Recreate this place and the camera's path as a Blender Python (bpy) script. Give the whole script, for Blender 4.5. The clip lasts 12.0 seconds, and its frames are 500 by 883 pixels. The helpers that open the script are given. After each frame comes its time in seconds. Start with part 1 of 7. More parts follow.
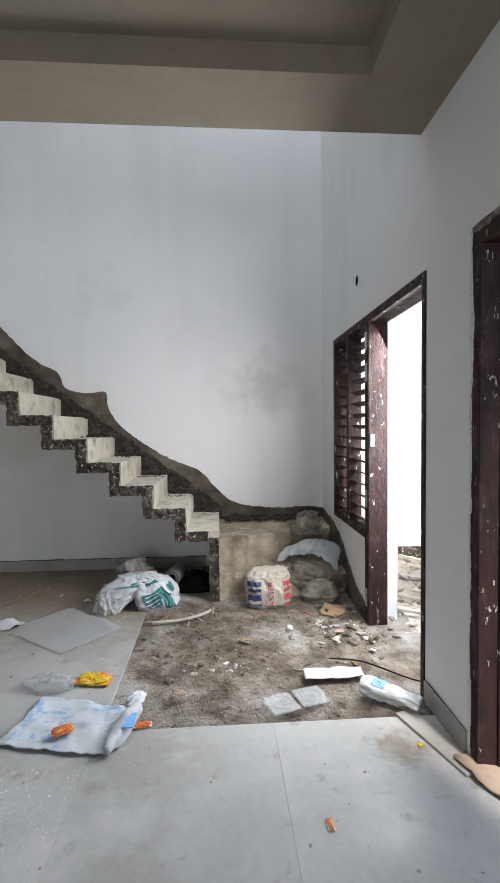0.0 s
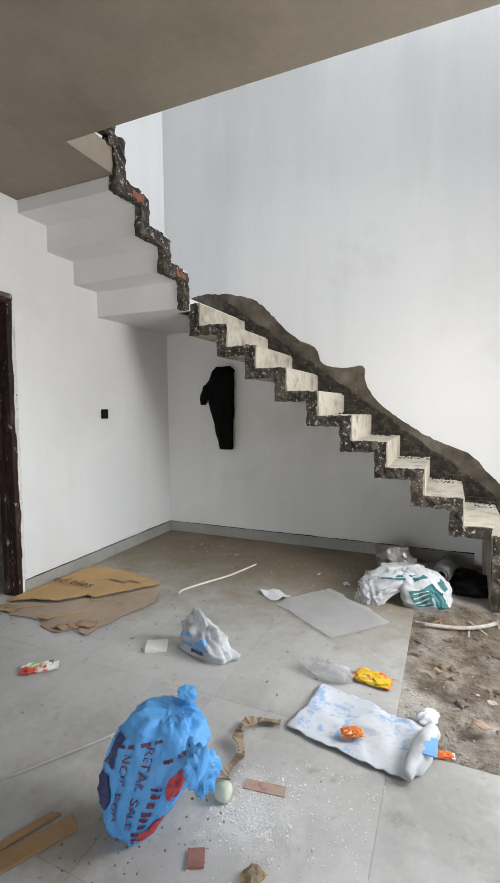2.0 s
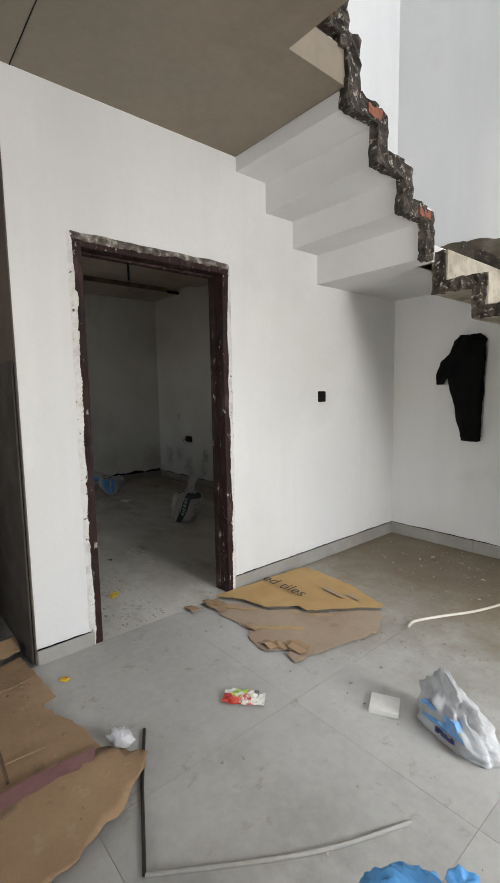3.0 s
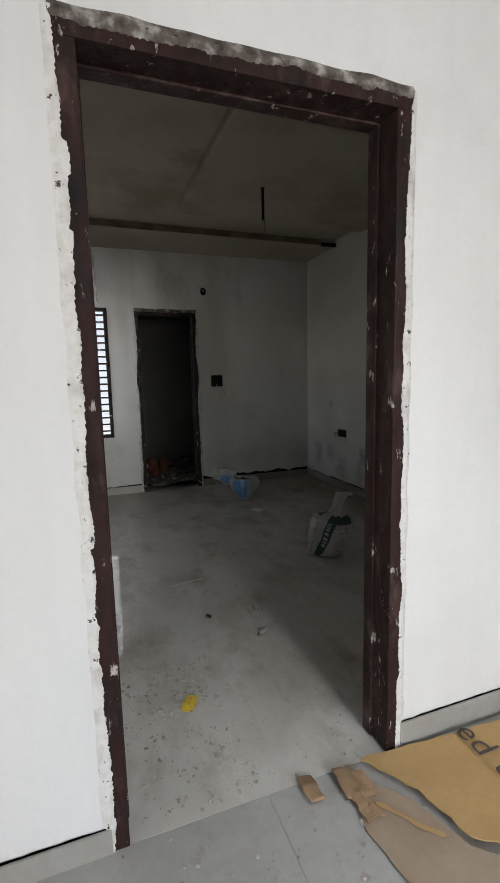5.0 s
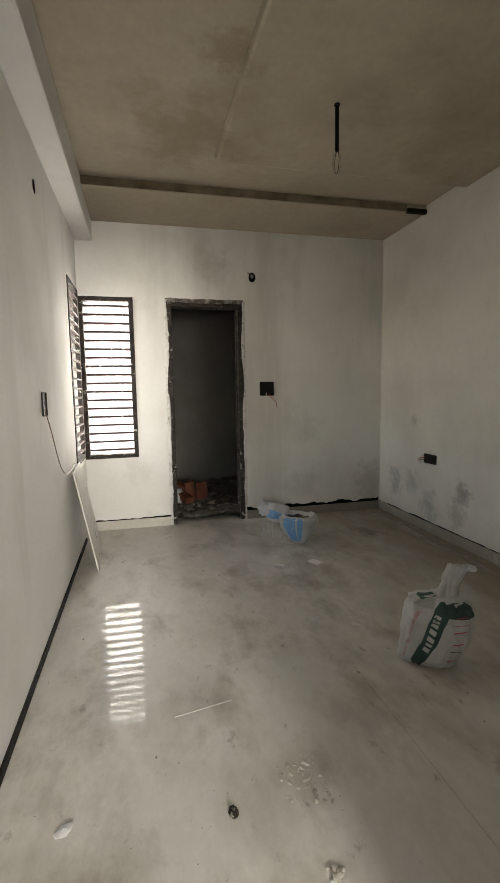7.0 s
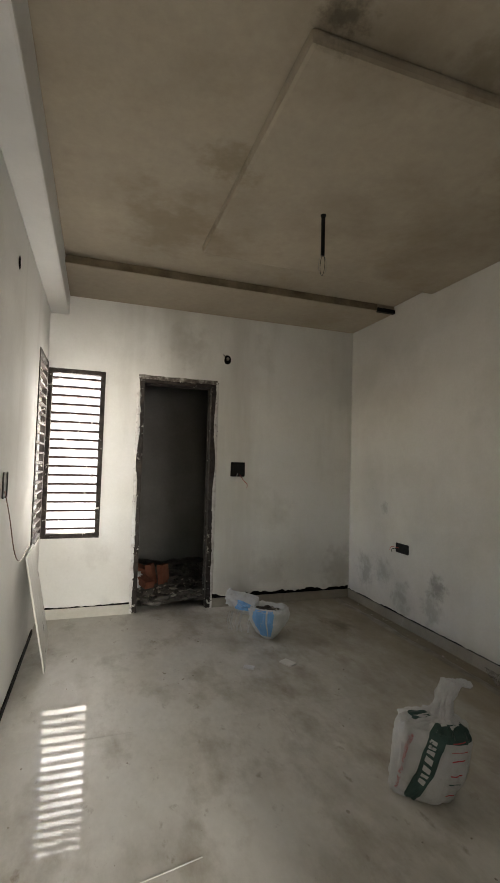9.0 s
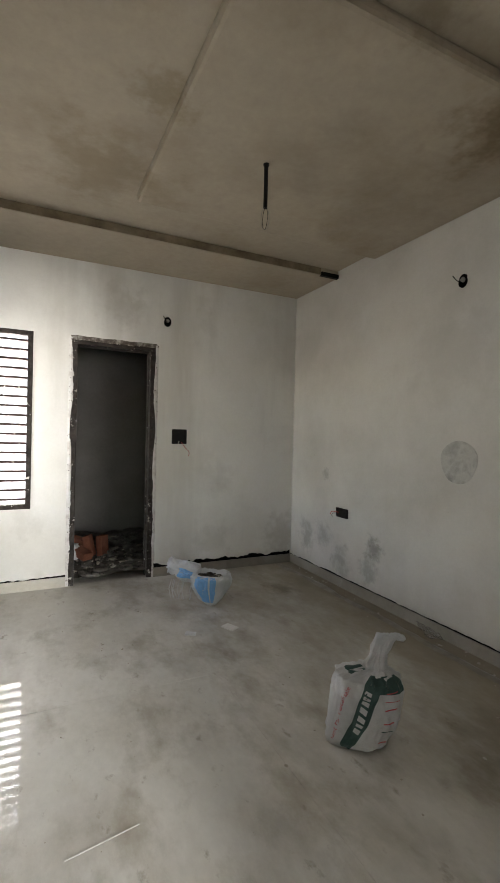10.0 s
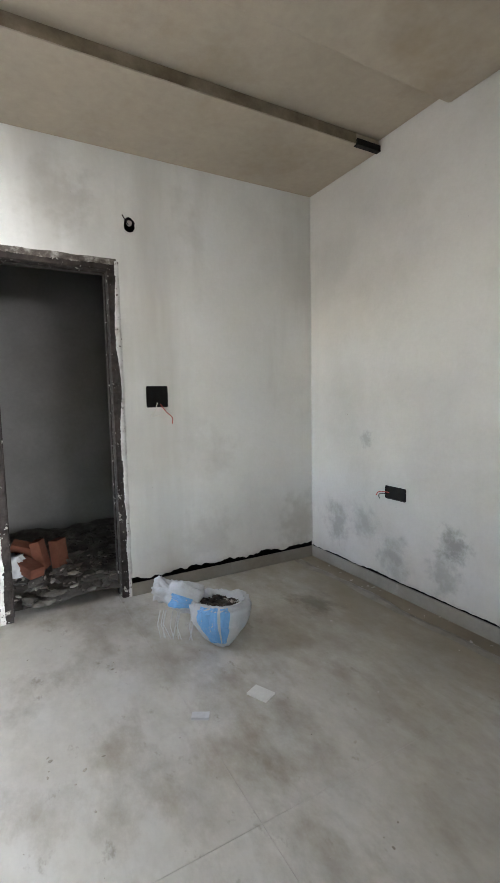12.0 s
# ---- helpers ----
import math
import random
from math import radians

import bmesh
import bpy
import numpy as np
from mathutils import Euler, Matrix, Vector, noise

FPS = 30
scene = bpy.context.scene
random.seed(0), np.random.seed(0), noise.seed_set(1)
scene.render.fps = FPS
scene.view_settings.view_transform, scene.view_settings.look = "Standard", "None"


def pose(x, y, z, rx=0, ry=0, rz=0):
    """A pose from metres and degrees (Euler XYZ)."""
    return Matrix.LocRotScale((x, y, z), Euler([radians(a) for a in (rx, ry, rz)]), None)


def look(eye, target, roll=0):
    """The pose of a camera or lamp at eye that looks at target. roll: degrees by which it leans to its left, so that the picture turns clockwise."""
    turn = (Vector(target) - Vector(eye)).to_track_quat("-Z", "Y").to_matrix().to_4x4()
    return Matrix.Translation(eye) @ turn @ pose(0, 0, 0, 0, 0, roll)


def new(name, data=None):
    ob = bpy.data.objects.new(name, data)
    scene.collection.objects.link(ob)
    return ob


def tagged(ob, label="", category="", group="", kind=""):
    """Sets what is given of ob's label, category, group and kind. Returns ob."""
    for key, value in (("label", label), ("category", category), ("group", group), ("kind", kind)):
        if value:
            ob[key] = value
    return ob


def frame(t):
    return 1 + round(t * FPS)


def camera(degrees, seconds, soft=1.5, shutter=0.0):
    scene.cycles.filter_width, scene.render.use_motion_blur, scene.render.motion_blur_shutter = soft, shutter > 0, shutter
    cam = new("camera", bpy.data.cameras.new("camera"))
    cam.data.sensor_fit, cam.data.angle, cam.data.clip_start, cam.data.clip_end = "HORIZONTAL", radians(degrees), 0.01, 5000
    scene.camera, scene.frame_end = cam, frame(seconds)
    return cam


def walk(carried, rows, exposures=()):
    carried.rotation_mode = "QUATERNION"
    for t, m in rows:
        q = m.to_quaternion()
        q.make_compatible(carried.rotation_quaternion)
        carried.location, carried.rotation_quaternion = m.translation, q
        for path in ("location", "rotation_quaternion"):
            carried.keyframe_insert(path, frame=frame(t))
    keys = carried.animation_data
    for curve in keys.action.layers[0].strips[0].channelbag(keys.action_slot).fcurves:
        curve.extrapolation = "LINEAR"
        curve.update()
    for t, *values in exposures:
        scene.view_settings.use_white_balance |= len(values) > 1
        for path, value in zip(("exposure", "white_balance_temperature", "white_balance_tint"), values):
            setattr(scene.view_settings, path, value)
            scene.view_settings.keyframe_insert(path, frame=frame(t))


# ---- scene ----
cam = camera(57.6, 12.0)
EXPOSURE = [(0.0, 1.24, 6500, 10), (1.0, 1.24, 6550, 10), (2.0, 1.75, 6800, 10), (3.5, 1.87, 7050, 10), (5.4, 1.95, 6800, 10), (6.0, 2.85, 7600, 10), (6.5, 3.5, 7800, 10), (7.2, 3.6, 7900, 10), (9.0, 3.5, 7800, 10), (9.5, 3.5, 7700, 10), (10.0, 3.9, 7300, 10), (10.8, 4.5, 6850, 10), (12.0, 4.72, 6550, 10)]
PATH = [
    (0, (0.103, 0.467, 1.357), (0.231, 2.462, 1.293), -0.5),
    (0.5, (-0.016, 0.424, 1.361), (0.265, 2.403, 1.295), -0.6),
    (1, (-0.124, 0.403, 1.361), (-0.076, 2.402, 1.295), 0.2),
    (1.5, (-0.244, 0.483, 1.336), (-0.622, 2.444, 1.238), 0.1),
    (2, (-0.277, 0.717, 1.34), (-1.075, 2.545, 1.19), -0.4),
    (2.5, (-0.471, 0.935, 1.318), (-1.626, 2.555, 1.115), -0.6),
    (3, (-0.74, 1.177, 1.337), (-2.254, 2.467, 1.119), -1.0),
    (3.5, (-1.011, 1.395, 1.355), (-2.802, 2.26, 1.143), -1.8),
    (3.6, (-1.072, 1.408, 1.333), (-2.898, 2.197, 1.13), -1.8),
    (5.3, (-2.076, 2.100, 1.302), (-3.94, 2.778, 1.031), -1.4),
    (5.5, (-2.223, 2.111, 1.314), (-4.081, 2.802, 1.047), -1.2),
    (6, (-2.549, 2.303, 1.23), (-4.44, 2.913, 1.004), -1.1),
    (6.5, (-2.779, 2.39, 1.244), (-4.705, 2.886, 1.027), -0.9),
    (7, (-2.961, 2.386, 1.271), (-4.895, 2.847, 1.052), -0.9),
    (7.2, (-3.014, 2.367, 1.284), (-4.941, 2.856, 1.066), -0.9),
    (8.8, (-3.109, 2.307, 1.33), (-5.009, 2.932, 1.347), 1.5),
    (9, (-3.105, 2.298, 1.361), (-4.997, 2.937, 1.455), 1.6),
    (9.5, (-3.102, 2.303, 1.387), (-4.967, 3.013, 1.532), 1.5),
    (10, (-3.175, 2.355, 1.319), (-4.978, 3.22, 1.294), 1.4),
    (10.5, (-3.392, 2.533, 1.308), (-5.12, 3.531, 1.173), 1.5),
    (11, (-3.662, 2.585, 1.291), (-5.316, 3.697, 1.127), 2.1),
    (11.5, (-3.984, 2.606, 1.296), (-5.62, 3.738, 1.095), 0.9),
    (12, (-4.413, 2.685, 1.263), (-6.156, 3.648, 1.08), -1.2),
]
walk(cam, [(t, look(eye, target, roll)) for t, eye, target, roll in PATH], EXPOSURE)

# ---- light ----
world = bpy.data.worlds.new("sky")
scene.world = world
world.use_nodes = True
sky = world.node_tree.nodes.new("ShaderNodeTexSky")
sky.sky_type = "NISHITA"
sky.sun_disc = False
sky.sun_elevation, sky.sun_rotation = radians(55), radians(160)
back = world.node_tree.nodes["Background"]
back.inputs[1].default_value = 0.15
world.node_tree.links.new(sky.outputs[0], back.inputs[0])
sun = new("sun", bpy.data.lights.new("sun", "SUN"))
sun.data.energy, sun.data.angle, sun.data.color = 3.0, radians(8), (1.0, 0.96, 0.9)
sun.matrix_world = look((0, 0, 0), (-0.17, 0.55, -0.82))


def window_light(name, m, width, height, power):
    """Sky light in an opening."""
    lamp = new(name, bpy.data.lights.new(name, "AREA"))
    lamp.data.shape, lamp.data.size, lamp.data.size_y = "RECTANGLE", width, height
    lamp.data.energy, lamp.data.color = power, (0.95, 0.97, 1.0)
    lamp.matrix_world = m
    return lamp


window_light("sky_window_1", look((-7.45, 2.136, 1.40), (-6, 2.136, 1.40)), 0.34, 1.36, 2.9)
window_light("sky_window_2", look((-6.995, 1.846, 1.435), (-6.995, 3, 1.435)), 0.46, 1.38, 0.8)
window_light("sky_entrance", look((1.42, 3.10, 1.49), (0, 3.10, 0.75)), 0.94, 1.10, 37)
# Added fill from behind, set in an unseen front opening.
window_light("sky_front", look((-1.0, -3.10, 1.5), (-1.0, 0, 0.2)), 1.7, 1.15, 20)
# Added lamp at the made-up roof opening; brightens the upper stair wall.
roof_sky = window_light("sky_roof_bay", look((0.55, 3.84, 7.80), (0.55, 3.84, 0)), 1.0, 2.0, 46)
roof_sky.data.color = (0.86, 0.93, 1.0)


# ---- materials ----
def nodes_of(name):
    m = bpy.data.materials.new(name)
    m.use_nodes = True
    t = m.node_tree
    return m, t, t.nodes["Principled BSDF"], lambda kind: t.nodes.new("ShaderNode" + kind), t.links.new


def surface(name, colours, scale=1.5, fine=40.0, rough=(0.6, 0.9), bump=0.3, depth=0.004, spots=None, metal=0.0,
            coat=0.0, random_shift=0.0, stretch=(1, 1, 1), streaks=None, detail=8, zone=None, gloss=0.5, blots=(), wet=None, grain=0.6):
    """Two or three colours mixed by large noise, fine grain, rough patches, relief, and splashes of another colour.
    spots: (colour, scale, low, high). streaks: (colour, scale, low, high), drawn out downwards.
    zone: (colour, axis, from, to, wander, scale): dirt, damp and painted shade that thicken along an axis, with a
    wandering edge.
    blots: (colour, centre, radius, strength): single stains and painted dark bands. wet: (most, scale, least): a thin
    wet film in patches."""
    m, tree, bsdf, node, link = nodes_of(name)
    co = node("NewGeometry").outputs["Position"]
    if stretch != (1, 1, 1):
        mp = node("Mapping")
        mp.inputs["Scale"].default_value = stretch
        link(co, mp.inputs["Vector"])
        co = mp.outputs[0]

    def noise_at(s, detail=6, roughness=0.6, vec=None, w=0.0):
        n = node("TexNoise")
        n.noise_dimensions = "4D"
        n.inputs["Scale"].default_value, n.inputs["Detail"].default_value, n.inputs["Roughness"].default_value = s, detail, roughness
        n.inputs["W"].default_value = w
        link(vec or co, n.inputs["Vector"])
        return n.outputs["Fac"]

    def ramp(fac, stops):
        r = node("ValToRGB")
        e = r.color_ramp.elements
        while len(e) < len(stops):
            e.new(0.5)
        for k, (p, c) in zip(e, stops):
            k.position, k.color = p, (*c, 1)
        link(fac, r.inputs[0])
        return r.outputs[0]

    def mix(a, b, fac, kind="MIX"):
        x = node("Mix")
        x.data_type, x.blend_type = "RGBA", kind
        for v, i in ((fac, 0), (a, 6), (b, 7)):
            if isinstance(v, (int, float)):
                x.inputs[i].default_value = v
            elif isinstance(v, tuple):
                x.inputs[i].default_value = (*v, 1)
            else:
                link(v, x.inputs[i])
        return x.outputs[2]

    n = len(colours)
    col = ramp(noise_at(scale, detail, 0.6), [(0.32 + 0.36 * i / max(1, n - 1), c) for i, c in enumerate(colours)])
    col = mix(col, ramp(noise_at(fine, 4, 0.7, w=3.0), [(0.3, (0.8, 0.8, 0.8)), (0.7, (1.0, 1.0, 1.0))]), grain, "MULTIPLY")
    if streaks:
        c, s, a, b = streaks
        mp = node("Mapping")
        mp.inputs["Scale"].default_value = (1, 1, 0.12)
        link(co, mp.inputs["Vector"])
        col = mix(col, c, ramp(noise_at(s, 5, 0.6, mp.outputs[0], 7.0), [(a, (0, 0, 0)), (b, (1, 1, 1))]))
    if spots:
        for i, (c, s, a, b) in enumerate(spots if isinstance(spots[0][0], tuple) else [spots]):
            col = mix(col, c, ramp(noise_at(s, min(9, detail + 1), 0.65, w=11.0 + 5 * i), [(a, (0, 0, 0)), (b, (1, 1, 1))]))
    if zone:
        c, axis, z0, z1, wander, s = zone
        sep = node("SeparateXYZ")
        link(node("NewGeometry").outputs["Position"], sep.inputs[0])
        wob = node("Math")
        wob.operation = "MULTIPLY_ADD"
        link(noise_at(s, 7, 0.7, w=51.0), wob.inputs[0])
        wob.inputs[1].default_value = wander
        link(sep.outputs[axis], wob.inputs[2])
        zr = node("MapRange")
        zr.interpolation_type = "SMOOTHSTEP"
        zr.inputs["From Min"].default_value, zr.inputs["From Max"].default_value = z0 + wander * 0.5, z1 + wander * 0.5
        link(wob.outputs[0], zr.inputs[0])
        col = mix(col, c, zr.outputs[0])
    for i, (c, centre, radius, strength) in enumerate(blots):
        d = node("VectorMath")
        d.operation = "DISTANCE"
        link(node("NewGeometry").outputs["Position"], d.inputs[0])
        d.inputs[1].default_value = centre
        wob = node("Math")
        wob.operation = "MULTIPLY_ADD"
        link(noise_at(2.2 / radius, 7, 0.65, w=60.0 + 3 * i), wob.inputs[0])
        wob.inputs[1].default_value = radius * 2.6
        link(d.outputs["Value"], wob.inputs[2])
        zr = node("MapRange")
        zr.interpolation_type = "SMOOTHSTEP"
        zr.inputs["From Min"].default_value, zr.inputs["From Max"].default_value = radius * 2.35, radius * 1.35
        zr.inputs["To Max"].default_value = strength
        link(wob.outputs[0], zr.inputs[0])
        col = mix(col, c, zr.outputs[0])
    if random_shift:
        info = node("ObjectInfo")
        mr = node("MapRange")
        mr.inputs["To Min"].default_value, mr.inputs["To Max"].default_value = 1 - random_shift, 1.0
        link(info.outputs["Random"], mr.inputs[0])
        hsv = node("HueSaturation")
        link(mr.outputs[0], hsv.inputs["Value"])
        link(col, hsv.inputs["Color"])
        col = hsv.outputs[0]
    link(col, bsdf.inputs["Base Color"])
    mr = node("MapRange")
    mr.inputs["From Min"].default_value, mr.inputs["From Max"].default_value = 0.35, 0.65
    mr.inputs["To Min"].default_value, mr.inputs["To Max"].default_value = rough
    link(noise_at(scale * 2.3, detail - 2, 0.6, w=21.0), mr.inputs[0])
    link(mr.outputs[0], bsdf.inputs["Roughness"])
    bsdf.inputs["Metallic"].default_value = metal
    bsdf.inputs["Specular IOR Level"].default_value = gloss
    bsdf.inputs["Coat Weight"].default_value = coat
    if wet:
        wr = node("MapRange")
        wr.inputs["From Min"].default_value, wr.inputs["From Max"].default_value = 0.36, 0.60
        wr.inputs["To Min"].default_value, wr.inputs["To Max"].default_value = wet[2], wet[0]
        link(noise_at(wet[1], 8, 0.72, w=71.0), wr.inputs[0])
        link(wr.outputs[0], bsdf.inputs["Coat Weight"])
        bsdf.inputs["Coat Roughness"].default_value = 0.03
    if bump:
        add = node("Math")
        add.operation = "ADD"
        link(noise_at(fine, 6, 0.7, w=31.0), add.inputs[0])
        link(noise_at(scale * 3, 4, 0.5, w=37.0), add.inputs[1])
        b = node("Bump")
        b.inputs["Strength"].default_value, b.inputs["Distance"].default_value = bump, depth
        link(add.outputs[0], b.inputs["Height"])
        link(b.outputs[0], bsdf.inputs["Normal"])
    return m


PUTTY = surface("white_putty", [(0.63, 0.63, 0.62), (0.71, 0.71, 0.71), (0.68, 0.69, 0.70)], 0.7, 60, (0.7, 0.92), 0.10, 0.003, grain=0.25,
                spots=(((0.52, 0.515, 0.50), 1.3, 0.58, 0.85), ((0.42, 0.41, 0.38), 30, 0.70, 0.74)), streaks=((0.60, 0.605, 0.61), 1.5, 0.50, 0.72), blots=(((0.44, 0.43, 0.40), (0.55, 4.886, 1.75), 0.4, 0.6), ((0.52, 0.50, 0.46), (-1.6, 4.886, 1.2), 0.5, 0.5)))
# Streaks and the y 3.95 blots paint in vertical bands of reflected light.
RAW_PUTTY = surface("patchy_putty", [(0.62, 0.61, 0.58), (0.75, 0.745, 0.72), (0.80, 0.80, 0.79)], 0.9, 50, (0.65, 0.9), 0.14, 0.004, grain=0.3,
                    spots=(((0.42, 0.40, 0.36), 1.4, 0.58, 0.9), ((0.30, 0.28, 0.25), 24, 0.70, 0.74)), streaks=((0.50, 0.485, 0.45), 1.7, 0.50, 0.74),
                    blots=(((0.36, 0.34, 0.31), (-7.31, 3.95, 0.30), 0.26, 0.3), ((0.40, 0.38, 0.345), (-7.31, 3.95, 0.9), 0.26, 0.25), ((0.42, 0.40, 0.36), (-7.31, 4.75, 0.30), 0.28, 0.6), ((0.42, 0.40, 0.36), (-7.31, 3.05, 2.45), 0.25, 0.5)))
# Real damp stains, on a base darkened to tone this wall below the far one.
DAMP_PUTTY = surface("damp_patchy_putty", [(0.45, 0.435, 0.40), (0.55, 0.535, 0.50), (0.60, 0.59, 0.555)], 0.9, 50, (0.65, 0.92), 0.14, 0.004, grain=0.3,
                     spots=(((0.40, 0.38, 0.34), 1.2, 0.58, 0.9), ((0.26, 0.25, 0.22), 24, 0.70, 0.74)), zone=((0.40, 0.385, 0.35), 2, 0.42, -0.3, 0.7, 3.0), streaks=((0.47, 0.455, 0.42), 1.6, 0.52, 0.75),
                     blots=(((0.20, 0.195, 0.18), (-7.0, 4.845, 0.34), 0.20, 0.6), ((0.20, 0.195, 0.18), (-6.72, 4.845, 0.42), 0.16, 0.5), ((0.19, 0.185, 0.17), (-6.45, 4.845, 0.24), 0.17, 0.55), ((0.16, 0.155, 0.14), (-6.02, 4.845, 0.42), 0.13, 0.7),
                            ((0.20, 0.195, 0.18), (-6.08, 4.845, 0.24), 0.15, 0.5), ((0.30, 0.29, 0.27), (-6.70, 4.845, 0.98), 0.07, 0.7), ((0.40, 0.39, 0.36), (-5.3, 4.845, 1.9), 0.5, 0.5)))
# Two tones of one ceiling plaster, darkened or lightened to suit each room's light.
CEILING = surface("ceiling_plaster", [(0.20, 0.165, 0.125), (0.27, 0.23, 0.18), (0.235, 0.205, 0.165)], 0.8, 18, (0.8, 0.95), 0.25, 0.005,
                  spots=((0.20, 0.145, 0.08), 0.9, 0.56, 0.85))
# Four small blots darken the plaster along the dropped panel's edges.
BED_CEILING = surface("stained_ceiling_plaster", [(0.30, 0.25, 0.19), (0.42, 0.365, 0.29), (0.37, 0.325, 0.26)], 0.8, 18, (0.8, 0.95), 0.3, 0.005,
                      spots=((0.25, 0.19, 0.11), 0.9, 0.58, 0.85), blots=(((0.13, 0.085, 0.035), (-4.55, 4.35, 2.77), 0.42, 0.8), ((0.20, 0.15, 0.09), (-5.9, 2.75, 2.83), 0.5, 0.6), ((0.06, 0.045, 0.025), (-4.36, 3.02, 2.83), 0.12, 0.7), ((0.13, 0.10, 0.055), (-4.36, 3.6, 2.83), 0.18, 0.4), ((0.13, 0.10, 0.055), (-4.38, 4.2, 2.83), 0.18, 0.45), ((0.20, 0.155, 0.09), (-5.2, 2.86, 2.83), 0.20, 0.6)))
CEMENT = surface("raw_cement", [(0.012, 0.009, 0.007), (0.045, 0.035, 0.027), (0.14, 0.115, 0.09)], 14, 55, (0.8, 1.0), 1.0, 0.02, spots=((0.40, 0.365, 0.31), 34, 0.56, 0.62))
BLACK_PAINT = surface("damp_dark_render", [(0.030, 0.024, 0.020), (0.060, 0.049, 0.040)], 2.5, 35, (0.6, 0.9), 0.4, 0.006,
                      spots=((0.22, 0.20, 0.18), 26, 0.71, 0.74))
# Brown render, darkened further to bring down the passage's brightness.
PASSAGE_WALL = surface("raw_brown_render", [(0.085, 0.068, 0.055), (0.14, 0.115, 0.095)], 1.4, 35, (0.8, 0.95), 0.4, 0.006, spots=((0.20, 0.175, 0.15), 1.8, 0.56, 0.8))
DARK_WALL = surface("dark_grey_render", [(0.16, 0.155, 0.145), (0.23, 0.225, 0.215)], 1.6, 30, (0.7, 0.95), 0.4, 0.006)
LIME = surface("dirty_limewash", [(0.34, 0.30, 0.235), (0.50, 0.46, 0.385), (0.28, 0.24, 0.18)], 4, 40, (0.8, 1.0), 0.5, 0.006,
               spots=((0.17, 0.14, 0.105), 7, 0.54, 0.70))
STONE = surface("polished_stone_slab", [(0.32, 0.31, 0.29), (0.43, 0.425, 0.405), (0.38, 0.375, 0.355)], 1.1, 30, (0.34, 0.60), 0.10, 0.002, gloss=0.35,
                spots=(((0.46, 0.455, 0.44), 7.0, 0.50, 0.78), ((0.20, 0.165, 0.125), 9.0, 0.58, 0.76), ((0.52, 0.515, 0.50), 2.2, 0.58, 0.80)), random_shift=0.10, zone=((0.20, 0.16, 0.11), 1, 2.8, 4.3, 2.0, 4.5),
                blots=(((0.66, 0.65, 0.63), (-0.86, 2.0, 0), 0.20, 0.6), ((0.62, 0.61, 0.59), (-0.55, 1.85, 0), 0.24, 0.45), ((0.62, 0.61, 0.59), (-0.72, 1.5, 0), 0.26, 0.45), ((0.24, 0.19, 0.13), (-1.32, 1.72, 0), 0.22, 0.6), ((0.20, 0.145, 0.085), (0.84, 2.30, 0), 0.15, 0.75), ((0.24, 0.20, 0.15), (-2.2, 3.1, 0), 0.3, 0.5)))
# The zone mixes brown damp with the shade of the floor's right side.
WET_STONE = surface("damp_polished_stone", [(0.34, 0.31, 0.26), (0.58, 0.565, 0.525), (0.46, 0.44, 0.395)], 1.7, 30, (0.30, 0.58), 0.06, 0.002, detail=8, gloss=0.18,
                    spots=(((0.55, 0.545, 0.52), 2.6, 0.47, 0.80), ((0.24, 0.205, 0.155), 3.6, 0.50, 0.76), ((0.19, 0.16, 0.12), 11.0, 0.60, 0.74)), random_shift=0.03, stretch=(0.6, 1, 1), zone=((0.22, 0.185, 0.13), 1, 3.4, 4.8, 1.8, 2.2),
                    blots=(((0.10, 0.08, 0.05), (-6.6, 4.33, 0), 0.20, 0.7), ((0.15, 0.12, 0.08), (-4.4, 4.25, 0), 0.42, 0.7), ((0.13, 0.11, 0.08), (-4.1, 4.75, 0), 0.3, 0.7)), wet=(0.50, 4.5, 0.10))
PUDDLE_STONE = surface("wet_dirty_stone", [(0.10, 0.09, 0.078), (0.22, 0.205, 0.185), (0.16, 0.15, 0.135)], 3.2, 24, (0.30, 0.7), 0.7, 0.012, spots=(((0.05, 0.043, 0.036), 5.0, 0.54, 0.66), ((0.34, 0.33, 0.31), 9.0, 0.60, 0.72)), wet=(0.9, 5.0, 0.0))
GROUT = surface("dark_joint", [(0.07, 0.065, 0.06), (0.11, 0.10, 0.09)], 8, 60)
DIRT = surface("dry_dirt", [(0.055, 0.042, 0.029), (0.16, 0.125, 0.09), (0.32, 0.28, 0.225)], 6.0, 34, (0.85, 1.0), 1.0, 0.03,
               spots=(((0.50, 0.475, 0.44), 1.4, 0.48, 0.66), ((0.07, 0.054, 0.038), 12, 0.60, 0.68)))
RUBBLE = surface("pale_rubble", [(0.34, 0.29, 0.23), (0.48, 0.43, 0.36), (0.56, 0.53, 0.48)], 4, 40, (0.85, 1.0), 0.8, 0.02)
MAROON = surface("maroon_primer", [(0.004, 0.003, 0.003), (0.027, 0.009, 0.008), (0.012, 0.006, 0.005)], 7, 45, (0.5, 0.85), 1.0, 0.008, gloss=0.3,
                 spots=(((0.085, 0.05, 0.045), 9, 0.55, 0.68), ((0.40, 0.37, 0.34), 30, 0.61, 0.64), ((0.26, 0.21, 0.20), 14, 0.66, 0.69)), stretch=(1, 1, 0.45))
CRUST = surface("mortar_crust", [(0.03, 0.022, 0.02), (0.14, 0.12, 0.105), (0.50, 0.48, 0.45)], 20, 50, (0.8, 1.0), 0.9, 0.01)
STEEL = surface("grey_hinge_steel", [(0.35, 0.35, 0.35), (0.5, 0.5, 0.5)], 20, 80, (0.35, 0.6), 0.2, 0.001, metal=0.8)
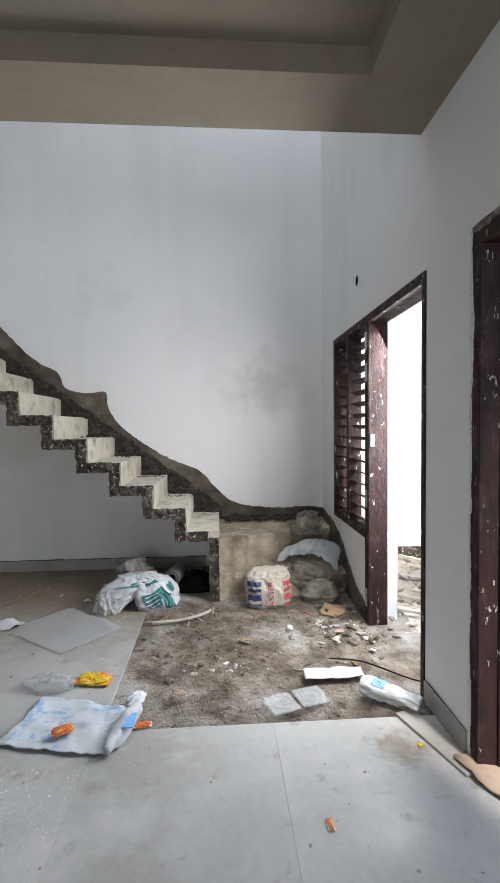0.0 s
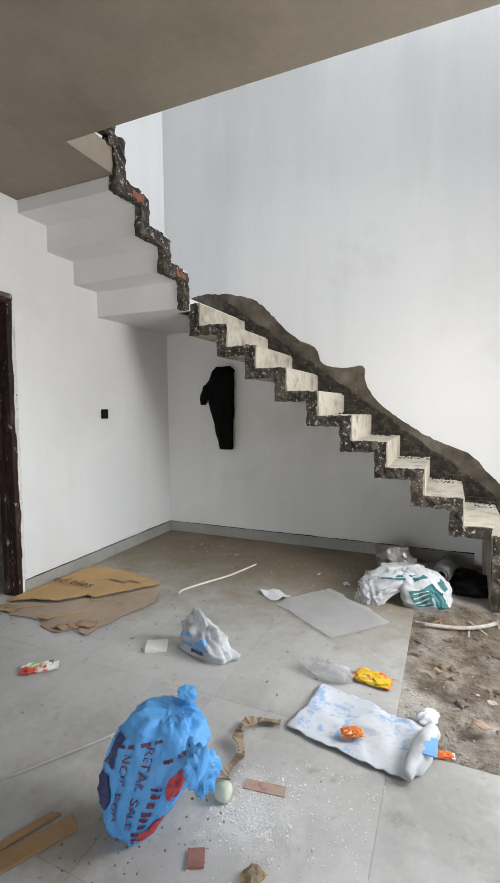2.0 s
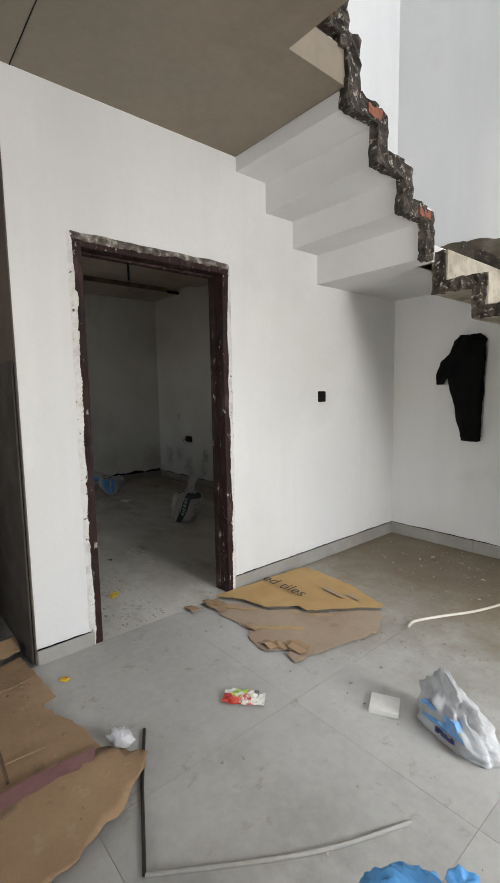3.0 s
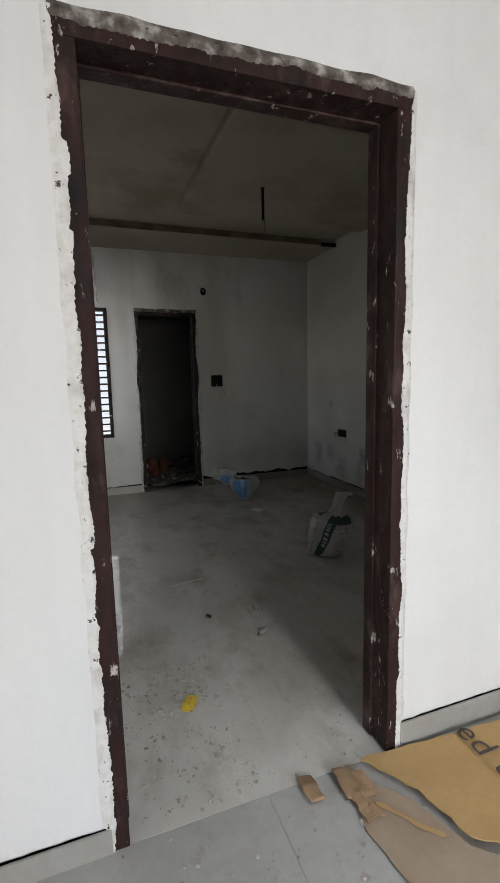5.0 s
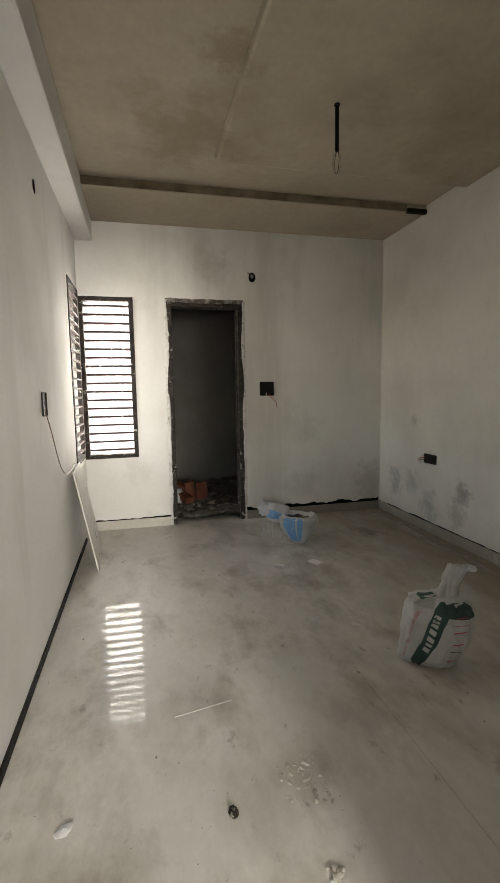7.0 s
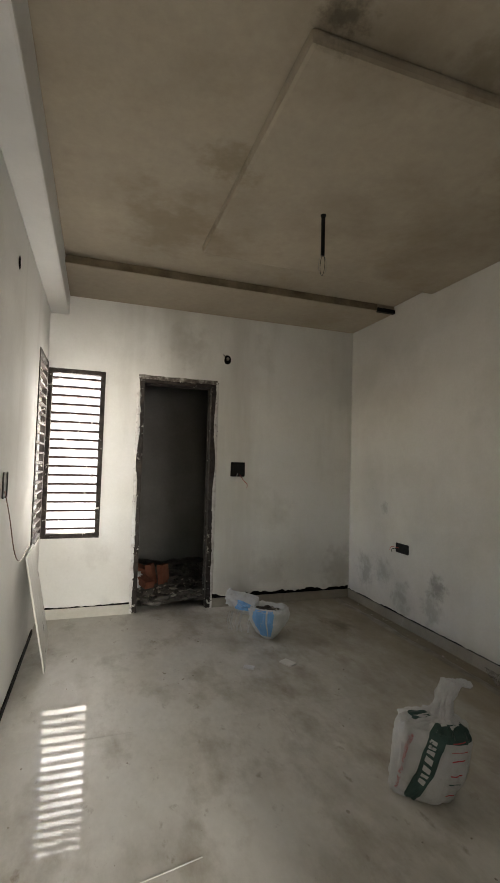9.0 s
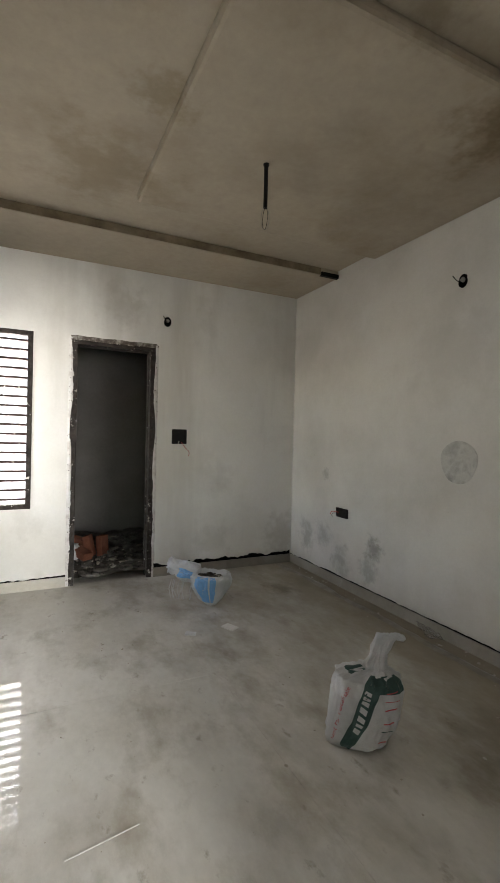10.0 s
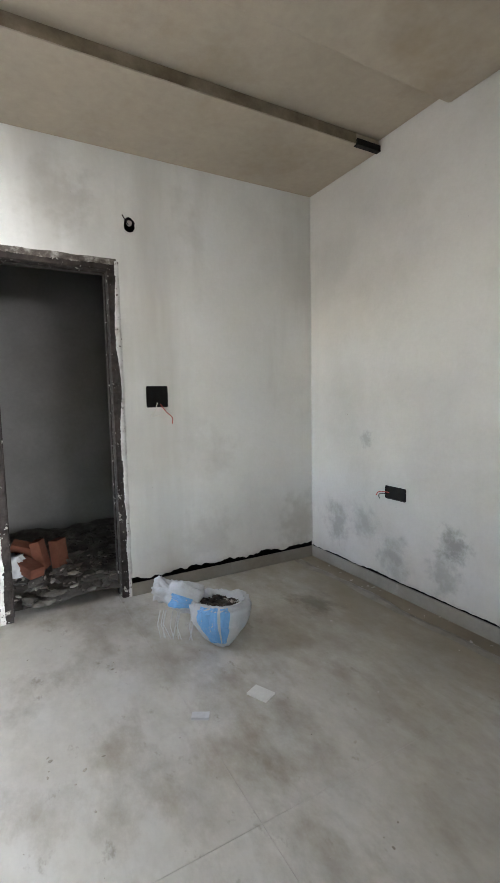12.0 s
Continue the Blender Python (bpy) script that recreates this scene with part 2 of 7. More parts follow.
DARK_STEEL = surface("dark_steel", [(0.02, 0.02, 0.02), (0.05, 0.045, 0.04)], 20, 80, (0.4, 0.7), 0.2, 0.001, metal=0.4)
SKIRT = surface("grey_skirting_stone", [(0.27, 0.26, 0.24), (0.36, 0.35, 0.33)], 3, 30, (0.35, 0.7), 0.15, 0.003)
SKIRT_WET = surface("damp_brown_skirting", [(0.20, 0.18, 0.15), (0.30, 0.28, 0.245)], 2.5, 30, (0.3, 0.6), 0.15, 0.003, spots=((0.42, 0.40, 0.36), 2.0, 0.60, 0.68))
SKIRT_PALE = surface("pale_skirting_tile", [(0.48, 0.46, 0.41), (0.58, 0.56, 0.51)], 3, 30, (0.3, 0.6), 0.1, 0.002)
BRICK = surface("red_brick", [(0.20, 0.065, 0.04), (0.31, 0.12, 0.075)], 10, 60, (0.85, 1.0), 0.6, 0.004, random_shift=0.3)
BLACK_CLOTH = surface("black_cloth", [(0.004, 0.004, 0.0045), (0.007, 0.007, 0.007)], 6, 90, (0.9, 1.0), 0.3, 0.002, gloss=0.1)
BLACK = surface("black_plastic", [(0.002, 0.002, 0.002), (0.006, 0.006, 0.006)], 12, 60, (0.5, 0.7), 0.1, 0.001, gloss=0.2)
CARD_TAN = surface("tan_cardboard", [(0.38, 0.235, 0.095), (0.46, 0.30, 0.13)], 3, 60, (0.75, 0.9), 0.25, 0.002,
                   spots=((0.30, 0.22, 0.14), 5, 0.62, 0.72))
CARD_BROWN = surface("brown_cardboard", [(0.26, 0.165, 0.092), (0.37, 0.245, 0.145)], 3, 60, (0.75, 0.9), 0.3, 0.002,
                     spots=(((0.10, 0.065, 0.045), 5, 0.57, 0.70), ((0.36, 0.26, 0.17), 14, 0.60, 0.68), ((0.06, 0.045, 0.035), 18, 0.64, 0.68)))
CARD_GREY = surface("scuffed_cardboard", [(0.28, 0.20, 0.14), (0.36, 0.28, 0.21)], 3, 60, (0.75, 0.9), 0.3, 0.002,
                    spots=((0.20, 0.14, 0.09), 4, 0.6, 0.72))
INK = surface("dark_print", [(0.03, 0.024, 0.02), (0.06, 0.05, 0.04)], 8, 60, bump=0)
PAPER = surface("white_paper", [(0.54, 0.55, 0.57), (0.66, 0.67, 0.69)], 6, 60, (0.6, 0.8), 0.15, 0.001)
POLY = surface("white_woven_poly", [(0.40, 0.41, 0.42), (0.56, 0.575, 0.59)], 5, 260, (0.4, 0.7), 0.3, 0.002,
               spots=((0.27, 0.25, 0.23), 6, 0.54, 0.75))
POLY_PRINT = surface("washed_blue_print_poly", [(0.46, 0.49, 0.52), (0.56, 0.59, 0.62)], 6, 220, (0.4, 0.65), 0.3, 0.002,
                     spots=(((0.24, 0.35, 0.52), 16, 0.52, 0.60), ((0.38, 0.36, 0.33), 5, 0.54, 0.75), ((0.28, 0.27, 0.26), 26, 0.64, 0.70)))
BLUE = surface("blue_woven_poly", [(0.07, 0.30, 0.68), (0.11, 0.40, 0.78)], 5, 240, (0.35, 0.6), 0.3, 0.002,
               spots=((0.30, 0.46, 0.62), 5, 0.62, 0.8))
RED_INK = surface("red_print", [(0.42, 0.035, 0.05), (0.50, 0.07, 0.08)], 9, 200, (0.4, 0.6), 0.15, 0.001)
NAVY_INK = surface("dark_blue_print", [(0.022, 0.03, 0.10), (0.04, 0.055, 0.16)], 9, 200, (0.4, 0.6), 0.15, 0.001)
GREEN_INK = surface("dark_green_print", [(0.012, 0.045, 0.04), (0.025, 0.075, 0.065)], 9, 200, (0.35, 0.6), 0.2, 0.001)
TEAL_INK = surface("teal_print", [(0.02, 0.12, 0.13), (0.04, 0.20, 0.20)], 9, 200, (0.35, 0.6), 0.2, 0.001)
SKY_INK = surface("light_blue_print", [(0.12, 0.32, 0.62), (0.18, 0.40, 0.70)], 9, 200, (0.4, 0.6), 0.2, 0.001)
YELLOW = surface("yellow_wrapper", [(0.58, 0.38, 0.02), (0.70, 0.50, 0.05)], 9, 60, (0.2, 0.4), 0.2, 0.002, spots=(((0.62, 0.09, 0.02), 15, 0.55, 0.58), ((0.70, 0.66, 0.50), 24, 0.62, 0.65)))
ORANGE = surface("orange_wrapper", [(0.58, 0.12, 0.02), (0.66, 0.22, 0.06)], 14, 60, (0.25, 0.45), 0.2, 0.002)
RED = surface("red_wrapper", [(0.48, 0.04, 0.03), (0.58, 0.08, 0.06)], 14, 60, (0.2, 0.45), 0.2, 0.002,
              spots=(((0.70, 0.70, 0.66), 13, 0.45, 0.50), ((0.30, 0.48, 0.08), 12, 0.56, 0.60), ((0.12, 0.13, 0.14), 17, 0.60, 0.63)))
CLOTH = surface("dusty_grey_cloth", [(0.10, 0.085, 0.066), (0.19, 0.17, 0.135), (0.27, 0.245, 0.20)], 7, 120, (0.9, 1.0), 0.5, 0.004)
DENIM = surface("dusty_blue_cloth", [(0.17, 0.18, 0.18), (0.27, 0.28, 0.285), (0.35, 0.335, 0.305)], 6, 120, (0.9, 1.0), 0.5, 0.004)
STRAP = surface("dry_fibre_strap", [(0.20, 0.145, 0.09), (0.32, 0.25, 0.17)], 12, 90, (0.8, 1.0), 0.5, 0.003)
WOOD = surface("old_plank_wood", [(0.23, 0.13, 0.055), (0.34, 0.21, 0.10)], 4, 50, (0.6, 0.85), 0.4, 0.003, stretch=(0.3, 2, 2))
POWDER = surface("white_powder", [(0.60, 0.59, 0.57), (0.74, 0.73, 0.71)], 9, 60, (0.9, 1.0), 0.8, 0.006)
STONE_CHIP = surface("mixed_chips", [(0.18, 0.15, 0.12), (0.36, 0.33, 0.29), (0.50, 0.48, 0.45)], 9, 60, (0.8, 1.0), 0.5, 0.004)
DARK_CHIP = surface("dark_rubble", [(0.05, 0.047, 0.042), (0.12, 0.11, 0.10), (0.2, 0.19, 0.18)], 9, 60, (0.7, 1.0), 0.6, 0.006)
TILE_WHITE = surface("white_wall_tile", [(0.58, 0.57, 0.54), (0.66, 0.65, 0.62)], 4, 40, (0.25, 0.5), 0.05, 0.001)
WIRE_RED = surface("red_wire", [(0.35, 0.03, 0.02), (0.42, 0.05, 0.04)], 8, 60, (0.4, 0.5), 0)
WIRE_WHITE = surface("white_wire", [(0.60, 0.57, 0.50), (0.68, 0.65, 0.60)], 8, 60, (0.4, 0.5), 0)
# White wall coloured dimmer and bluish, to stand for its outdoor light.
REAR_WALL = surface("dimmed_bluish_white", [(0.47, 0.51, 0.55), (0.55, 0.59, 0.62)], 1.2, 25, (0.8, 0.95), 0.2, 0.003)
BROWN_EARTH = surface("brown_broken_earth", [(0.10, 0.075, 0.055), (0.22, 0.18, 0.14), (0.36, 0.32, 0.27)], 5, 35, (0.85, 1.0), 0.8, 0.02, spots=((0.50, 0.48, 0.45), 6, 0.60, 0.66))
OUT_WALL = surface("bright_outside_wall", [(0.74, 0.75, 0.76), (0.80, 0.80, 0.80)], 1.2, 25, (0.8, 0.95), 0.2, 0.003)
PLASTIC, _t, _b, _n, _l = nodes_of("clear_film")
_b.inputs["Base Color"].default_value = (0.55, 0.56, 0.56, 1)
_b.inputs["Roughness"].default_value = 0.25
_b.inputs["Alpha"].default_value = 0.30


# ---- building helpers ----
def box(bm, x0, x1, y0, y1, z0, z1, bevel=0.0):
    geo = bmesh.ops.create_cube(bm, size=1.0)
    vs = geo["verts"]
    bmesh.ops.transform(bm, matrix=Matrix.Translation(((x0 + x1) / 2, (y0 + y1) / 2, (z0 + z1) / 2)) @ Matrix.Diagonal((abs(x1 - x0), abs(y1 - y0), abs(z1 - z0), 1)), verts=vs)
    if bevel:
        bmesh.ops.bevel(bm, geom=list({e for v in vs for e in v.link_edges}), offset=bevel, segments=2, affect="EDGES", profile=0.6)
    return bm


def mesh_from(name, bm, material, smooth=False):
    me = bpy.data.meshes.new(name)
    bmesh.ops.recalc_face_normals(bm, faces=bm.faces)
    bm.to_mesh(me)
    bm.free()
    for m in (material if isinstance(material, (list, tuple)) else [material]):
        me.materials.append(m)
    if smooth:
        me.shade_smooth()
    return me


def part(name, bm, material, parent, label="", smooth=False):
    ob = new(name, mesh_from(name, bm, material, smooth))
    ob.parent = parent
    return tagged(ob, label)


def thing(name, bm, material, label, category, group="", kind="", smooth=False, m=None):
    ob = new(name, mesh_from(name, bm, material, smooth))
    if m is not None:
        ob.matrix_world = m
    return tagged(ob, label, category, group, kind)


def holder(name, label, category, m=None, group="", kind=""):
    ob = new(name)
    ob.empty_display_size = 0.1
    if m is not None:
        ob.matrix_world = m
    return tagged(ob, label, category, group, kind)


def sheet_wall(axis, a0, a1, u0, u1, z0, z1, openings=()):
    """A wall from a0 to a1 across its thickness, u0 to u1 along, with openings (u0, u1, z0, z1) right through."""
    us = sorted({u0, u1, *(v for o in openings for v in o[:2] if u0 < v < u1)})
    zs = sorted({z0, z1, *(v for o in openings for v in o[2:] if z0 < v < z1)})
    bm = bmesh.new()

    def solid(i, k):
        if not (0 <= i < len(us) - 1 and 0 <= k < len(zs) - 1):
            return False
        u, z = (us[i] + us[i + 1]) / 2, (zs[k] + zs[k + 1]) / 2
        return not any(o[0] < u < o[1] and o[2] < z < o[3] for o in openings)

    def quad(*pts):
        bm.faces.new([bm.verts.new((a, u, z) if axis == "x" else (u, a, z)) for a, u, z in pts])

    for i in range(len(us) - 1):
        for k in range(len(zs) - 1):
            if not solid(i, k):
                continue
            p, q, r, s = us[i], us[i + 1], zs[k], zs[k + 1]
            quad((a0, p, r), (a0, q, r), (a0, q, s), (a0, p, s))
            quad((a1, p, r), (a1, p, s), (a1, q, s), (a1, q, r))
            if not solid(i - 1, k):
                quad((a0, p, r), (a0, p, s), (a1, p, s), (a1, p, r))
            if not solid(i + 1, k):
                quad((a0, q, r), (a1, q, r), (a1, q, s), (a0, q, s))
            if not solid(i, k - 1):
                quad((a0, p, r), (a1, p, r), (a1, q, r), (a0, q, r))
            if not solid(i, k + 1):
                quad((a0, p, s), (a0, q, s), (a1, q, s), (a1, p, s))
    bmesh.ops.remove_doubles(bm, verts=bm.verts, dist=0.0005)
    return bm


def structure(name, bm, material, label="", category="", smooth=False):
    return thing(name, bm, material, label, category, kind="structure", smooth=smooth)


def tube(bm, pts, radius, sides=8, closed=False):
    """A round bar along points."""
    pts = [Vector(p) for p in pts]
    rings = []
    for i, p in enumerate(pts):
        d = (pts[min(i + 1, len(pts) - 1)] - pts[max(i - 1, 0)]).normalized()
        side = d.cross(Vector((0, 0, 1)))
        side = side.normalized() if side.length > 0.05 else Vector((1, 0, 0))
        up = side.cross(d).normalized()
        r = radius(i / max(1, len(pts) - 1)) if callable(radius) else radius
        rings.append([bm.verts.new(p + r * (side * math.cos(a) + up * math.sin(a))) for a in (2 * math.pi * k / sides for k in range(sides))])
    for a, b in zip(rings, rings[1:]):
        for k in range(sides):
            bm.faces.new((a[k], a[(k + 1) % sides], b[(k + 1) % sides], b[k]))
    bm.faces.new(list(reversed(rings[0])))
    bm.faces.new(rings[-1])
    return bm


def curve_points(pts, n=8):
    """A smooth line through points."""
    pts = [Vector(p) for p in pts]
    out = []
    for i in range(len(pts) - 1):
        p0, p1, p2, p3 = pts[max(i - 1, 0)], pts[i], pts[i + 1], pts[min(i + 2, len(pts) - 1)]
        for k in range(n):
            t = k / n
            out.append(0.5 * ((2 * p1) + (p2 - p0) * t + (2 * p0 - 5 * p1 + 4 * p2 - p3) * t * t + (3 * p1 - p0 - 3 * p2 + p3) * t ** 3))
    return out + [pts[-1]]


def crumpled(bm, outline, height=0.01, cell=0.03, thick=0.002, seed=0.0, folds=3.0, base=0.0):
    """A crumpled sheet that fills an outline of (x, y), lying near the ground."""
    n = len(outline)

    def inside(x, y):
        c = False
        for i in range(n):
            (xa, ya), (xb, yb) = outline[i], outline[i - 1]
            if (ya > y) != (yb > y) and x < (xb - xa) * (y - ya) / (yb - ya) + xa:
                c = not c
        return c

    face = bm.faces.new([bm.verts.new((x, y, 0)) for x, y in outline])
    xs, ys = [p[0] for p in outline], [p[1] for p in outline]
    for axis, lo, hi in ((0, min(xs), max(xs)), (1, min(ys), max(ys))):
        k = lo + cell
        while k < hi:
            no = (1, 0, 0) if axis == 0 else (0, 1, 0)
            bmesh.ops.bisect_plane(bm, geom=bm.verts[:] + bm.edges[:] + bm.faces[:], plane_co=tuple(k * c for c in no), plane_no=no)
            k += cell
    for v in bm.verts:
        a = noise.noise((v.co.x * folds * 3 + seed, v.co.y * folds * 3, seed)) + 0.5 * noise.noise((v.co.x * folds * 9, v.co.y * folds * 9 + seed, seed))
        if folds >= 3.0:
            a = 1.6 * (0.3 - abs(noise.noise((v.co.x * folds * 2 + v.co.y * folds + seed, v.co.y * folds * 2, seed)))) + 0.35 * a
        v.co.z = base + thick + height * max(0.0, 0.5 + 0.9 * a)
    top = bm.faces[:]
    low = bmesh.ops.solidify(bm, geom=top, thickness=thick)
    return bm


def jagged(outline, step=0.03, amount=0.008, seed=1):
    """Roughen a closed outline of (x, y)."""
    rnd = random.Random(seed)
    out = []
    for (xa, ya), (xb, yb) in zip(outline, outline[1:] + outline[:1]):
        k = max(1, int(math.hypot(xb - xa, yb - ya) / step))
        for i in range(k):
            t = i / k
            j = amount if i else amount * 0.4
            out.append((xa + (xb - xa) * t + rnd.uniform(-j, j), ya + (yb - ya) * t + rnd.uniform(-j, j)))
    return out


def lettering(text, size):
    """The built-in letters as a flat mesh, origin at the left of the base line."""
    cu = bpy.data.curves.new("letters", "FONT")
    cu.body, cu.size, cu.resolution_u = text, size, 3
    ob = bpy.data.objects.new("letters", cu)
    me = bpy.data.meshes.new_from_object(ob)
    bm = bmesh.new()
    bm.from_mesh(me)
    bpy.data.objects.remove(ob)
    bpy.data.curves.remove(cu)
    bpy.data.meshes.remove(me)
    return bm


class Sack:
    """A stuffed bag: rings of (height, half width, half depth, shift x, shift y, squareness), with creases."""

    def __init__(self, rings, creases=0.012, seed=0.0, sides=96, levels=56, sharp=0.35):
        self.rings, self.creases, self.seed, self.sides, self.levels, self.sharp = rings, creases, seed, sides, levels, sharp

    def at(self, angle, s, out=0.0):
        r = self.rings
        f = max(0.0, min(0.9999, s)) * (len(r) - 1)
        i = int(f)
        t = f - i
        t = t * t * (3 - 2 * t) * 0.5 + t * 0.5
        z, a, b, dx, dy, q = (u + (v - u) * t for u, v in zip(r[i], r[i + 1]))
        c, d = math.cos(angle), math.sin(angle)
        k = (abs(c) ** q + abs(d) ** q) ** (-1 / q)
        p = Vector((c * k, d * k, s * 2.2))
        w = noise.noise(Vector((p.x * 2.2, p.y * 2.2, p.z * 1.7)) + Vector((self.seed,) * 3)) + 0.6 * abs(noise.noise(Vector((p.x * 5, p.y * 5, p.z * 3)) + Vector((self.seed + 9,) * 3)))
        w += 0.45 * (0.35 - abs(noise.noise(Vector((p.x * 7 + p.z * 3, p.y * 7, p.z * 5)) + Vector((self.seed + 21,) * 3)))) + 0.22 * noise.noise(Vector((p.x * 15, p.y * 15, p.z * 11)) + Vector((self.seed + 5,) * 3))
        fold = 0.22 - abs(noise.noise(Vector((p.x * 2.6 + p.z * 2.4, p.y * 2.6 - p.z * 1.8, p.z * 1.2)) + Vector((self.seed + 33,) * 3)))
        fold += 0.35 * (0.2 - abs(noise.noise(Vector((p.x * 5 - p.z * 4, p.y * 5 + p.z * 3, p.z * 2)) + Vector((self.seed + 47,) * 3))))
        w += self.sharp * 2.2 * fold
        pleat = math.sin(angle * 11 + 4 * math.sin(3 * angle + self.seed)) * max(0.0, s - 0.62) * 1.4
        g = 1 + (self.creases * (w + pleat) + out) / max(0.03, min(a, b)) if s > 0.02 else 1
        return Vector((dx + a * c * k * g, dy + b * d * k * g, max(0.002, z + self.creases * 0.5 * w * (1 if s > 0.05 else 0))))

    def build(self, cap=True):
        bm = bmesh.new()
        grid = [[bm.verts.new(self.at(2 * math.pi * k / self.sides, i / self.levels)) for k in range(self.sides)] for i in range(self.levels + 1)]
        for lo, hi in zip(grid, grid[1:]):
            for k in range(self.sides):
                bm.faces.new((lo[k], lo[(k + 1) % self.sides], hi[(k + 1) % self.sides], hi[k]))
        bm.faces.new(list(reversed(grid[0])))
        if cap:
            bm.faces.new(grid[-1])
        return bm

    def wrap(self, bm, angle, s, per_angle, per_s, tilt=0.0, out=0.003):
        """Lay a flat mesh (metres) on the bag round an angle and level."""
        bmesh.ops.triangulate(bm, faces=bm.faces[:])
        for limit in (0.024, 0.012, 0.008):
            bmesh.ops.subdivide_edges(bm, edges=[e for e in bm.edges if e.calc_length() > limit], cuts=1)
            bmesh.ops.triangulate(bm, faces=bm.faces[:])
        c, d = math.cos(tilt), math.sin(tilt)
        for v in bm.verts:
            x, y = v.co.x * c - v.co.y * d, v.co.x * d + v.co.y * c
            v.co = self.at(angle + x / per_angle, s + y / per_s, out)
        return bm

    def patch(self, x0, x1, y0, y1, angle, s, per_angle, per_s, tilt=0.0, out=0.0025, round_=False, nx=10, ny=14):
        bm = bmesh.new()
        if round_:
            bmesh.ops.create_circle(bm, cap_ends=True, cap_tris=True, segments=24, radius=1.0)
            bmesh.ops.subdivide_edges(bm, edges=bm.edges[:], cuts=3, use_grid_fill=True)
            for v in bm.verts:
                v.co.x, v.co.y = (x0 + x1) / 2 + v.co.x * (x1 - x0) / 2, (y0 + y1) / 2 + v.co.y * (y1 - y0) / 2
        else:
            bmesh.ops.create_grid(bm, x_segments=nx, y_segments=ny, size=0.5)
            for v in bm.verts:
                v.co.x, v.co.y = x0 + (v.co.x + 0.5) * (x1 - x0), y0 + (v.co.y + 0.5) * (y1 - y0)
        c, d = math.cos(tilt), math.sin(tilt)
        for v in bm.verts:
            x, y = v.co.x * c - v.co.y * d, v.co.x * d + v.co.y * c
            v.co = self.at(angle + x / per_angle, s + y / per_s, out)
        return bm


def chip(bm, x, y, z, size, rnd, flat=0.5):
    """One broken chip."""
    geo = bmesh.ops.create_icosphere(bm, subdivisions=1, radius=size)
    turn = Euler((rnd.uniform(-0.4, 0.4), rnd.uniform(-0.4, 0.4), rnd.uniform(0, 6.3))).to_matrix()
    sx, sy = rnd.uniform(0.6, 1.5), rnd.uniform(0.5, 1.1)
    for v in geo["verts"]:
        p = Vector((v.co.x * sx * rnd.uniform(0.75, 1.2), v.co.y * sy * rnd.uniform(0.75, 1.2), v.co.z * flat * rnd.uniform(0.7, 1.2)))
        v.co = turn @ p + Vector((x, y, z + size * flat * 0.6))


def chip_field(name, spots, material, label, category="debris", flat=0.5, seed=5):
    """Loose chips: spots of (x0, x1, y0, y1, z, count, smallest, largest), joined."""
    rnd = random.Random(seed)
    verts, faces = [], []
    shape = bmesh.new()
    bmesh.ops.create_icosphere(shape, subdivisions=1, radius=1.0)
    base = [v.co.copy() for v in shape.verts]
    tris = [[v.index for v in f.verts] for f in shape.faces]
    shape.free()
    for x0, x1, y0, y1, z, count, lo, hi in spots:
        for _ in range(count):
            x, y, size = rnd.uniform(x0, x1), rnd.uniform(y0, y1), lo + (hi - lo) * rnd.random() ** 2.5
            turn = Euler((rnd.uniform(-0.4, 0.4), rnd.uniform(-0.4, 0.4), rnd.uniform(0, 6.3))).to_matrix()
            sx, sy, k = rnd.uniform(0.6, 1.6), rnd.uniform(0.5, 1.1), len(verts)
            zz = z(x, y) if callable(z) else z
            for b in base:
                p = turn @ Vector((b.x * sx * rnd.uniform(0.7, 1.2), b.y * sy * rnd.uniform(0.7, 1.2), b.z * flat * rnd.uniform(0.7, 1.2))) * size
                verts.append((p.x + x, p.y + y, p.z + zz + size * flat * 0.5))
            faces += [[i + k for i in t] for t in tris]
    me = bpy.data.meshes.new(name)
    me.from_pydata(verts, [], faces)
    me.materials.append(material)
    return tagged(new(name, me), label, category, kind="stuff")


# ---- structure ----
XL, XR, YB, CEIL = -3.06, 1.10, 4.886, 2.785       # hall: left wall, right wall, back wall, ceiling
XF, YL, YR = -7.31, 1.88, 4.845                    # bedroom: far wall, left wall, right wall
TOP = 7.8                                          # top of the stair well
SLAB_Y = 2.69                                      # edge of the ceiling slab
STAIR_X = -2.217                                   # open side of the upper flight

# Hall walls
structure("wall_hall_back", sheet_wall("y", YB, YB + 0.22, XL - 0.135, XR + 0.22, -0.1, TOP), PUTTY, "white putty wall behind the stairs", "wall")
structure("wall_hall_left", sheet_wall("x", XL - 0.135, XL, -3.0, YB, -0.1, TOP, [(0.72, 1.742, -0.1, 2.558), (2.02, 2.998, -0.1, 2.12)]), PUTTY,
          "white putty wall with a doorway and a passage", "wall")
structure("wall_hall_right", sheet_wall("x", XR, XR + 0.22, -3.0, YB, -0.1, TOP, [(2.62, 3.53, -0.1, 2.105), (3.53, 4.41, 0.58, 2.105), (1.20, 2.22, -0.1, 2.12)]), PUTTY,
          "white putty wall with two doorways and a louvred side light", "wall")
# The opening in this unseen wall is added for the fill lamp.
structure("wall_hall_front", sheet_wall("y", -3.22, -3.0, XL - 0.135, XR + 0.22, -0.1, 3.0, [(-1.9, -0.1, 0.9, 2.1)]), PUTTY, "plain white putty wall with an added, unseen window opening", "wall")

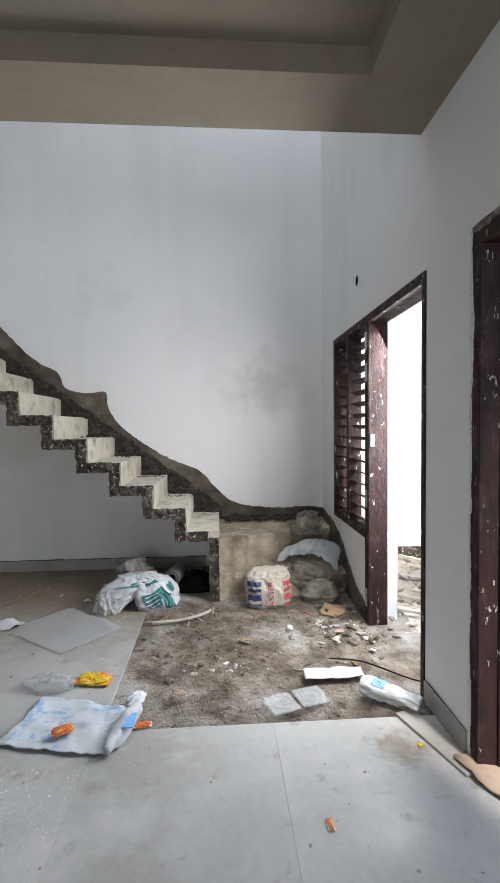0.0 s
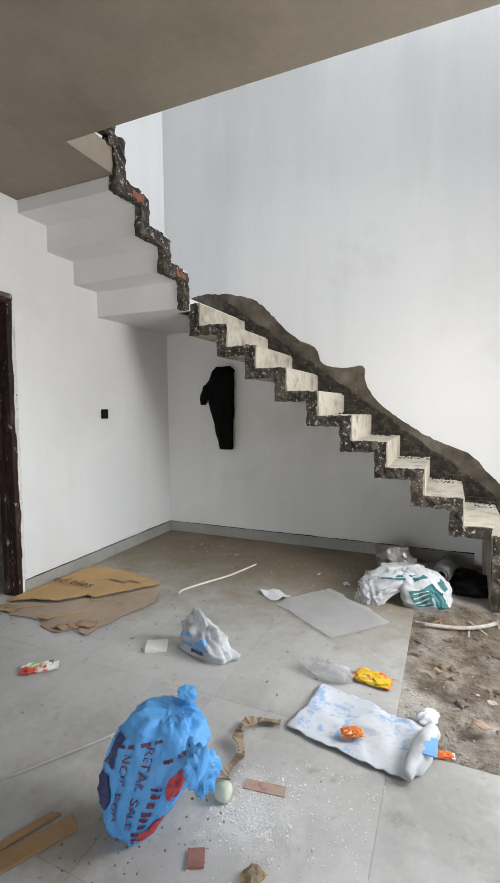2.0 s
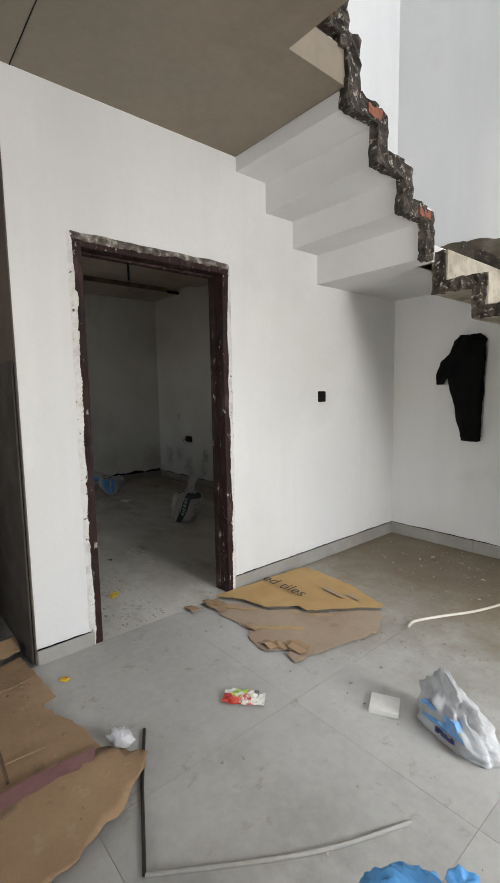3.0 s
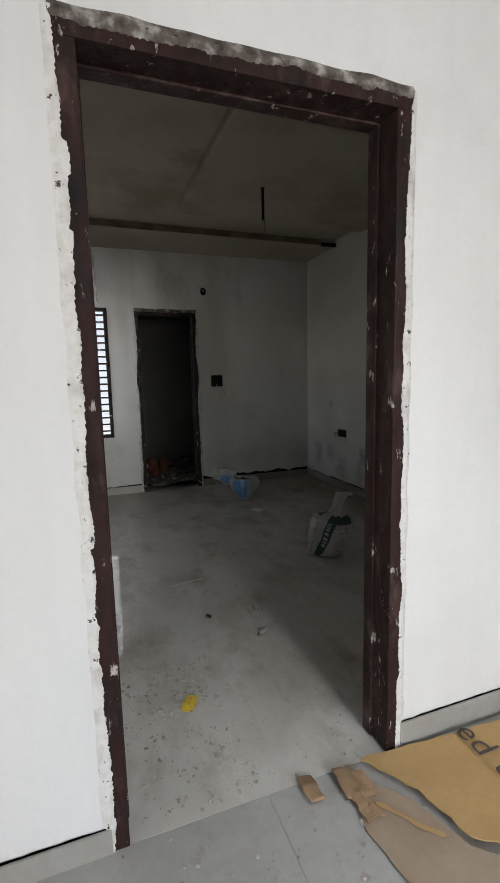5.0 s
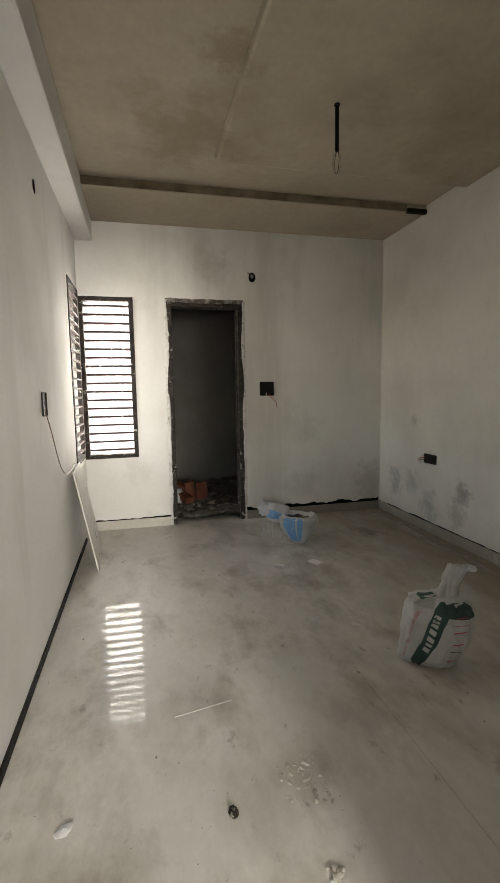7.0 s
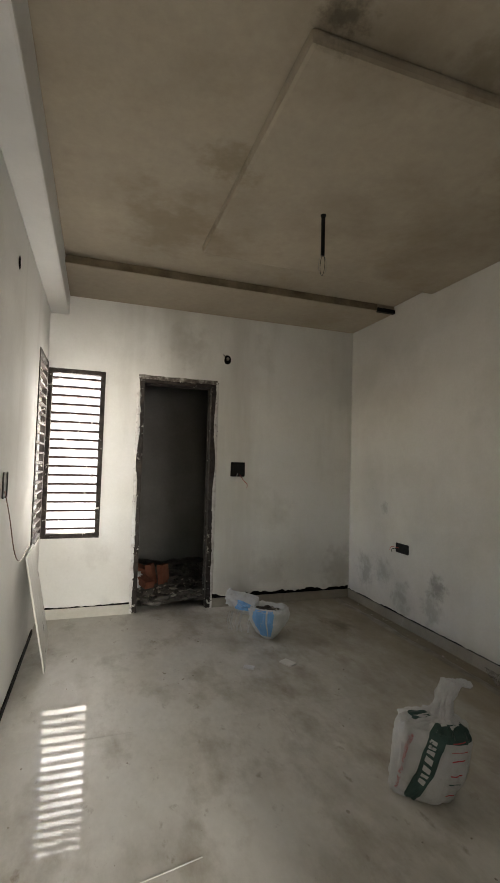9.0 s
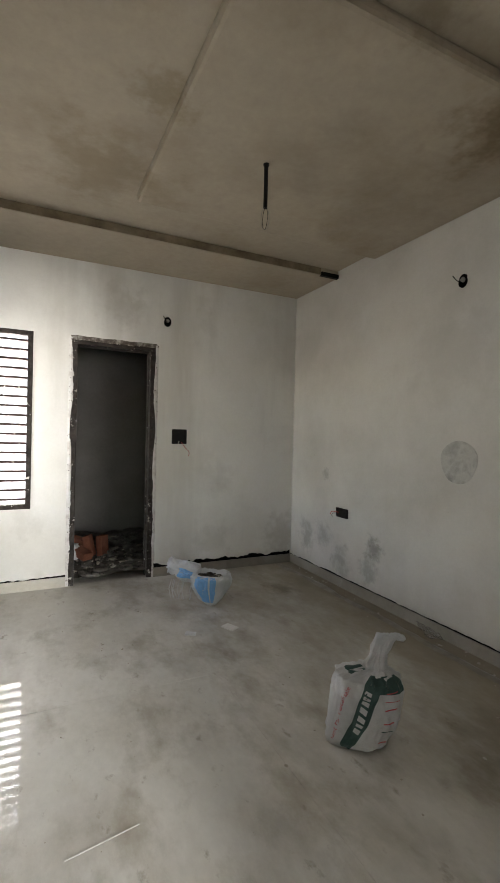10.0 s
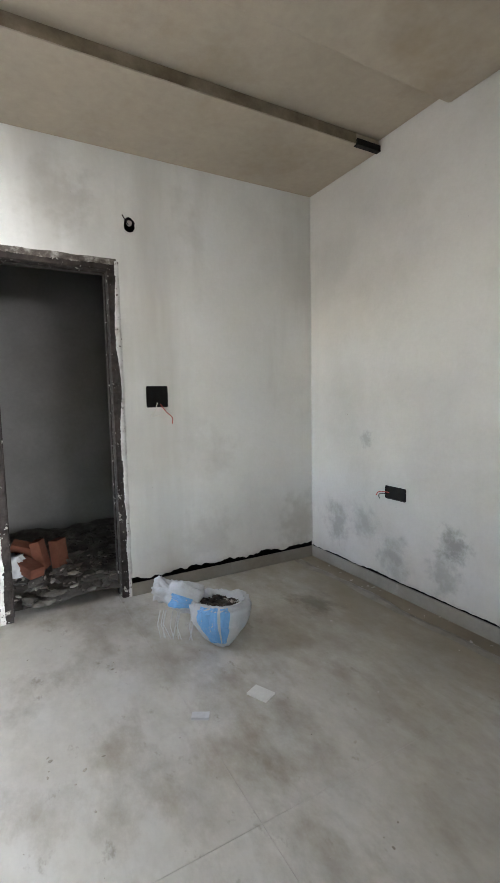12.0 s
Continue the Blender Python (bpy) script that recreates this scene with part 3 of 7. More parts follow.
# Hall ceiling slab with its sunk tray, and the floor slab edge round the stair well
bm = bmesh.new()
for x0, x1, y0, y1 in ((XL, XR, -3.0, 0.2), (XL, -0.832, 0.2, SLAB_Y), (0.725, XR, 0.2, SLAB_Y), (-0.832, 0.725, 2.33, SLAB_Y), (XL, STAIR_X, SLAB_Y, 3.075)):
    box(bm, x0, x1, y0, y1, CEIL, 2.95)
box(bm, -0.832, 0.725, 0.2, 2.33, 2.90, 2.95)
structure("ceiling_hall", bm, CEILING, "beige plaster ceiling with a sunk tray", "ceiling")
bm = bmesh.new()
box(bm, XL, XR, -3.0, SLAB_Y - 0.01, 2.95, 3.1)
structure("upper_floor", bm, CEMENT, "raw concrete floor above the hall", "floor slab")
structure("wall_upper", sheet_wall("y", SLAB_Y - 0.25, SLAB_Y - 0.03, STAIR_X, XR, 3.1, TOP), PUTTY, "plain upper wall of the stair well", "wall")

BAY = -0.05                                        # near edge of the made-up roof opening
# Unseen roof slab and landing walls, added to shape light in the stair well.
bm = bmesh.new()
box(bm, XL, XR, 1.2, 2.80, TOP, TOP + 0.15)
box(bm, XL, BAY, 2.80, YB, TOP, TOP + 0.15)
structure("ceiling_stair_well", bm, CEILING, "unseen roof slab added to trim light in the stair well", "ceiling")
structure("wall_landing_front", sheet_wall("y", 1.2, 1.4, XL, STAIR_X + 0.2, 3.1, TOP), PUTTY, "unseen wall added to block light at the stair head", "wall")
structure("wall_landing_side", sheet_wall("x", STAIR_X, STAIR_X + 0.2, 1.4, SLAB_Y - 0.25, 3.1, TOP), PUTTY, "unseen side wall added to block light at the stair head", "wall")

# Bedroom
structure("wall_bedroom_left", sheet_wall("y", 1.742, YL, XF - 0.2, XL - 0.135, -0.1, 2.95, [(-7.27, -6.72, 0.70, 2.17)]), RAW_PUTTY, "patchy putty wall with a louvred window at its end", "wall")
structure("wall_bedroom_right", sheet_wall("y", YR, YR + 0.22, XF - 0.2, XL - 0.135, -0.1, 2.95), DAMP_PUTTY, "patchy damp-stained putty wall", "wall")
structure("wall_bedroom_far", sheet_wall("x", XF - 0.2, XF, YL, YR, -0.1, 2.95, [(1.88, 2.352, 0.675, 2.13), (2.64, 3.375, -0.1, 2.12)]), RAW_PUTTY,
          "patchy putty wall with a louvred window and a dark doorway", "wall")
bm = bmesh.new()
box(bm, XF, XL - 0.135, YL, YR, 2.835, 2.95)
box(bm, XF, -6.60, YL, YR, 2.77, 2.835, 0.004)
box(bm, -6.10, -4.43, 2.925, YR, 2.772, 2.835, 0.02)
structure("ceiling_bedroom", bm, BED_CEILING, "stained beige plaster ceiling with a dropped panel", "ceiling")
# Thin brown strip laid along the face of the ceiling step.
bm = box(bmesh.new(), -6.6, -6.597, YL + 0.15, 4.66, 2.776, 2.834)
structure("trim_step_stain", bm, surface("brown_plaster_edge", [(0.10, 0.076, 0.05), (0.21, 0.17, 0.115), (0.30, 0.25, 0.185)], 5, 40, (0.85, 1.0), 0.5, 0.006), "thin brown strip on the face of the ceiling step", "ceiling edge")
# Solid black block paints the shade inside the pocket at the step's end.
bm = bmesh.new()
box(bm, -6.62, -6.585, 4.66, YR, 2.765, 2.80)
structure("trim_dark_gap", bm, BLACK, "black block for the dark pocket at the end of the ceiling step", "gap")
bm = bmesh.new()
box(bm, XF, XL - 0.135, YL, 2.03, 2.60, 2.835, 0.012)
structure("beam_bedroom", bm, PUTTY, "white plastered beam along the wall top", "beam")

# Unseen slab added to block the sun from the side window.
bm = box(bmesh.new(), -7.6, -6.42, 0.6, 1.742, 2.35, 2.44, 0.004)
structure("window_sunshade", bm, CEMENT, "unseen slab added to keep sun out of the side window", "sunshade")

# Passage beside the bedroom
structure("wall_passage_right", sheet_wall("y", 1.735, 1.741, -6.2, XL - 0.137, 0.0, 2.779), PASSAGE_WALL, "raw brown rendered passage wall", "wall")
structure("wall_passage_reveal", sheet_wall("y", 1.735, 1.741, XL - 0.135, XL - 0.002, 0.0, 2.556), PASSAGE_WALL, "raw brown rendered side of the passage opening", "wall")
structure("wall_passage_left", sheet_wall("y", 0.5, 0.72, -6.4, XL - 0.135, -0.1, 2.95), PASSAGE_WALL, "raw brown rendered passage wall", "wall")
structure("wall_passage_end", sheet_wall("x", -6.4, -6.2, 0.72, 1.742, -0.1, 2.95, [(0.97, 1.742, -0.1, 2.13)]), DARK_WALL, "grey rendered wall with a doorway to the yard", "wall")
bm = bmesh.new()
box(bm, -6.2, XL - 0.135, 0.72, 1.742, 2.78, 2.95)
structure("ceiling_passage", bm, PASSAGE_WALL, "passage ceiling in the darkened wall brown", "ceiling")
# damp dark coat with a ragged top edge
bm = bmesh.new()
xs = [-6.19 + 0.0251 * i for i in range(125)]
tops = [1.55 + 0.03 * noise.noise((x * 6, 0, 2)) + 0.02 * noise.noise((x * 31, 0, 5)) + 0.12 * max(0, 1 - abs(x + 3.75) / 0.30) - 0.05 * max(0, min(1, (x + 3.6) / 0.3)) for x in xs]
for (xa, ta), (xb, tb) in zip(zip(xs, tops), zip(xs[1:], tops[1:])):
    bm.faces.new([bm.verts.new(p) for p in ((xa, 1.731, 0), (xb, 1.731, 0), (xb, 1.731, tb), (xa, 1.731, ta))])
bmesh.ops.remove_doubles(bm, verts=bm.verts, dist=0.0005)
bmesh.ops.solidify(bm, geom=bm.faces[:], thickness=-0.008)
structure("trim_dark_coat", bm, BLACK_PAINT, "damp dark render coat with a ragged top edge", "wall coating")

# Bathroom behind the dark doorway, walls and ceiling in one dark grey
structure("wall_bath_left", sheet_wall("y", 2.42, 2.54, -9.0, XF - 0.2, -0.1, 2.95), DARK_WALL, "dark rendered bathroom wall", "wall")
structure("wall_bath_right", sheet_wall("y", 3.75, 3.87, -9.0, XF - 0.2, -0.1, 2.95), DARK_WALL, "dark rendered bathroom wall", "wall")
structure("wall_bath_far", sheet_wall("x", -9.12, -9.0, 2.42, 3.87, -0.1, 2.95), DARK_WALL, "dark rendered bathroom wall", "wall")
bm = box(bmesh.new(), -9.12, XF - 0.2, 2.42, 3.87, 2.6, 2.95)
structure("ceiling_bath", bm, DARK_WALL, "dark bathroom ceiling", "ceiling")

# Ground, yards and their walls
bm = box(bmesh.new(), -60, 60, -60, 60, -0.5, -0.06)
structure("ground", bm, RUBBLE, "bare pale earth round the house", "ground")
structure("wall_yard_back", sheet_wall("y", 4.95, 5.15, XR + 0.22, 7.0, -0.1, 3.2), OUT_WALL, "sunlit white yard wall", "wall")
structure("wall_yard_rear", sheet_wall("x", -10.8, -10.6, -4.0, 6.0, -0.1, 3.0), REAR_WALL, "white yard wall toned down to pale blue", "wall")
bm = box(bmesh.new(), XR + 0.22, 7.0, 4.93, 4.95, 0, 0.13)
structure("trim_yard_base", bm, CEMENT, "unplastered base of the yard wall", "wall base")

# Stairs: folded plates on the sloping run, a landing, a second flight
RISE, GO = 0.181, 0.2465


def stair_side(pts, y0, y1, axis):
    bm = bmesh.new()
    a = [bm.verts.new((p[0], y0, p[1]) if axis == "y" else (y0, p[0], p[1])) for p in pts]
    b = [bm.verts.new((p[0], y1, p[1]) if axis == "y" else (y1, p[0], p[1])) for p in pts]
    n = len(pts)
    for i in range(n):
        bm.faces.new((a[i], a[(i + 1) % n], b[(i + 1) % n], b[i]))
    bm.faces.new(a)
    bm.faces.new(list(reversed(b)))
    return bm


T = 0.075
low, high = [(0.005, 0.0), (0.005, 0.474)], [(0.005 + T, 0.0)]
for k in range(9):
    x, z = -0.252 - GO * k, 0.476 + RISE * k
    low += [(x, z), (x, z + RISE)]
for k in range(10):
    x, z = 0.005 + T - GO * k, 0.476 + T + RISE * k
    high += [(x, z), (x - GO, z)]
low[-1] = (STAIR_X, 2.12)
high = high[:-1]
high += [(STAIR_X - 0.12, high[-1][1]), (STAIR_X - 0.12, 2.12)]
flight = structure("stair_lower_flight", stair_side(low + high[::-1], 3.985, YB, "y"), LIME, "lime-washed concrete steps with raw broken edges", "stairs")
# raw edge strips on the open side
for k in range(-1, 9):
    x, z = (-0.252 - GO * k, 0.476 + RISE * k) if k >= 0 else (0.005, 0.0)
    bm = bmesh.new()
    top = z + RISE if k >= 0 else 0.472
    for x0, x1, z0, z1 in ((x - 0.004, x + T, z, top + T * (1 if k >= 0 else 0.2)), (x + T, x + GO, z, z + T)) if k >= 0 else ((x, x + T, 0.0, 0.50),):
        box(bm, x0, x1, 3.972, 3.992, z0, z1)
    bmesh.ops.subdivide_edges(bm, edges=bm.edges[:], cuts=7, use_grid_fill=True)
    for v in bm.verts:
        d = noise.noise_vector(v.co * 30) * 0.015
        v.co += Vector((d.x * 0.8, d.y - 0.002, d.z * 0.8))
    part("raw_edge", bm, CEMENT, flight, "rough dark cement edge")
YS = (3.839, 3.581, 3.326, 3.079)
ZS = (2.12, 2.33, 2.51, 2.70)
under = [(YB, 2.12)]
over = [(YB, 2.22)]
for k in range(4):
    z1 = ZS[k + 1] if k < 3 else 2.96
    under += [(YS[k], ZS[k]), (YS[k], z1)]
    over += [(YS[k] + 0.09, ZS[k] + 0.10), (YS[k] + 0.09, z1 + 0.09)]
upper = structure("stair_upper_flight", stair_side(under + over[::-1], XL, STAIR_X, "x"), PUTTY, "white stepped underside of the upper stair flight", "stairs")


# ---- door frames, louvres, floor ----
def rough_bar(bm, x0, x1, y0, y1, z0, z1, amount, step, seed):
    """A bar whose faces are chipped and crusted."""
    part_bm = bmesh.new()
    box(part_bm, x0, x1, y0, y1, z0, z1)
    for axis, lo, hi in ((0, x0, x1), (1, y0, y1), (2, z0, z1)):
        k = lo + step
        while k < hi - step * 0.3:
            no = [0, 0, 0]
            no[axis] = 1
            bmesh.ops.bisect_plane(part_bm, geom=part_bm.verts[:] + part_bm.edges[:] + part_bm.faces[:], plane_co=[k * c for c in no], plane_no=no)
            k += step
    for v in part_bm.verts:
        v.co += noise.noise_vector(v.co * 31 + Vector((seed, seed, 0))) * amount
    me = bpy.data.meshes.new("bar")
    part_bm.to_mesh(me)
    part_bm.free()
    bm.from_mesh(me)
    bpy.data.meshes.remove(me)


def door_frame(name, axis, face, inward, u0, u1, top, width, depth, label, seed, material=MAROON, sides="lrt"):
    """A timber frame in an opening of a wall; face: the wall's face, inward: the way into the wall. A rebate runs round it."""
    root = holder(name, label, "door frame", kind="structure")

    def bar(pname, ua, ub, za, zb, a0, a1):
        bm = bmesh.new()
        a, b = sorted((a0, a1))
        if axis == "x":
            box(bm, a, b, ua, ub, za, zb, 0.004)
        else:
            box(bm, ua, ub, a, b, za, zb, 0.004)
        return part(pname, bm, material, root)

    f0, f1 = face - inward * 0.006, face + inward * depth
    r1 = face + inward * depth * 0.62
    if "l" in sides:
        bar("jamb", u0, u0 + width, 0, top - width, f0, r1), bar("jamb_stop", u0, u0 + width * 1.12, 0, top - width * 1.12, r1, f1)
    if "r" in sides:
        bar("jamb", u1 - width, u1, 0, top - width, f0, r1), bar("jamb_stop", u1 - width * 1.12, u1, 0, top - width * 1.12, r1, f1)
    bar("head", u0, u1, top - width, top, f0, r1), bar("head_stop", u0, u1, top - width * 1.12, top, r1, f1)
    # ragged dried putty feathered over the outer edge of the frame
    rnd, jump = random.Random(seed), 0.0
    for side in sides:
        bm = bmesh.new()
        length = top if side in "lr" else u1 - u0
        n = int(length / 0.006)
        rows = []
        for i in range(n + 1):
            z = length * i / n
            w = 0.9 * noise.noise((z * 2.6, seed, 0)) + 0.35 * noise.noise((z * 11, seed, 4)) + rnd.uniform(-0.12, 0.12)
            if rnd.random() < 0.05:
                jump = rnd.uniform(-0.35, 0.35)
            jump *= 0.93
            reach = max(0.0008, (0.024 if side == "t" else 0.015) + 0.020 * (w + jump))
            lip = 0.007 + 0.0018 * noise.noise((z * 30, seed, 2))
            ring = ((-0.016 - 0.006 * noise.noise((z * 9, seed, 3)), -0.0006), (-0.002, lip - 0.001), (reach * 0.6, lip + 0.0012), (reach, lip), (reach + 0.0012, 0.003))
            row = []
            for r, d in ring:
                a = face - inward * d
                u, h = (u0 + z, top - r) if side == "t" else ((u0 + r) if side == "l" else (u1 - r), z)
                row.append(bm.verts.new((a, u, h) if axis == "x" else (u, a, h)))
            rows.append(row)
        for p, q in zip(rows, rows[1:]):
            for k in range(4):
                bm.faces.new((p[k], p[k + 1], q[k + 1], q[k]))
        part("putty_edge", bm, CRUST if side == "t" else PUTTY_EDGE, root, "ragged dried putty along the frame edge")
    return root


PUTTY_EDGE = surface("dried_putty_edge", [(0.62, 0.61, 0.59), (0.70, 0.69, 0.68), (0.50, 0.47, 0.45)], 11, 50, (0.8, 1.0), 0.6, 0.004, spots=((0.05, 0.03, 0.028), 42, 0.60, 0.64))
OLD_FRAME = surface("crusted_frame", [(0.006, 0.004, 0.004), (0.02, 0.014, 0.012), (0.055, 0.043, 0.036)], 12, 50, (0.6, 0.95), 0.7, 0.006,
                    spots=((0.46, 0.44, 0.41), 22, 0.60, 0.64))

bed_frame = door_frame("door_bedroom", "x", XL, -1, 2.02, 2.998, 2.12, 0.055, 0.132, "maroon primed timber door frame with ragged putty", 3)
bath_frame = door_frame("door_bathroom", "x", XF, -1, 2.64, 3.375, 2.12, 0.055, 0.12, "dark mortar-crusted bathroom door frame", 8, OLD_FRAME)
yard_frame = door_frame("door_passage_end", "x", -6.2, -1, 0.97, 1.742, 2.13, 0.055, 0.1, "dark frame of the open doorway to the yard", 9, OLD_FRAME, "lrt")
front_frame = door_frame("door_porch", "x", XR, 1, 1.20, 2.22, 2.12, 0.07, 0.12, "maroon timber frame spattered with white paint", 5)


def hinge(x, y, z, parent, sx=1, label=""):
    bm = bmesh.new()
    box(bm, x - 0.002, x + 0.03 * sx, y - 0.004, y, z - 0.05, z + 0.05)
    for k in (-0.035, 0, 0.035):
        tube(bm, [(x + 0.018 * sx, y - 0.003, z + k), (x + 0.018 * sx, y - 0.008, z + k)], 0.005, 8)
    tube(bm, [(x, y - 0.004, z - 0.052), (x, y - 0.004, z + 0.052)], 0.006, 8)
    return part("hinge", bm, DARK_STEEL, parent, label)


for z in (0.22, 0.74, 1.36, 1.62):
    hinge(1.20, 2.148, z, front_frame)

# Side-light frame and open entrance door frame with its louvred panel
entry = holder("door_entrance", "maroon entrance frame with a louvred side light", "door frame", kind="structure")
for x0, x1, y0, y1, z0, z1 in ((1.092, 1.225, 3.46, 3.54, 0.0, 2.05), (1.092, 1.20, 2.62, 2.66, 0, 2.05), (1.092, 1.225, 2.62, 4.41, 2.05, 2.105), (1.092, 1.20, 4.36, 4.41, 0.63, 2.05),
                               (1.092, 1.20, 3.95, 4.00, 0.63, 2.05), (1.092, 1.21, 3.54, 4.41, 0.58, 0.63)):
    part("frame_bar", box(bmesh.new(), x0, x1, y0, y1, z0, z1, 0.005), MAROON, entry)
slat_mesh = None
for y0, y1 in ((3.54, 3.95), (4.00, 4.36)):
    for k in range(17):
        z = 0.67 + 1.36 * k / 16
        bm = bmesh.new()
        box(bm, -0.03, 0.03, 0, 1, -0.005, 0.005, 0.002)
        if slat_mesh is None:
            slat_mesh = mesh_from("slat", bm, MAROON)
        else:
            bm.free()
        ob = new("slat", slat_mesh)
        ob.parent = entry
        ob.matrix_basis = Matrix.Translation((1.15, y0, z)) @ Euler((0, radians(20), 0)).to_matrix().to_4x4() @ Matrix.Diagonal((1, y1 - y0, 1, 1))
for z in (0.18, 0.86, 1.72, 1.93):
    bm = box(bmesh.new(), 1.088, 1.093, 3.485, 3.53, z - 0.06, z + 0.06, 0.001)
    part("hinge_plate", bm, STEEL, entry, "pale steel hinge plate")
bm = bmesh.new()
box(bm, 1.105, 1.13, 3.45, 3.46, 1.22, 1.30)
tube(bm, [(1.12, 3.452, 1.23), (1.12, 3.44, 1.23), (1.12, 3.44, 1.29), (1.12, 3.452, 1.29)], 0.004, 6)
part("latch", bm, STEEL, entry, "small steel latch keeper")


def louvre(name, axis, a, u0, u1, z0, z1, count, label, bar=0.038, tilt=35, deep=0.045, back=-0.08):
    root = holder(name, label, "window", kind="structure")
    s = 1 if axis == "x" else -1

    def put(pname, ua, ub, za, zb, d0, d1, m):
        bm = bmesh.new()
        if axis == "x":
            box(bm, a + d0, a + d1, ua, ub, za, zb, 0.003)
        else:
            box(bm, ua, ub, a + d0, a + d1, za, zb, 0.003)
        for v in bm.verts:
            v.co += noise.noise_vector(v.co * 40) * 0.004
        part(pname, bm, m, root)

    put("frame_bar", u0, u0 + bar, z0, z1, back, 0.008, OLD_FRAME), put("frame_bar", u1 - bar, u1, z0, z1, back, 0.008, OLD_FRAME)
    put("frame_bar", u0 + bar, u1 - bar, z0, z0 + bar, back, 0.008, OLD_FRAME), put("frame_bar", u0 + bar, u1 - bar, z1 - bar, z1, back, 0.008, OLD_FRAME)
    me = mesh_from("louvre_blade", box(bmesh.new(), -0.018, 0.018, 0, 1, -0.0085, 0.0085, 0.002), MAROON)
    for k in range(count):
        z = z0 + bar + (z1 - z0 - 2 * bar) * (k + 0.5) / count
        ob = new("louvre_blade", me)
        ob.parent = root
        turn = Matrix.Identity(4) if axis == "x" else Euler((0, 0, radians(-90))).to_matrix().to_4x4()
        base = Matrix.Translation((a - deep, u0 + bar, z)) if axis == "x" else Matrix.Translation((u0 + bar, a - deep, z))
        ob.matrix_basis = base @ turn @ Euler((0, radians(-8 * s), 0)).to_matrix().to_4x4() @ Matrix.Diagonal((1, u1 - u0 - 2 * bar, 1, 1)) if axis == "x" else \
            base @ Euler((0, 0, radians(-90))).to_matrix().to_4x4() @ Euler((0, radians(-8), 0)).to_matrix().to_4x4() @ Matrix.Diagonal((1, u1 - u0 - 2 * bar, 1, 1))
    return root


louvre("window_1", "x", XF, 1.882, 2.352, 0.675, 2.13, 18, "dark louvred window in a mortar-crusted frame")
louvre("window_2", "y", YL, -7.27, -6.72, 0.70, 2.17, 18, "dark louvred window at the end of the side wall", deep=0.012, back=-0.03)

# Floor: base slab, then polished slabs with hairline joints
bm = bmesh.new()
box(bm, -6.4, XR + 0.22, -3.0, 2.49, -0.06, -0.022)
box(bm, -6.4, -0.46, 2.49, YB, -0.06, -0.022)
box(bm, -7.51, -6.4, YL, YR, -0.06, -0.022)
floor = structure("floor", bm, GROUT, "grey polished stone slab floor, dusty and stained", "floor")
PIT = (-0.455, XR + 0.22, 2.50, YB)


def slabs(x_edges, y_edges, material, skip=None):
    for i in range(len(x_edges) - 1):
        for j in range(len(y_edges) - 1):
            x0, x1, y0, y1 = x_edges[i], x_edges[i + 1], y_edges[j], y_edges[j + 1]
            if skip and skip(x0, x1, y0, y1):
                continue
            bm = box(bmesh.new(), x0 + 0.0005, x1 - 0.0005, y0 + 0.0005, y1 - 0.0005, -0.022, 0.0, 0.0006)
            part("floor_slab", bm, material, floor)


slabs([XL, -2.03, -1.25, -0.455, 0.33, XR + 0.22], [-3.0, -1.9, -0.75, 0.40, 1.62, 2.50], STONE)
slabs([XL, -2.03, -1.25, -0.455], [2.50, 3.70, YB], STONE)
slabs([-6.4, -4.7, XL], [0.72, 1.742], PUDDLE_STONE)
slabs([XF - 0.2, -5.5, XL], [YL, 3.3, YR], WET_STONE)


# Bare earth by the stairs and the entrance
def earth_height(x, y):
    h = -0.03 + 0.014 * noise.noise((x * 2.2, y * 2.2, 3)) + 0.008 * noise.noise((x * 9, y * 9, 1)) + 0.004 * noise.noise((x * 26, y * 26, 5))
    return h + 0.03 * max(0, min(1, (y - 3.0) / 1.0)) + 0.02 * max(0, min(1, (x - 0.3) / 0.8))


def earth_sheet(x0, x1, y0, y1, step, height):
    nx, ny = int((x1 - x0) / step), int((y1 - y0) / step)
    me = bpy.data.meshes.new("earth")
    vs = [(x0 + (x1 - x0) * i / nx, y0 + (y1 - y0) * j / ny, 0) for j in range(ny + 1) for i in range(nx + 1)]
    vs = [(x, y, height(x, y)) for x, y, _ in vs]
    fs = [(j * (nx + 1) + i, j * (nx + 1) + i + 1, (j + 1) * (nx + 1) + i + 1, (j + 1) * (nx + 1) + i) for j in range(ny) for i in range(nx)]
    me.from_pydata(vs, [], fs)
    me.shade_smooth()
    return me


me = earth_sheet(-0.47, XR + 0.3, 2.485, YB, 0.02, earth_height)
me.materials.append(DIRT)
tagged(new("ground_earth_pit", me), "bare trampled dirt with pale dust", "ground", kind="structure")


def yard_height(x, y):
    return -0.02 + 0.05 * noise.noise((x * 1.7, y * 1.7, 8)) + 0.03 * noise.noise((x * 6, y * 6, 2)) + 0.015 * noise.noise((x * 19, y * 19, 4)) + 0.05 * max(0, min(1, (y - 3.4) / 1.2))


me = earth_sheet(XR + 0.2, 4.0, 2.62, 4.95, 0.04, yard_height)
me.materials.append(RUBBLE)
tagged(new("ground_yard_entrance", me), "pale rubble-strewn earth outside the entrance", "ground", kind="structure")


def rear_height(x, y):
    return 0.0 + 0.07 * noise.noise((x * 1.5, y * 1.5, 5)) + 0.04 * noise.noise((x * 5, y * 5, 6)) + 0.02 * noise.noise((x * 14, y * 14, 4))


me = earth_sheet(-10.6, -6.38, -1.0, 1.735, 0.05, rear_height)
me.materials.append(BROWN_EARTH)
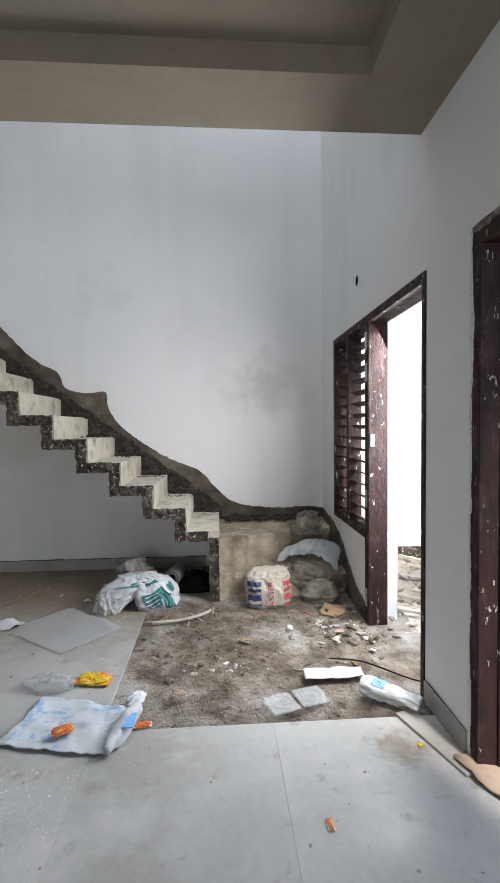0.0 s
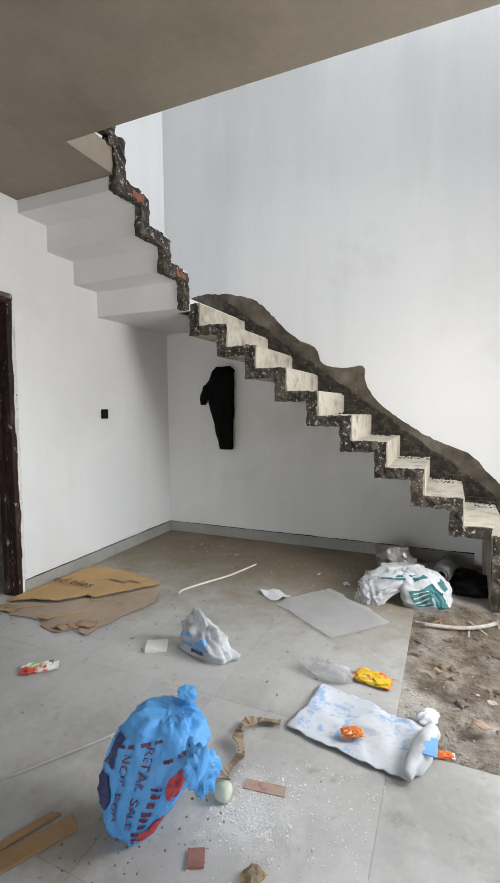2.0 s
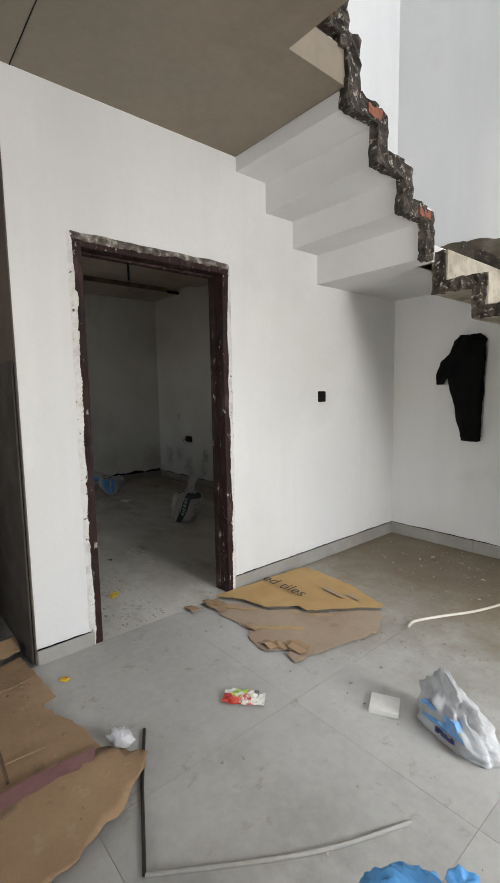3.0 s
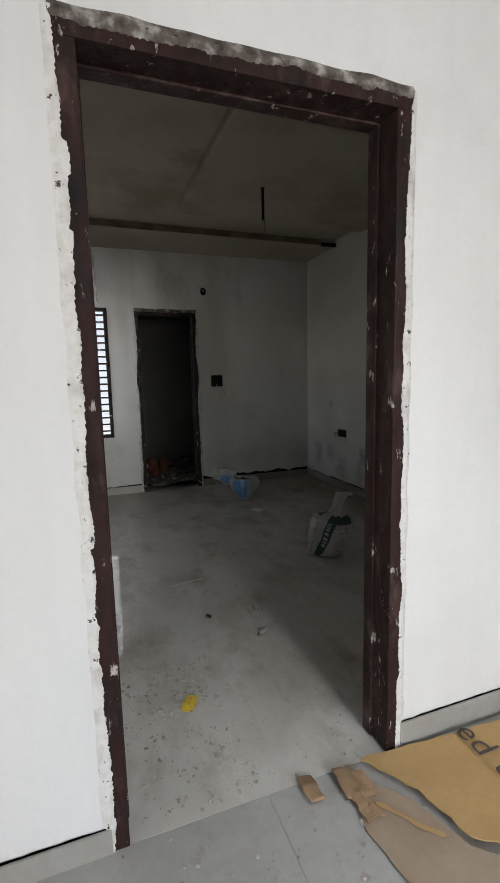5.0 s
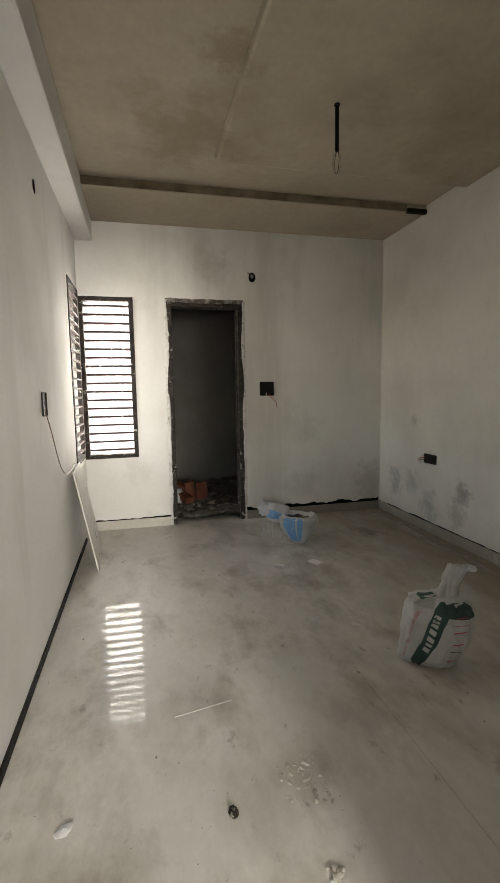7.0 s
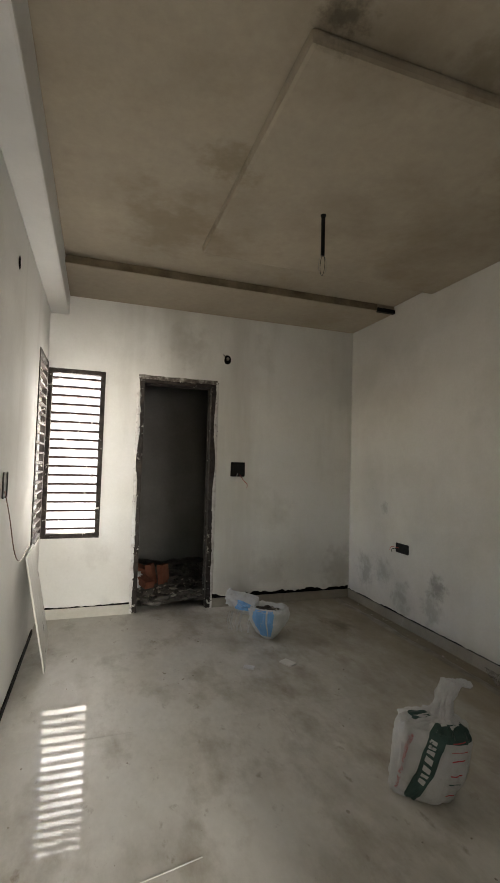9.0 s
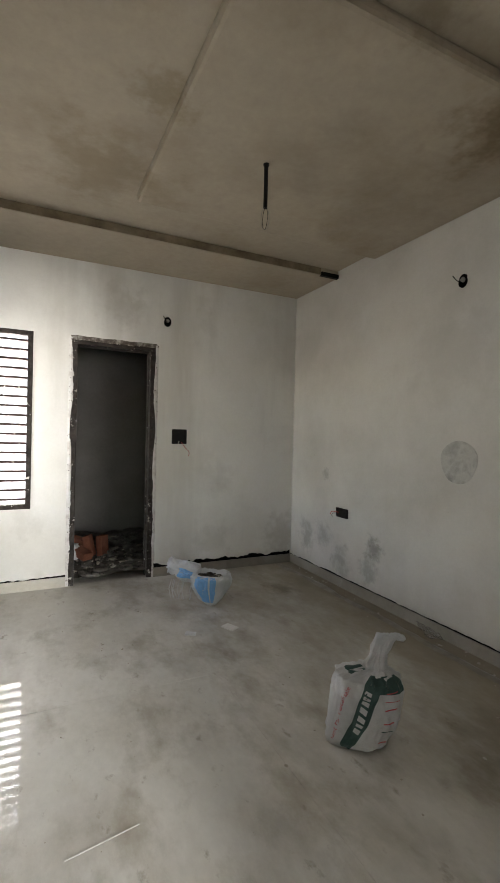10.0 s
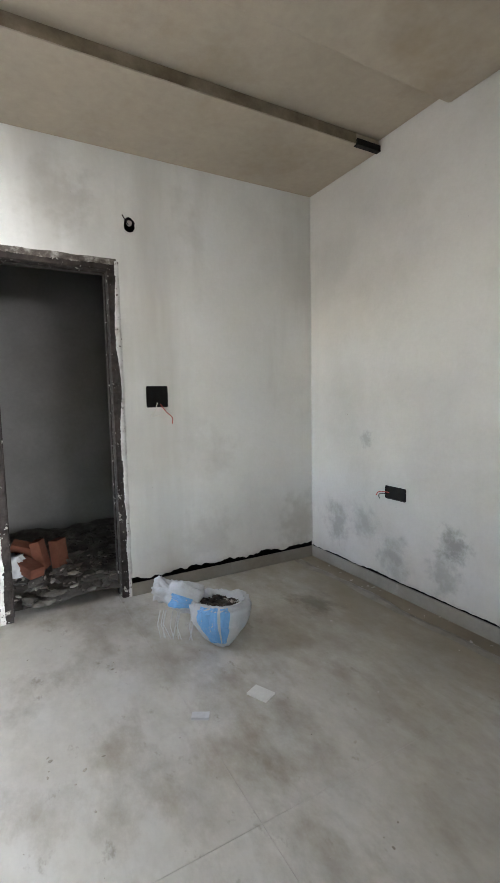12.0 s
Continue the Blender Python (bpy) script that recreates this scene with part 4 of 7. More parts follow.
tagged(new("ground_yard_rear", me), "rubble-strewn earth behind the house", "ground", kind="structure")

# Porch behind the near doorway
structure("wall_porch_side", sheet_wall("y", 2.43, 2.615, XR + 0.22, 4.2, -0.1, 3.0), PUTTY, "white porch wall", "wall")
structure("wall_porch_front", sheet_wall("y", -0.7, -0.5, XR + 0.22, 4.2, -0.1, 3.0), PUTTY, "white porch wall", "wall")
bm = box(bmesh.new(), XR + 0.22, 4.2, -0.5, 2.43, -0.05, -0.01)
structure("floor_porch", bm, STONE, "dusty stone porch floor", "floor")

# Skirtings with the dark gap above them
SK = [("y", YB, -1, XL, -0.05, 0.10, SKIRT), ("x", XL, 1, 2.998, YB - 0.012, 0.10, SKIRT), ("x", XL, 1, 1.742, 2.03, 0.075, SKIRT),
      ("x", XR, -1, 2.23, 2.615, 0.10, SKIRT), ("x", XF, 1, 1.89, 2.63, 0.085, SKIRT_PALE), ("x", XF, 1, 3.38, YR - 0.012, 0.085, SKIRT_WET), ("y", YR, -1, XF, XL - 0.135, 0.085, SKIRT_WET),
      ("y", YL, 1, XF + 0.3, XL - 0.135, 0.035, BLACK)]
for axis, a, s, u0, u1, h, m in SK:
    n = max(1, round((u1 - u0) / 0.8))
    root = holder("baseboard", "stone skirting with a dark unfilled gap above", "skirting", kind="structure")
    for k in range(n):
        p, q = u0 + (u1 - u0) * k / n + 0.001, u0 + (u1 - u0) * (k + 1) / n - 0.001
        d0, d1 = sorted((a, a + s * 0.011))
        bm = box(bmesh.new(), d0, d1, p, q, 0, h, 0.0015) if axis == "x" else box(bmesh.new(), p, q, d0, d1, 0, h, 0.0015)
        part("skirting_piece", bm, m, root)
    if h > 0.05:
        bm = bmesh.new()
        thick = 0.030 if a == XF and u0 > 3 else (0.012 if a in (XF, YR) else 0.007)
        n = int((u1 - u0) / 0.012)
        rows = []
        for i in range(n + 1):
            u = u0 + (u1 - u0) * i / n
            t = max(0.001, thick * (0.85 + 0.9 * noise.noise((u * 5, h * 90, 1)) + 0.6 * noise.noise((u * 27, h * 90, 5))))
            d = a + s * 0.0035
            rows.append([bm.verts.new((d, u, h + q) if axis == "x" else (u, d, h + q)) for q in (-0.002, t)])
        for p, q in zip(rows, rows[1:]):
            bm.faces.new((p[0], p[1], q[1], q[0]))
        bmesh.ops.solidify(bm, geom=bm.faces[:], thickness=0.002)
        part("gap", bm, BLACK, root, "dark gap above the skirting")

# Unplastered strip on the wall that follows the stairs
cut = [(-2.80, 2.36), (-2.76, 2.46), (-2.50, 2.484), (-2.04, 2.38), (-1.66, 2.02), (-1.43, 1.89), (-1.36, 1.74), (-1.17, 1.69), (-0.985, 1.70), (-0.965, 1.56), (-0.83, 1.36), (-0.45, 1.09), (-0.10, 0.93), (0.18, 0.65),
       (0.53, 0.57), (0.95, 0.575), (1.095, 0.555), (1.095, 0.25), (0.05, 0.25), (0.05, 0.3), (-2.36, 2.05)]
smooth_top = [(v.x, v.y) for v in curve_points([(x, z, 0) for x, z in cut[:17]], 4)]
outline = jagged(smooth_top + cut[17:], 0.03, 0.007, 3)
bm = bmesh.new()
bm.faces.new([bm.verts.new((x, YB - 0.001, z)) for x, z in outline])
bmesh.ops.triangulate(bm, faces=bm.faces[:])
bmesh.ops.solidify(bm, geom=bm.faces[:], thickness=0.008)
STRIP = surface("bare_brown_render", [(0.04, 0.031, 0.022), (0.10, 0.082, 0.060), (0.17, 0.15, 0.12)], 5, 40, (0.85, 1.0), 0.9, 0.012, spots=(((0.34, 0.31, 0.27), 14, 0.64, 0.69), ((0.03, 0.024, 0.018), 9, 0.60, 0.68)))
structure("trim_bare_strip", bm, STRIP, "brown unplastered strip of wall above the stairs", "wall strip")
# dark broken bed between the steps and the strip
BED = surface("dark_broken_mortar", [(0.010, 0.007, 0.005), (0.035, 0.026, 0.019), (0.085, 0.067, 0.05)], 16, 60, (0.85, 1.0), 1.0, 0.02, spots=(((0.24, 0.20, 0.155), 30, 0.60, 0.66), ((0.17, 0.06, 0.04), 15, 0.66, 0.70)))
bm = bmesh.new()
rows = []
for i in range(260):
    x = 1.05 - 3.42 * i / 259
    ramp_z = max(0.0, (0.10 - x) * RISE / GO)
    top_z = 0.50 + ramp_z + (0.11 if x < 0.1 else 0.0) + 0.035 * noise.noise((x * 6, 1, 7)) + 0.016 * noise.noise((x * 23, 2, 7))
    rows.append([bm.verts.new((x, y, z)) for y, z in ((YB - 0.002, 0.34 + ramp_z), (YB - 0.016, 0.34 + ramp_z), (YB - 0.018, top_z - 0.015), (YB - 0.010, top_z))])
for p, q in zip(rows, rows[1:]):
    for k in range(3):
        bm.faces.new((p[k], p[k + 1], q[k + 1], q[k]))
structure("trim_mortar_bed", bm, BED, "dark broken mortar bed along the steps", "wall strip")
# mortar crumbs in the angle of each step
spots = []
for k in range(9):
    x, z = 0.02 + T - GO * (k + 0.5), 0.474 + T + RISE * k
    spots += [(x - 0.12, x + 0.12, YB - 0.09, YB - 0.012, z, 110, 0.006, 0.034), (x - 0.12, x + 0.12, YB - 0.06, YB - 0.012, z + 0.02, 60, 0.006, 0.030),
              (x - 0.12, x + 0.12, YB - 0.30, YB - 0.05, z, 46, 0.002, 0.014)]
spots.append((0.15, 1.05, YB - 0.14, YB - 0.012, 0.47, 260, 0.006, 0.035))
chip_field("mortar_crumbs", spots, BED, "dark mortar crumbs on the back of the steps", "debris", 0.7, 12)
# bare strip on the side wall below the side light
side = [(3.545, 0.0), (3.545, 0.12), (3.75, 0.17), (3.98, 0.30), (4.2, 0.44), (4.45, 0.52), (YB - 0.015, 0.56), (YB - 0.015, 0.0)]
bm = bmesh.new()
bm.faces.new([bm.verts.new((XR - 0.001, y, z)) for y, z in jagged(side, 0.04, 0.007, 6)])
bmesh.ops.triangulate(bm, faces=bm.faces[:])
bmesh.ops.solidify(bm, geom=bm.faces[:], thickness=-0.008)
structure("trim_bare_side_strip", bm, STRIP, "bare brown strip of wall below the side light", "wall strip")

# Bottom platform of the stairs
WORN_STEP = surface("worn_dirty_step", [(0.13, 0.10, 0.068), (0.27, 0.22, 0.16), (0.43, 0.37, 0.28)], 4.5, 40, (0.85, 1.0), 0.8, 0.012,
                    spots=(((0.11, 0.085, 0.06), 6, 0.56, 0.68), ((0.52, 0.47, 0.39), 11, 0.60, 0.70)))


def platform_height(x, y):
    """Two worn winding steps, broken along their edges."""
    wear = 0.035 * noise.noise((x * 5, 0.3, 2)) + 0.016 * noise.noise((x * 17, 0.1, 4))
    ease = lambda v, w: max(0.0, min(1.0, v / w))
    low_step = ease(y - 4.00 - wear - 0.06 * max(0.0, x - 0.5), 0.035) * 0.20
    high_step = ease(y - 4.16 - wear - 0.32 * (x - 0.1), 0.06) * 0.23
    return low_step + high_step + 0.016 * noise.noise((x * 9, y * 9, 6)) + 0.008 * noise.noise((x * 26, y * 26, 1)) + 0.03 * ease(y - 4.5, 0.4)


me = earth_sheet(0.082, XR - 0.002, 3.97, YB - 0.002, 0.009, platform_height)
me.materials.append(WORN_STEP)
plat = tagged(new("stair_platform", me), "worn dirt-covered bottom steps of the stairs", "stairs", kind="structure")

# Open side of the upper flight: ragged cement and broken brick
for k in range(4):
    y, z = YS[k], ZS[k]
    z1 = ZS[k + 1] if k < 3 else 2.95
    y1 = YS[k + 1] if k < 3 else YS[3] - 0.06
    for y0_, y1_, z0_, z1_ in ((y - 0.012, y + 0.085, z - 0.006, z1 + 0.07), (y1, y - 0.008, z1 - 0.008, z1 + 0.085)):
        bm = bmesh.new()
        rough_bar(bm, STAIR_X - 0.03, STAIR_X + 0.022, y0_, y1_, z0_, z1_, 0.016, 0.035, 10 + k)
        part("raw_edge", bm, CEMENT, upper, "ragged broken cement edge")
    for j in range((1, 0, 1, 0)[k]):
        bm = bmesh.new()
        rough_bar(bm, STAIR_X - 0.02, STAIR_X + 0.026, y - 0.10, y + 0.02, z1 + 0.012, z1 + 0.06, 0.012, 0.02, 60 + k)
        part("brick", bm, BRICK, upper, "broken red brick")
bm = bmesh.new()
rough_bar(bm, STAIR_X - 0.05, STAIR_X + 0.02, 2.72, 3.06, 3.0, 3.5, 0.02, 0.05, 40)
part("broken_parapet", bm, CEMENT, upper, "broken cement parapet")
for j in range(0, 5, 2):
    bm = bmesh.new()
    rough_bar(bm, STAIR_X - 0.03, STAIR_X + 0.028, 2.76 + 0.01 * j, 2.97 - 0.02 * j, 3.04 + 0.085 * j, 3.11 + 0.085 * j, 0.012, 0.025, 80 + j)
    part("brick", bm, BRICK, upper, "broken red brick")


# ---- things in the hall ----
def sheet(name, outline, material, label, category, height=0.01, cell=0.035, thick=0.002, seed=1.0, folds=2.0, rough=0.0, base=0.0, group="", smooth=True):
    """A sheet lying on the floor, its origin at its middle."""
    cx, cy = sum(p[0] for p in outline) / len(outline), sum(p[1] for p in outline) / len(outline)
    local = [(x - cx, y - cy) for x, y in outline]
    if rough:
        local = jagged(local, 0.03, rough, int(seed * 7) + 1)
    bm = crumpled(bmesh.new(), local, height, cell, thick, seed, folds, 0.0)
    return thing(name, bm, material, label, category, group, m=Matrix.Translation((cx, cy, base)), smooth=smooth)


def flat_patch(name, outline, material, parent, z, label="", rough=0.0, seed=3):
    """Print or a torn layer on a sheet, in the sheet's own metres."""
    px, py = parent.matrix_world.translation.x, parent.matrix_world.translation.y
    local = [(x - px, y - py) for x, y in outline]
    if rough:
        local = jagged(local, 0.025, rough, seed)
    bm = crumpled(bmesh.new(), local, 0.0, 0.05, 0.0015, 1.0, 1.0, z)
    return part(name, bm, material, parent, label)


def words(text, size, x, y, angle, z, material, parent, label="printed lettering"):
    bm = lettering(text, size)
    bmesh.ops.transform(bm, matrix=pose(x - parent.matrix_world.translation.x, y - parent.matrix_world.translation.y, z, 0, 0, angle), verts=bm.verts)
    return part("lettering", bm, material, parent, label)


# Blue sack
blue = Sack([(0, 0.06, 0.05, -0.075, -0.05, 2.6), (0.03, 0.085, 0.07, -0.07, -0.04, 2.8), (0.12, 0.122, 0.10, -0.045, -0.01, 3.0), (0.21, 0.14, 0.12, -0.016, 0.02, 3.0), (0.275, 0.145, 0.12, 0.0, 0.04, 2.8),
             (0.318, 0.115, 0.095, 0.0, 0.06, 2.5), (0.335, 0.075, 0.06, 0.0, 0.075, 2.2), (0.33, 0.03, 0.03, 0.01, 0.08, 2.0)], 0.015, 3.1, 120, 80, 0.38)
sack = holder("blue_sack", "blue woven plastic sack with red printing, standing tied", "sack", Matrix.Translation((-1.11, 1.86, 0)))
body = part("bag", blue.build(), BLUE, sack, smooth=True)
MAROON_INK = surface("dark_maroon_print", [(0.10, 0.02, 0.05), (0.16, 0.035, 0.07)], 14, 200, (0.4, 0.6), 0.15, 0.001, spots=((0.08, 0.28, 0.60), 40, 0.58, 0.64))
for text, ang, s in (("NOT FOR", -1.95, 0.58), ("RETAIL SALE", -1.52, 0.66)):
    part("lettering", blue.wrap(lettering(text, 0.040), ang, s, 0.15, 0.46, -math.pi / 2 + 0.06, 0.006), MAROON_INK, body, "dark maroon printed letters")
for k in range(9):
    part("printed_bar", blue.patch(-0.010 - 0.004 * (k % 3), 0.012, -0.006, 0.006, -1.02 + 0.02 * (k % 2), 0.10 + 0.042 * k, 0.15, 0.56, 0.1, 0.004, nx=4, ny=3), MAROON_INK, body, "unreadable printed mark")
for k in range(7):
    part("printed_bar", blue.patch(-0.014, 0.014, -0.005, 0.007, -2.1 + 0.28 * k, 0.60 + 0.03 * ((k * 5) % 4), 0.15, 0.56, 0.35, 0.004, nx=6, ny=3), MAROON_INK, body, "unreadable printed mark")
part("printed_circle", blue.patch(-0.055, 0.055, -0.05, 0.05, -0.55, 0.45, 0.17, 0.52, 0, 0.004, True), RED_INK, body, "red printed disc")
part("printed_circle", blue.patch(-0.05, 0.05, -0.04, 0.04, -0.62, 0.17, 0.15, 0.5, 0.5, 0.004, True), RED_INK, body, "red printed disc")
part("printed_circle", blue.patch(-0.05, 0.05, -0.045, 0.045, -2.35, 0.30, 0.17, 0.52, 0, 0.004, True), NAVY_INK, body, "dark printed patch")
part("printed_band", blue.patch(-0.03, 0.03, -0.05, 0.05, -2.3, 0.55, 0.17, 0.52, 0, 0.004), NAVY_INK, body, "dark printed patch")
frill = Sack([(0, 0.05, 0.05, 0, 0, 2), (0.04, 0.03, 0.026, 0.0, 0, 2), (0.07, 0.045, 0.036, 0, 0, 2), (0.105, 0.062, 0.046, 0.01, 0, 2), (0.11, 0.04, 0.03, 0.01, 0, 2)], 0.017, 8.0, 64, 26)
bm = frill.build()
bmesh.ops.transform(bm, matrix=pose(0.11, 0.01, 0.26, 0, 75, -35), verts=bm.verts)
part("tied_neck", bm, BLUE, sack, "frayed blue gathered neck", True)
tuft = Sack([(0, 0.025, 0.02, 0, 0, 2), (0.03, 0.018, 0.015, 0, 0, 2), (0.06, 0.035, 0.03, 0.008, 0, 2), (0.062, 0.01, 0.01, 0, 0, 2)], 0.012, 2.0, 32, 12)
bm = tuft.build()
bmesh.ops.transform(bm, matrix=pose(0.02, 0.15, 0.305, 12, 8, 0), verts=bm.verts)
part("tuft", bm, BLUE, sack, "frayed corner of the sack", True)

# Flattened white sack with its rolled end
flat = sheet("flattened_sack", [(-0.867, 2.43), (-0.62, 2.37), (-0.375, 2.328), (-0.33, 2.48), (-0.301, 2.634), (-0.55, 2.71), (-0.80, 2.774), (-0.83, 2.60)], POLY_PRINT,
             "flattened white woven sack with faded blue print", "sack", 0.017, 0.013, 0.003, 2.3, 3.4, 0.009, smooth=True)
bm = tube(bmesh.new(), curve_points([(-0.385, 2.335, 0.03), (-0.35, 2.42, 0.042), (-0.325, 2.53, 0.042), (-0.30, 2.625, 0.03)], 8), lambda t: 0.018 + 0.022 * math.sin(math.pi * t), 18)
for v in bm.verts:
    v.co += noise.noise_vector(v.co * 22) * 0.012
    v.co -= flat.matrix_world.translation
    v.co.z = max(0.004, v.co.z)
part("rolled_end", bm, POLY, flat, "rolled open end of the sack", True)
bm = box(bmesh.new(), -0.335 - flat.location.x, -0.285 - flat.location.x, 2.40 - flat.location.y, 2.50 - flat.location.y, 0.074, 0.080, 0.002)
part("blue_print", bm, SKY_INK, flat, "blue printed block")


def wrapper(name, x, y, size, angle, materials, label, z=0.0, seed=1.0, height=0.03):
    """A crumpled foil wrapper with a band of another colour."""
    root = holder(name, label, "wrapper", pose(x, y, z, 0, 0, angle))
    w, d = size
    shape = Sack([(0, w * 0.45, d * 0.4, 0, 0, 3.5), (height * 0.4, w * 0.5, d * 0.5, 0, 0, 3.5), (height * 0.8, w * 0.46, d * 0.44, 0, 0, 3), (height, w * 0.2, d * 0.2, 0, 0, 2.4)], min(w, d) * 0.16, seed, 28, 8)
    part("wrapper_body", shape.build(), materials[0], root, smooth=False)
    for sgn, m in ((-1, materials[1]), (1, materials[-1])):
        bm = crumpled(bmesh.new(), [(sgn * w * 0.42, -d * 0.45), (sgn * w * 0.62, -d * 0.5), (sgn * w * 0.60, d * 0.48), (sgn * w * 0.42, d * 0.45)][::sgn], height * 0.6, 0.02, 0.002, seed + 4, 6.0)
        part("crimped_end", bm, m, root, "crimped end of the wrapper")
    return root


wrapper("snack_wrapper", -0.585, 2.905, (0.15, 0.10), -8, (YELLOW, ORANGE), "crumpled yellow and orange foil snack wrapper", seed=2.0, height=0.032)
wrapper("snack_wrapper", -2.18, 2.345, (0.15, 0.085), 40, (RED, RED), "crumpled red, white and green snack wrapper", seed=5.0, height=0.022)
wrapper("candy_wrapper", -0.265, 2.515, (0.07, 0.035), 10, (ORANGE, RED), "small orange sweet wrapper", seed=7.0, height=0.02)
wrapper("candy_wrapper", -0.60, 2.46, (0.075, 0.05), 25, (ORANGE, YELLOW), "crumpled orange sweet wrapper on the flattened sack", z=0.03, seed=9.0, height=0.025)
wrapper("candy_wrapper", 0.46, 1.95, (0.02, 0.05), 5, (ORANGE, RED), "tiny orange sweet wrapper", seed=4.0, height=0.012)
wrapper("candy_wrapper", -0.755, 1.815, (0.05, 0.05), 60, (STRAP, YELLOW), "crumpled brown and gold wrapper", seed=3.0, height=0.025)
wrapper("candy_wrapper", -3.552, 2.359, (0.075, 0.05), -30, (YELLOW, YELLOW), "small yellow wrapper on the bedroom floor", seed=6.0, height=0.012)
wrapper("candy_wrapper", 0.93, 2.30, (0.025, 0.02), 30, (YELLOW, YELLOW), "tiny yellow wrapper in the dust", seed=11.0, height=0.012)
wrapper("candy_wrapper", -2.85, 1.80, (0.04, 0.03), 30, (YELLOW, YELLOW), "tiny yellow scrap on the floor", seed=12.0, height=0.01)

# Thin plastic bag, white carrier, clear film
film = Sack([(0, 0.10, 0.05, 0, 0, 2), (0.025, 0.12, 0.06, 0, 0, 2), (0.05, 0.08, 0.04, 0.02, 0, 2), (0.065, 0.02, 0.01, 0.03, 0, 2)], 0.022, 5.5, 48, 16)
thing("plastic_bag", film.build(), PLASTIC, "crumpled thin white plastic bag", "plastic bag", m=pose(-0.80, 2.87, 0, 0, 0, -12), smooth=True)
carrier = Sack([(0, 0.165, 0.07, 0, 0, 3), (0.05, 0.155, 0.07, 0.0, 0, 3), (0.11, 0.11, 0.05, -0.03, 0, 2.5), (0.17, 0.055, 0.025, -0.055, 0.01, 2.2), (0.225, 0.012, 0.008, -0.075, 0.01, 2)], 0.022, 6.6, 56, 26)
bag = holder("white_bag", "crumpled white woven bag with blue print standing open", "bag", pose(-1.47, 2.82, 0, 0, 0, -14))
body = part("bag", carrier.build(), POLY, bag, smooth=True)
for k, (ang, s, w) in enumerate(((-1.6, 0.30, 0.07), (-1.2, 0.42, 0.04), (-2.0, 0.45, 0.035))):
    part("blue_print", carrier.patch(-w, w, -0.012, 0.012, ang, s, 0.13, 0.25, 0.15, 0.004), SKY_INK, body, "blue printed bar")
part("blue_print", carrier.patch(-0.05, 0.03, -0.01, 0.01, -1.5, 0.18, 0.13, 0.25, 0.1, 0.004), NAVY_INK, body, "dark blue printed bar")
sheet("plastic_sheet", [(-1.338, 3.544), (-1.20, 3.74), (-1.04, 3.929), (-0.80, 3.75), (-0.576, 3.554), (-0.72, 3.38), (-0.865, 3.21), (-1.08, 3.37)], PLASTIC,
      "dusty translucent plastic sheet spread on the floor", "plastic sheet", 0.012, 0.02, 0.0015, 4.0, 3.5, 0.012, smooth=True)
sheet("paper_scrap", [(-1.50, 3.67), (-1.38, 3.75), (-1.25, 3.66), (-1.36, 3.57)], PAPER, "crumpled grey-white paper scrap", "paper", 0.03, 0.025, 0.002, 6.0, 4.0, 0.005)
bm = box(bmesh.new(), -0.06, 0.06, -0.055, 0.055, 0, 0.02, 0.003)
thing("tile_fragment", bm, TILE_WHITE, "broken grey-white square of tile", "tile piece", m=pose(-1.745, 2.755, 0, 0, 0, 28))

# Papers, clear cases, tube, skirting offcut by the entrance
for x0, y0, ang in ((0.62, 2.86, -2), (0.77, 2.86, 6)):
    sheet("paper_sheet", [(x0 - 0.085, y0 - 0.05), (x0 + 0.085, y0 - 0.045), (x0 + 0.095, y0 + 0.05), (x0 - 0.075, y0 + 0.055)], PAPER, "folded white printed paper lying in the dirt", "paper", 0.012, 0.03, 0.002, ang, 3.0,
          base=0.012 + ang * 0.0005, group="papers by the entrance")
for x0, y0, ang in ((0.385, 2.635, 22), (0.54, 2.685, 18)):
    case = holder("clear_case", "empty clear plastic disc case lying open", "plastic case", pose(x0, y0, 0.0, 2, 3, ang), "open clear cases")
    part("tray", box(bmesh.new(), -0.075, 0.075, -0.07, 0.07, 0.0, 0.008, 0.002), PLASTIC, case)
    bm = bmesh.new()
    for r, rr in ((0.052, 0.004), (0.012, 0.004)):
        tube(bm, [(r * math.cos(a), r * math.sin(a), 0.010) for a in (2 * math.pi * i / 24 for i in range(25))], rr * 0.7, 6)
    part("disc_ring", bm, PLASTIC, case, "raised ring of the case")
pack = Sack([(0, 0.04, 0.035, 0, 0, 2.4), (0.06, 0.05, 0.035, 0, 0, 2.4), (0.14, 0.048, 0.033, 0, 0, 2.4), (0.22, 0.045, 0.02, 0.01, 0, 2.4), (0.29, 0.05, 0.008, 0.0, 0, 2.4)], 0.012, 1.7, 40, 24)
tube_pack = holder("tube_packet", "crumpled white plastic tube with a blue label", "packet", pose(0.80, 2.69, 0.05, 90, 0, 52))
part("packet", pack.build(), POLY, tube_pack, smooth=True)
part("label", pack.patch(-0.03, 0.03, -0.03, 0.03, 1.57, 0.33, 0.045, 0.3, 0, 0.003), SKY_INK, tube_pack, "blue printed label")
bm = bmesh.new()
box(bm, -0.05, 0.05, -0.24, 0.17, 0, 0.012, 0.002)
thing("skirting_offcut", bm, SKIRT, "loose grey ribbed skirting tile offcut", "tile strip", m=pose(1.005, 2.36, 0.002, 0, 0, 18))
sheet("torn_cardboard", [(1.02, 2.20), (1.14, 2.23), (1.34, 2.215), (1.34, 1.80), (1.14, 1.86)], CARD_GREY, "torn cardboard sheet in the doorway", "cardboard", 0.03, 0.05, 0.003, 3.0, 2.0, 0.012)

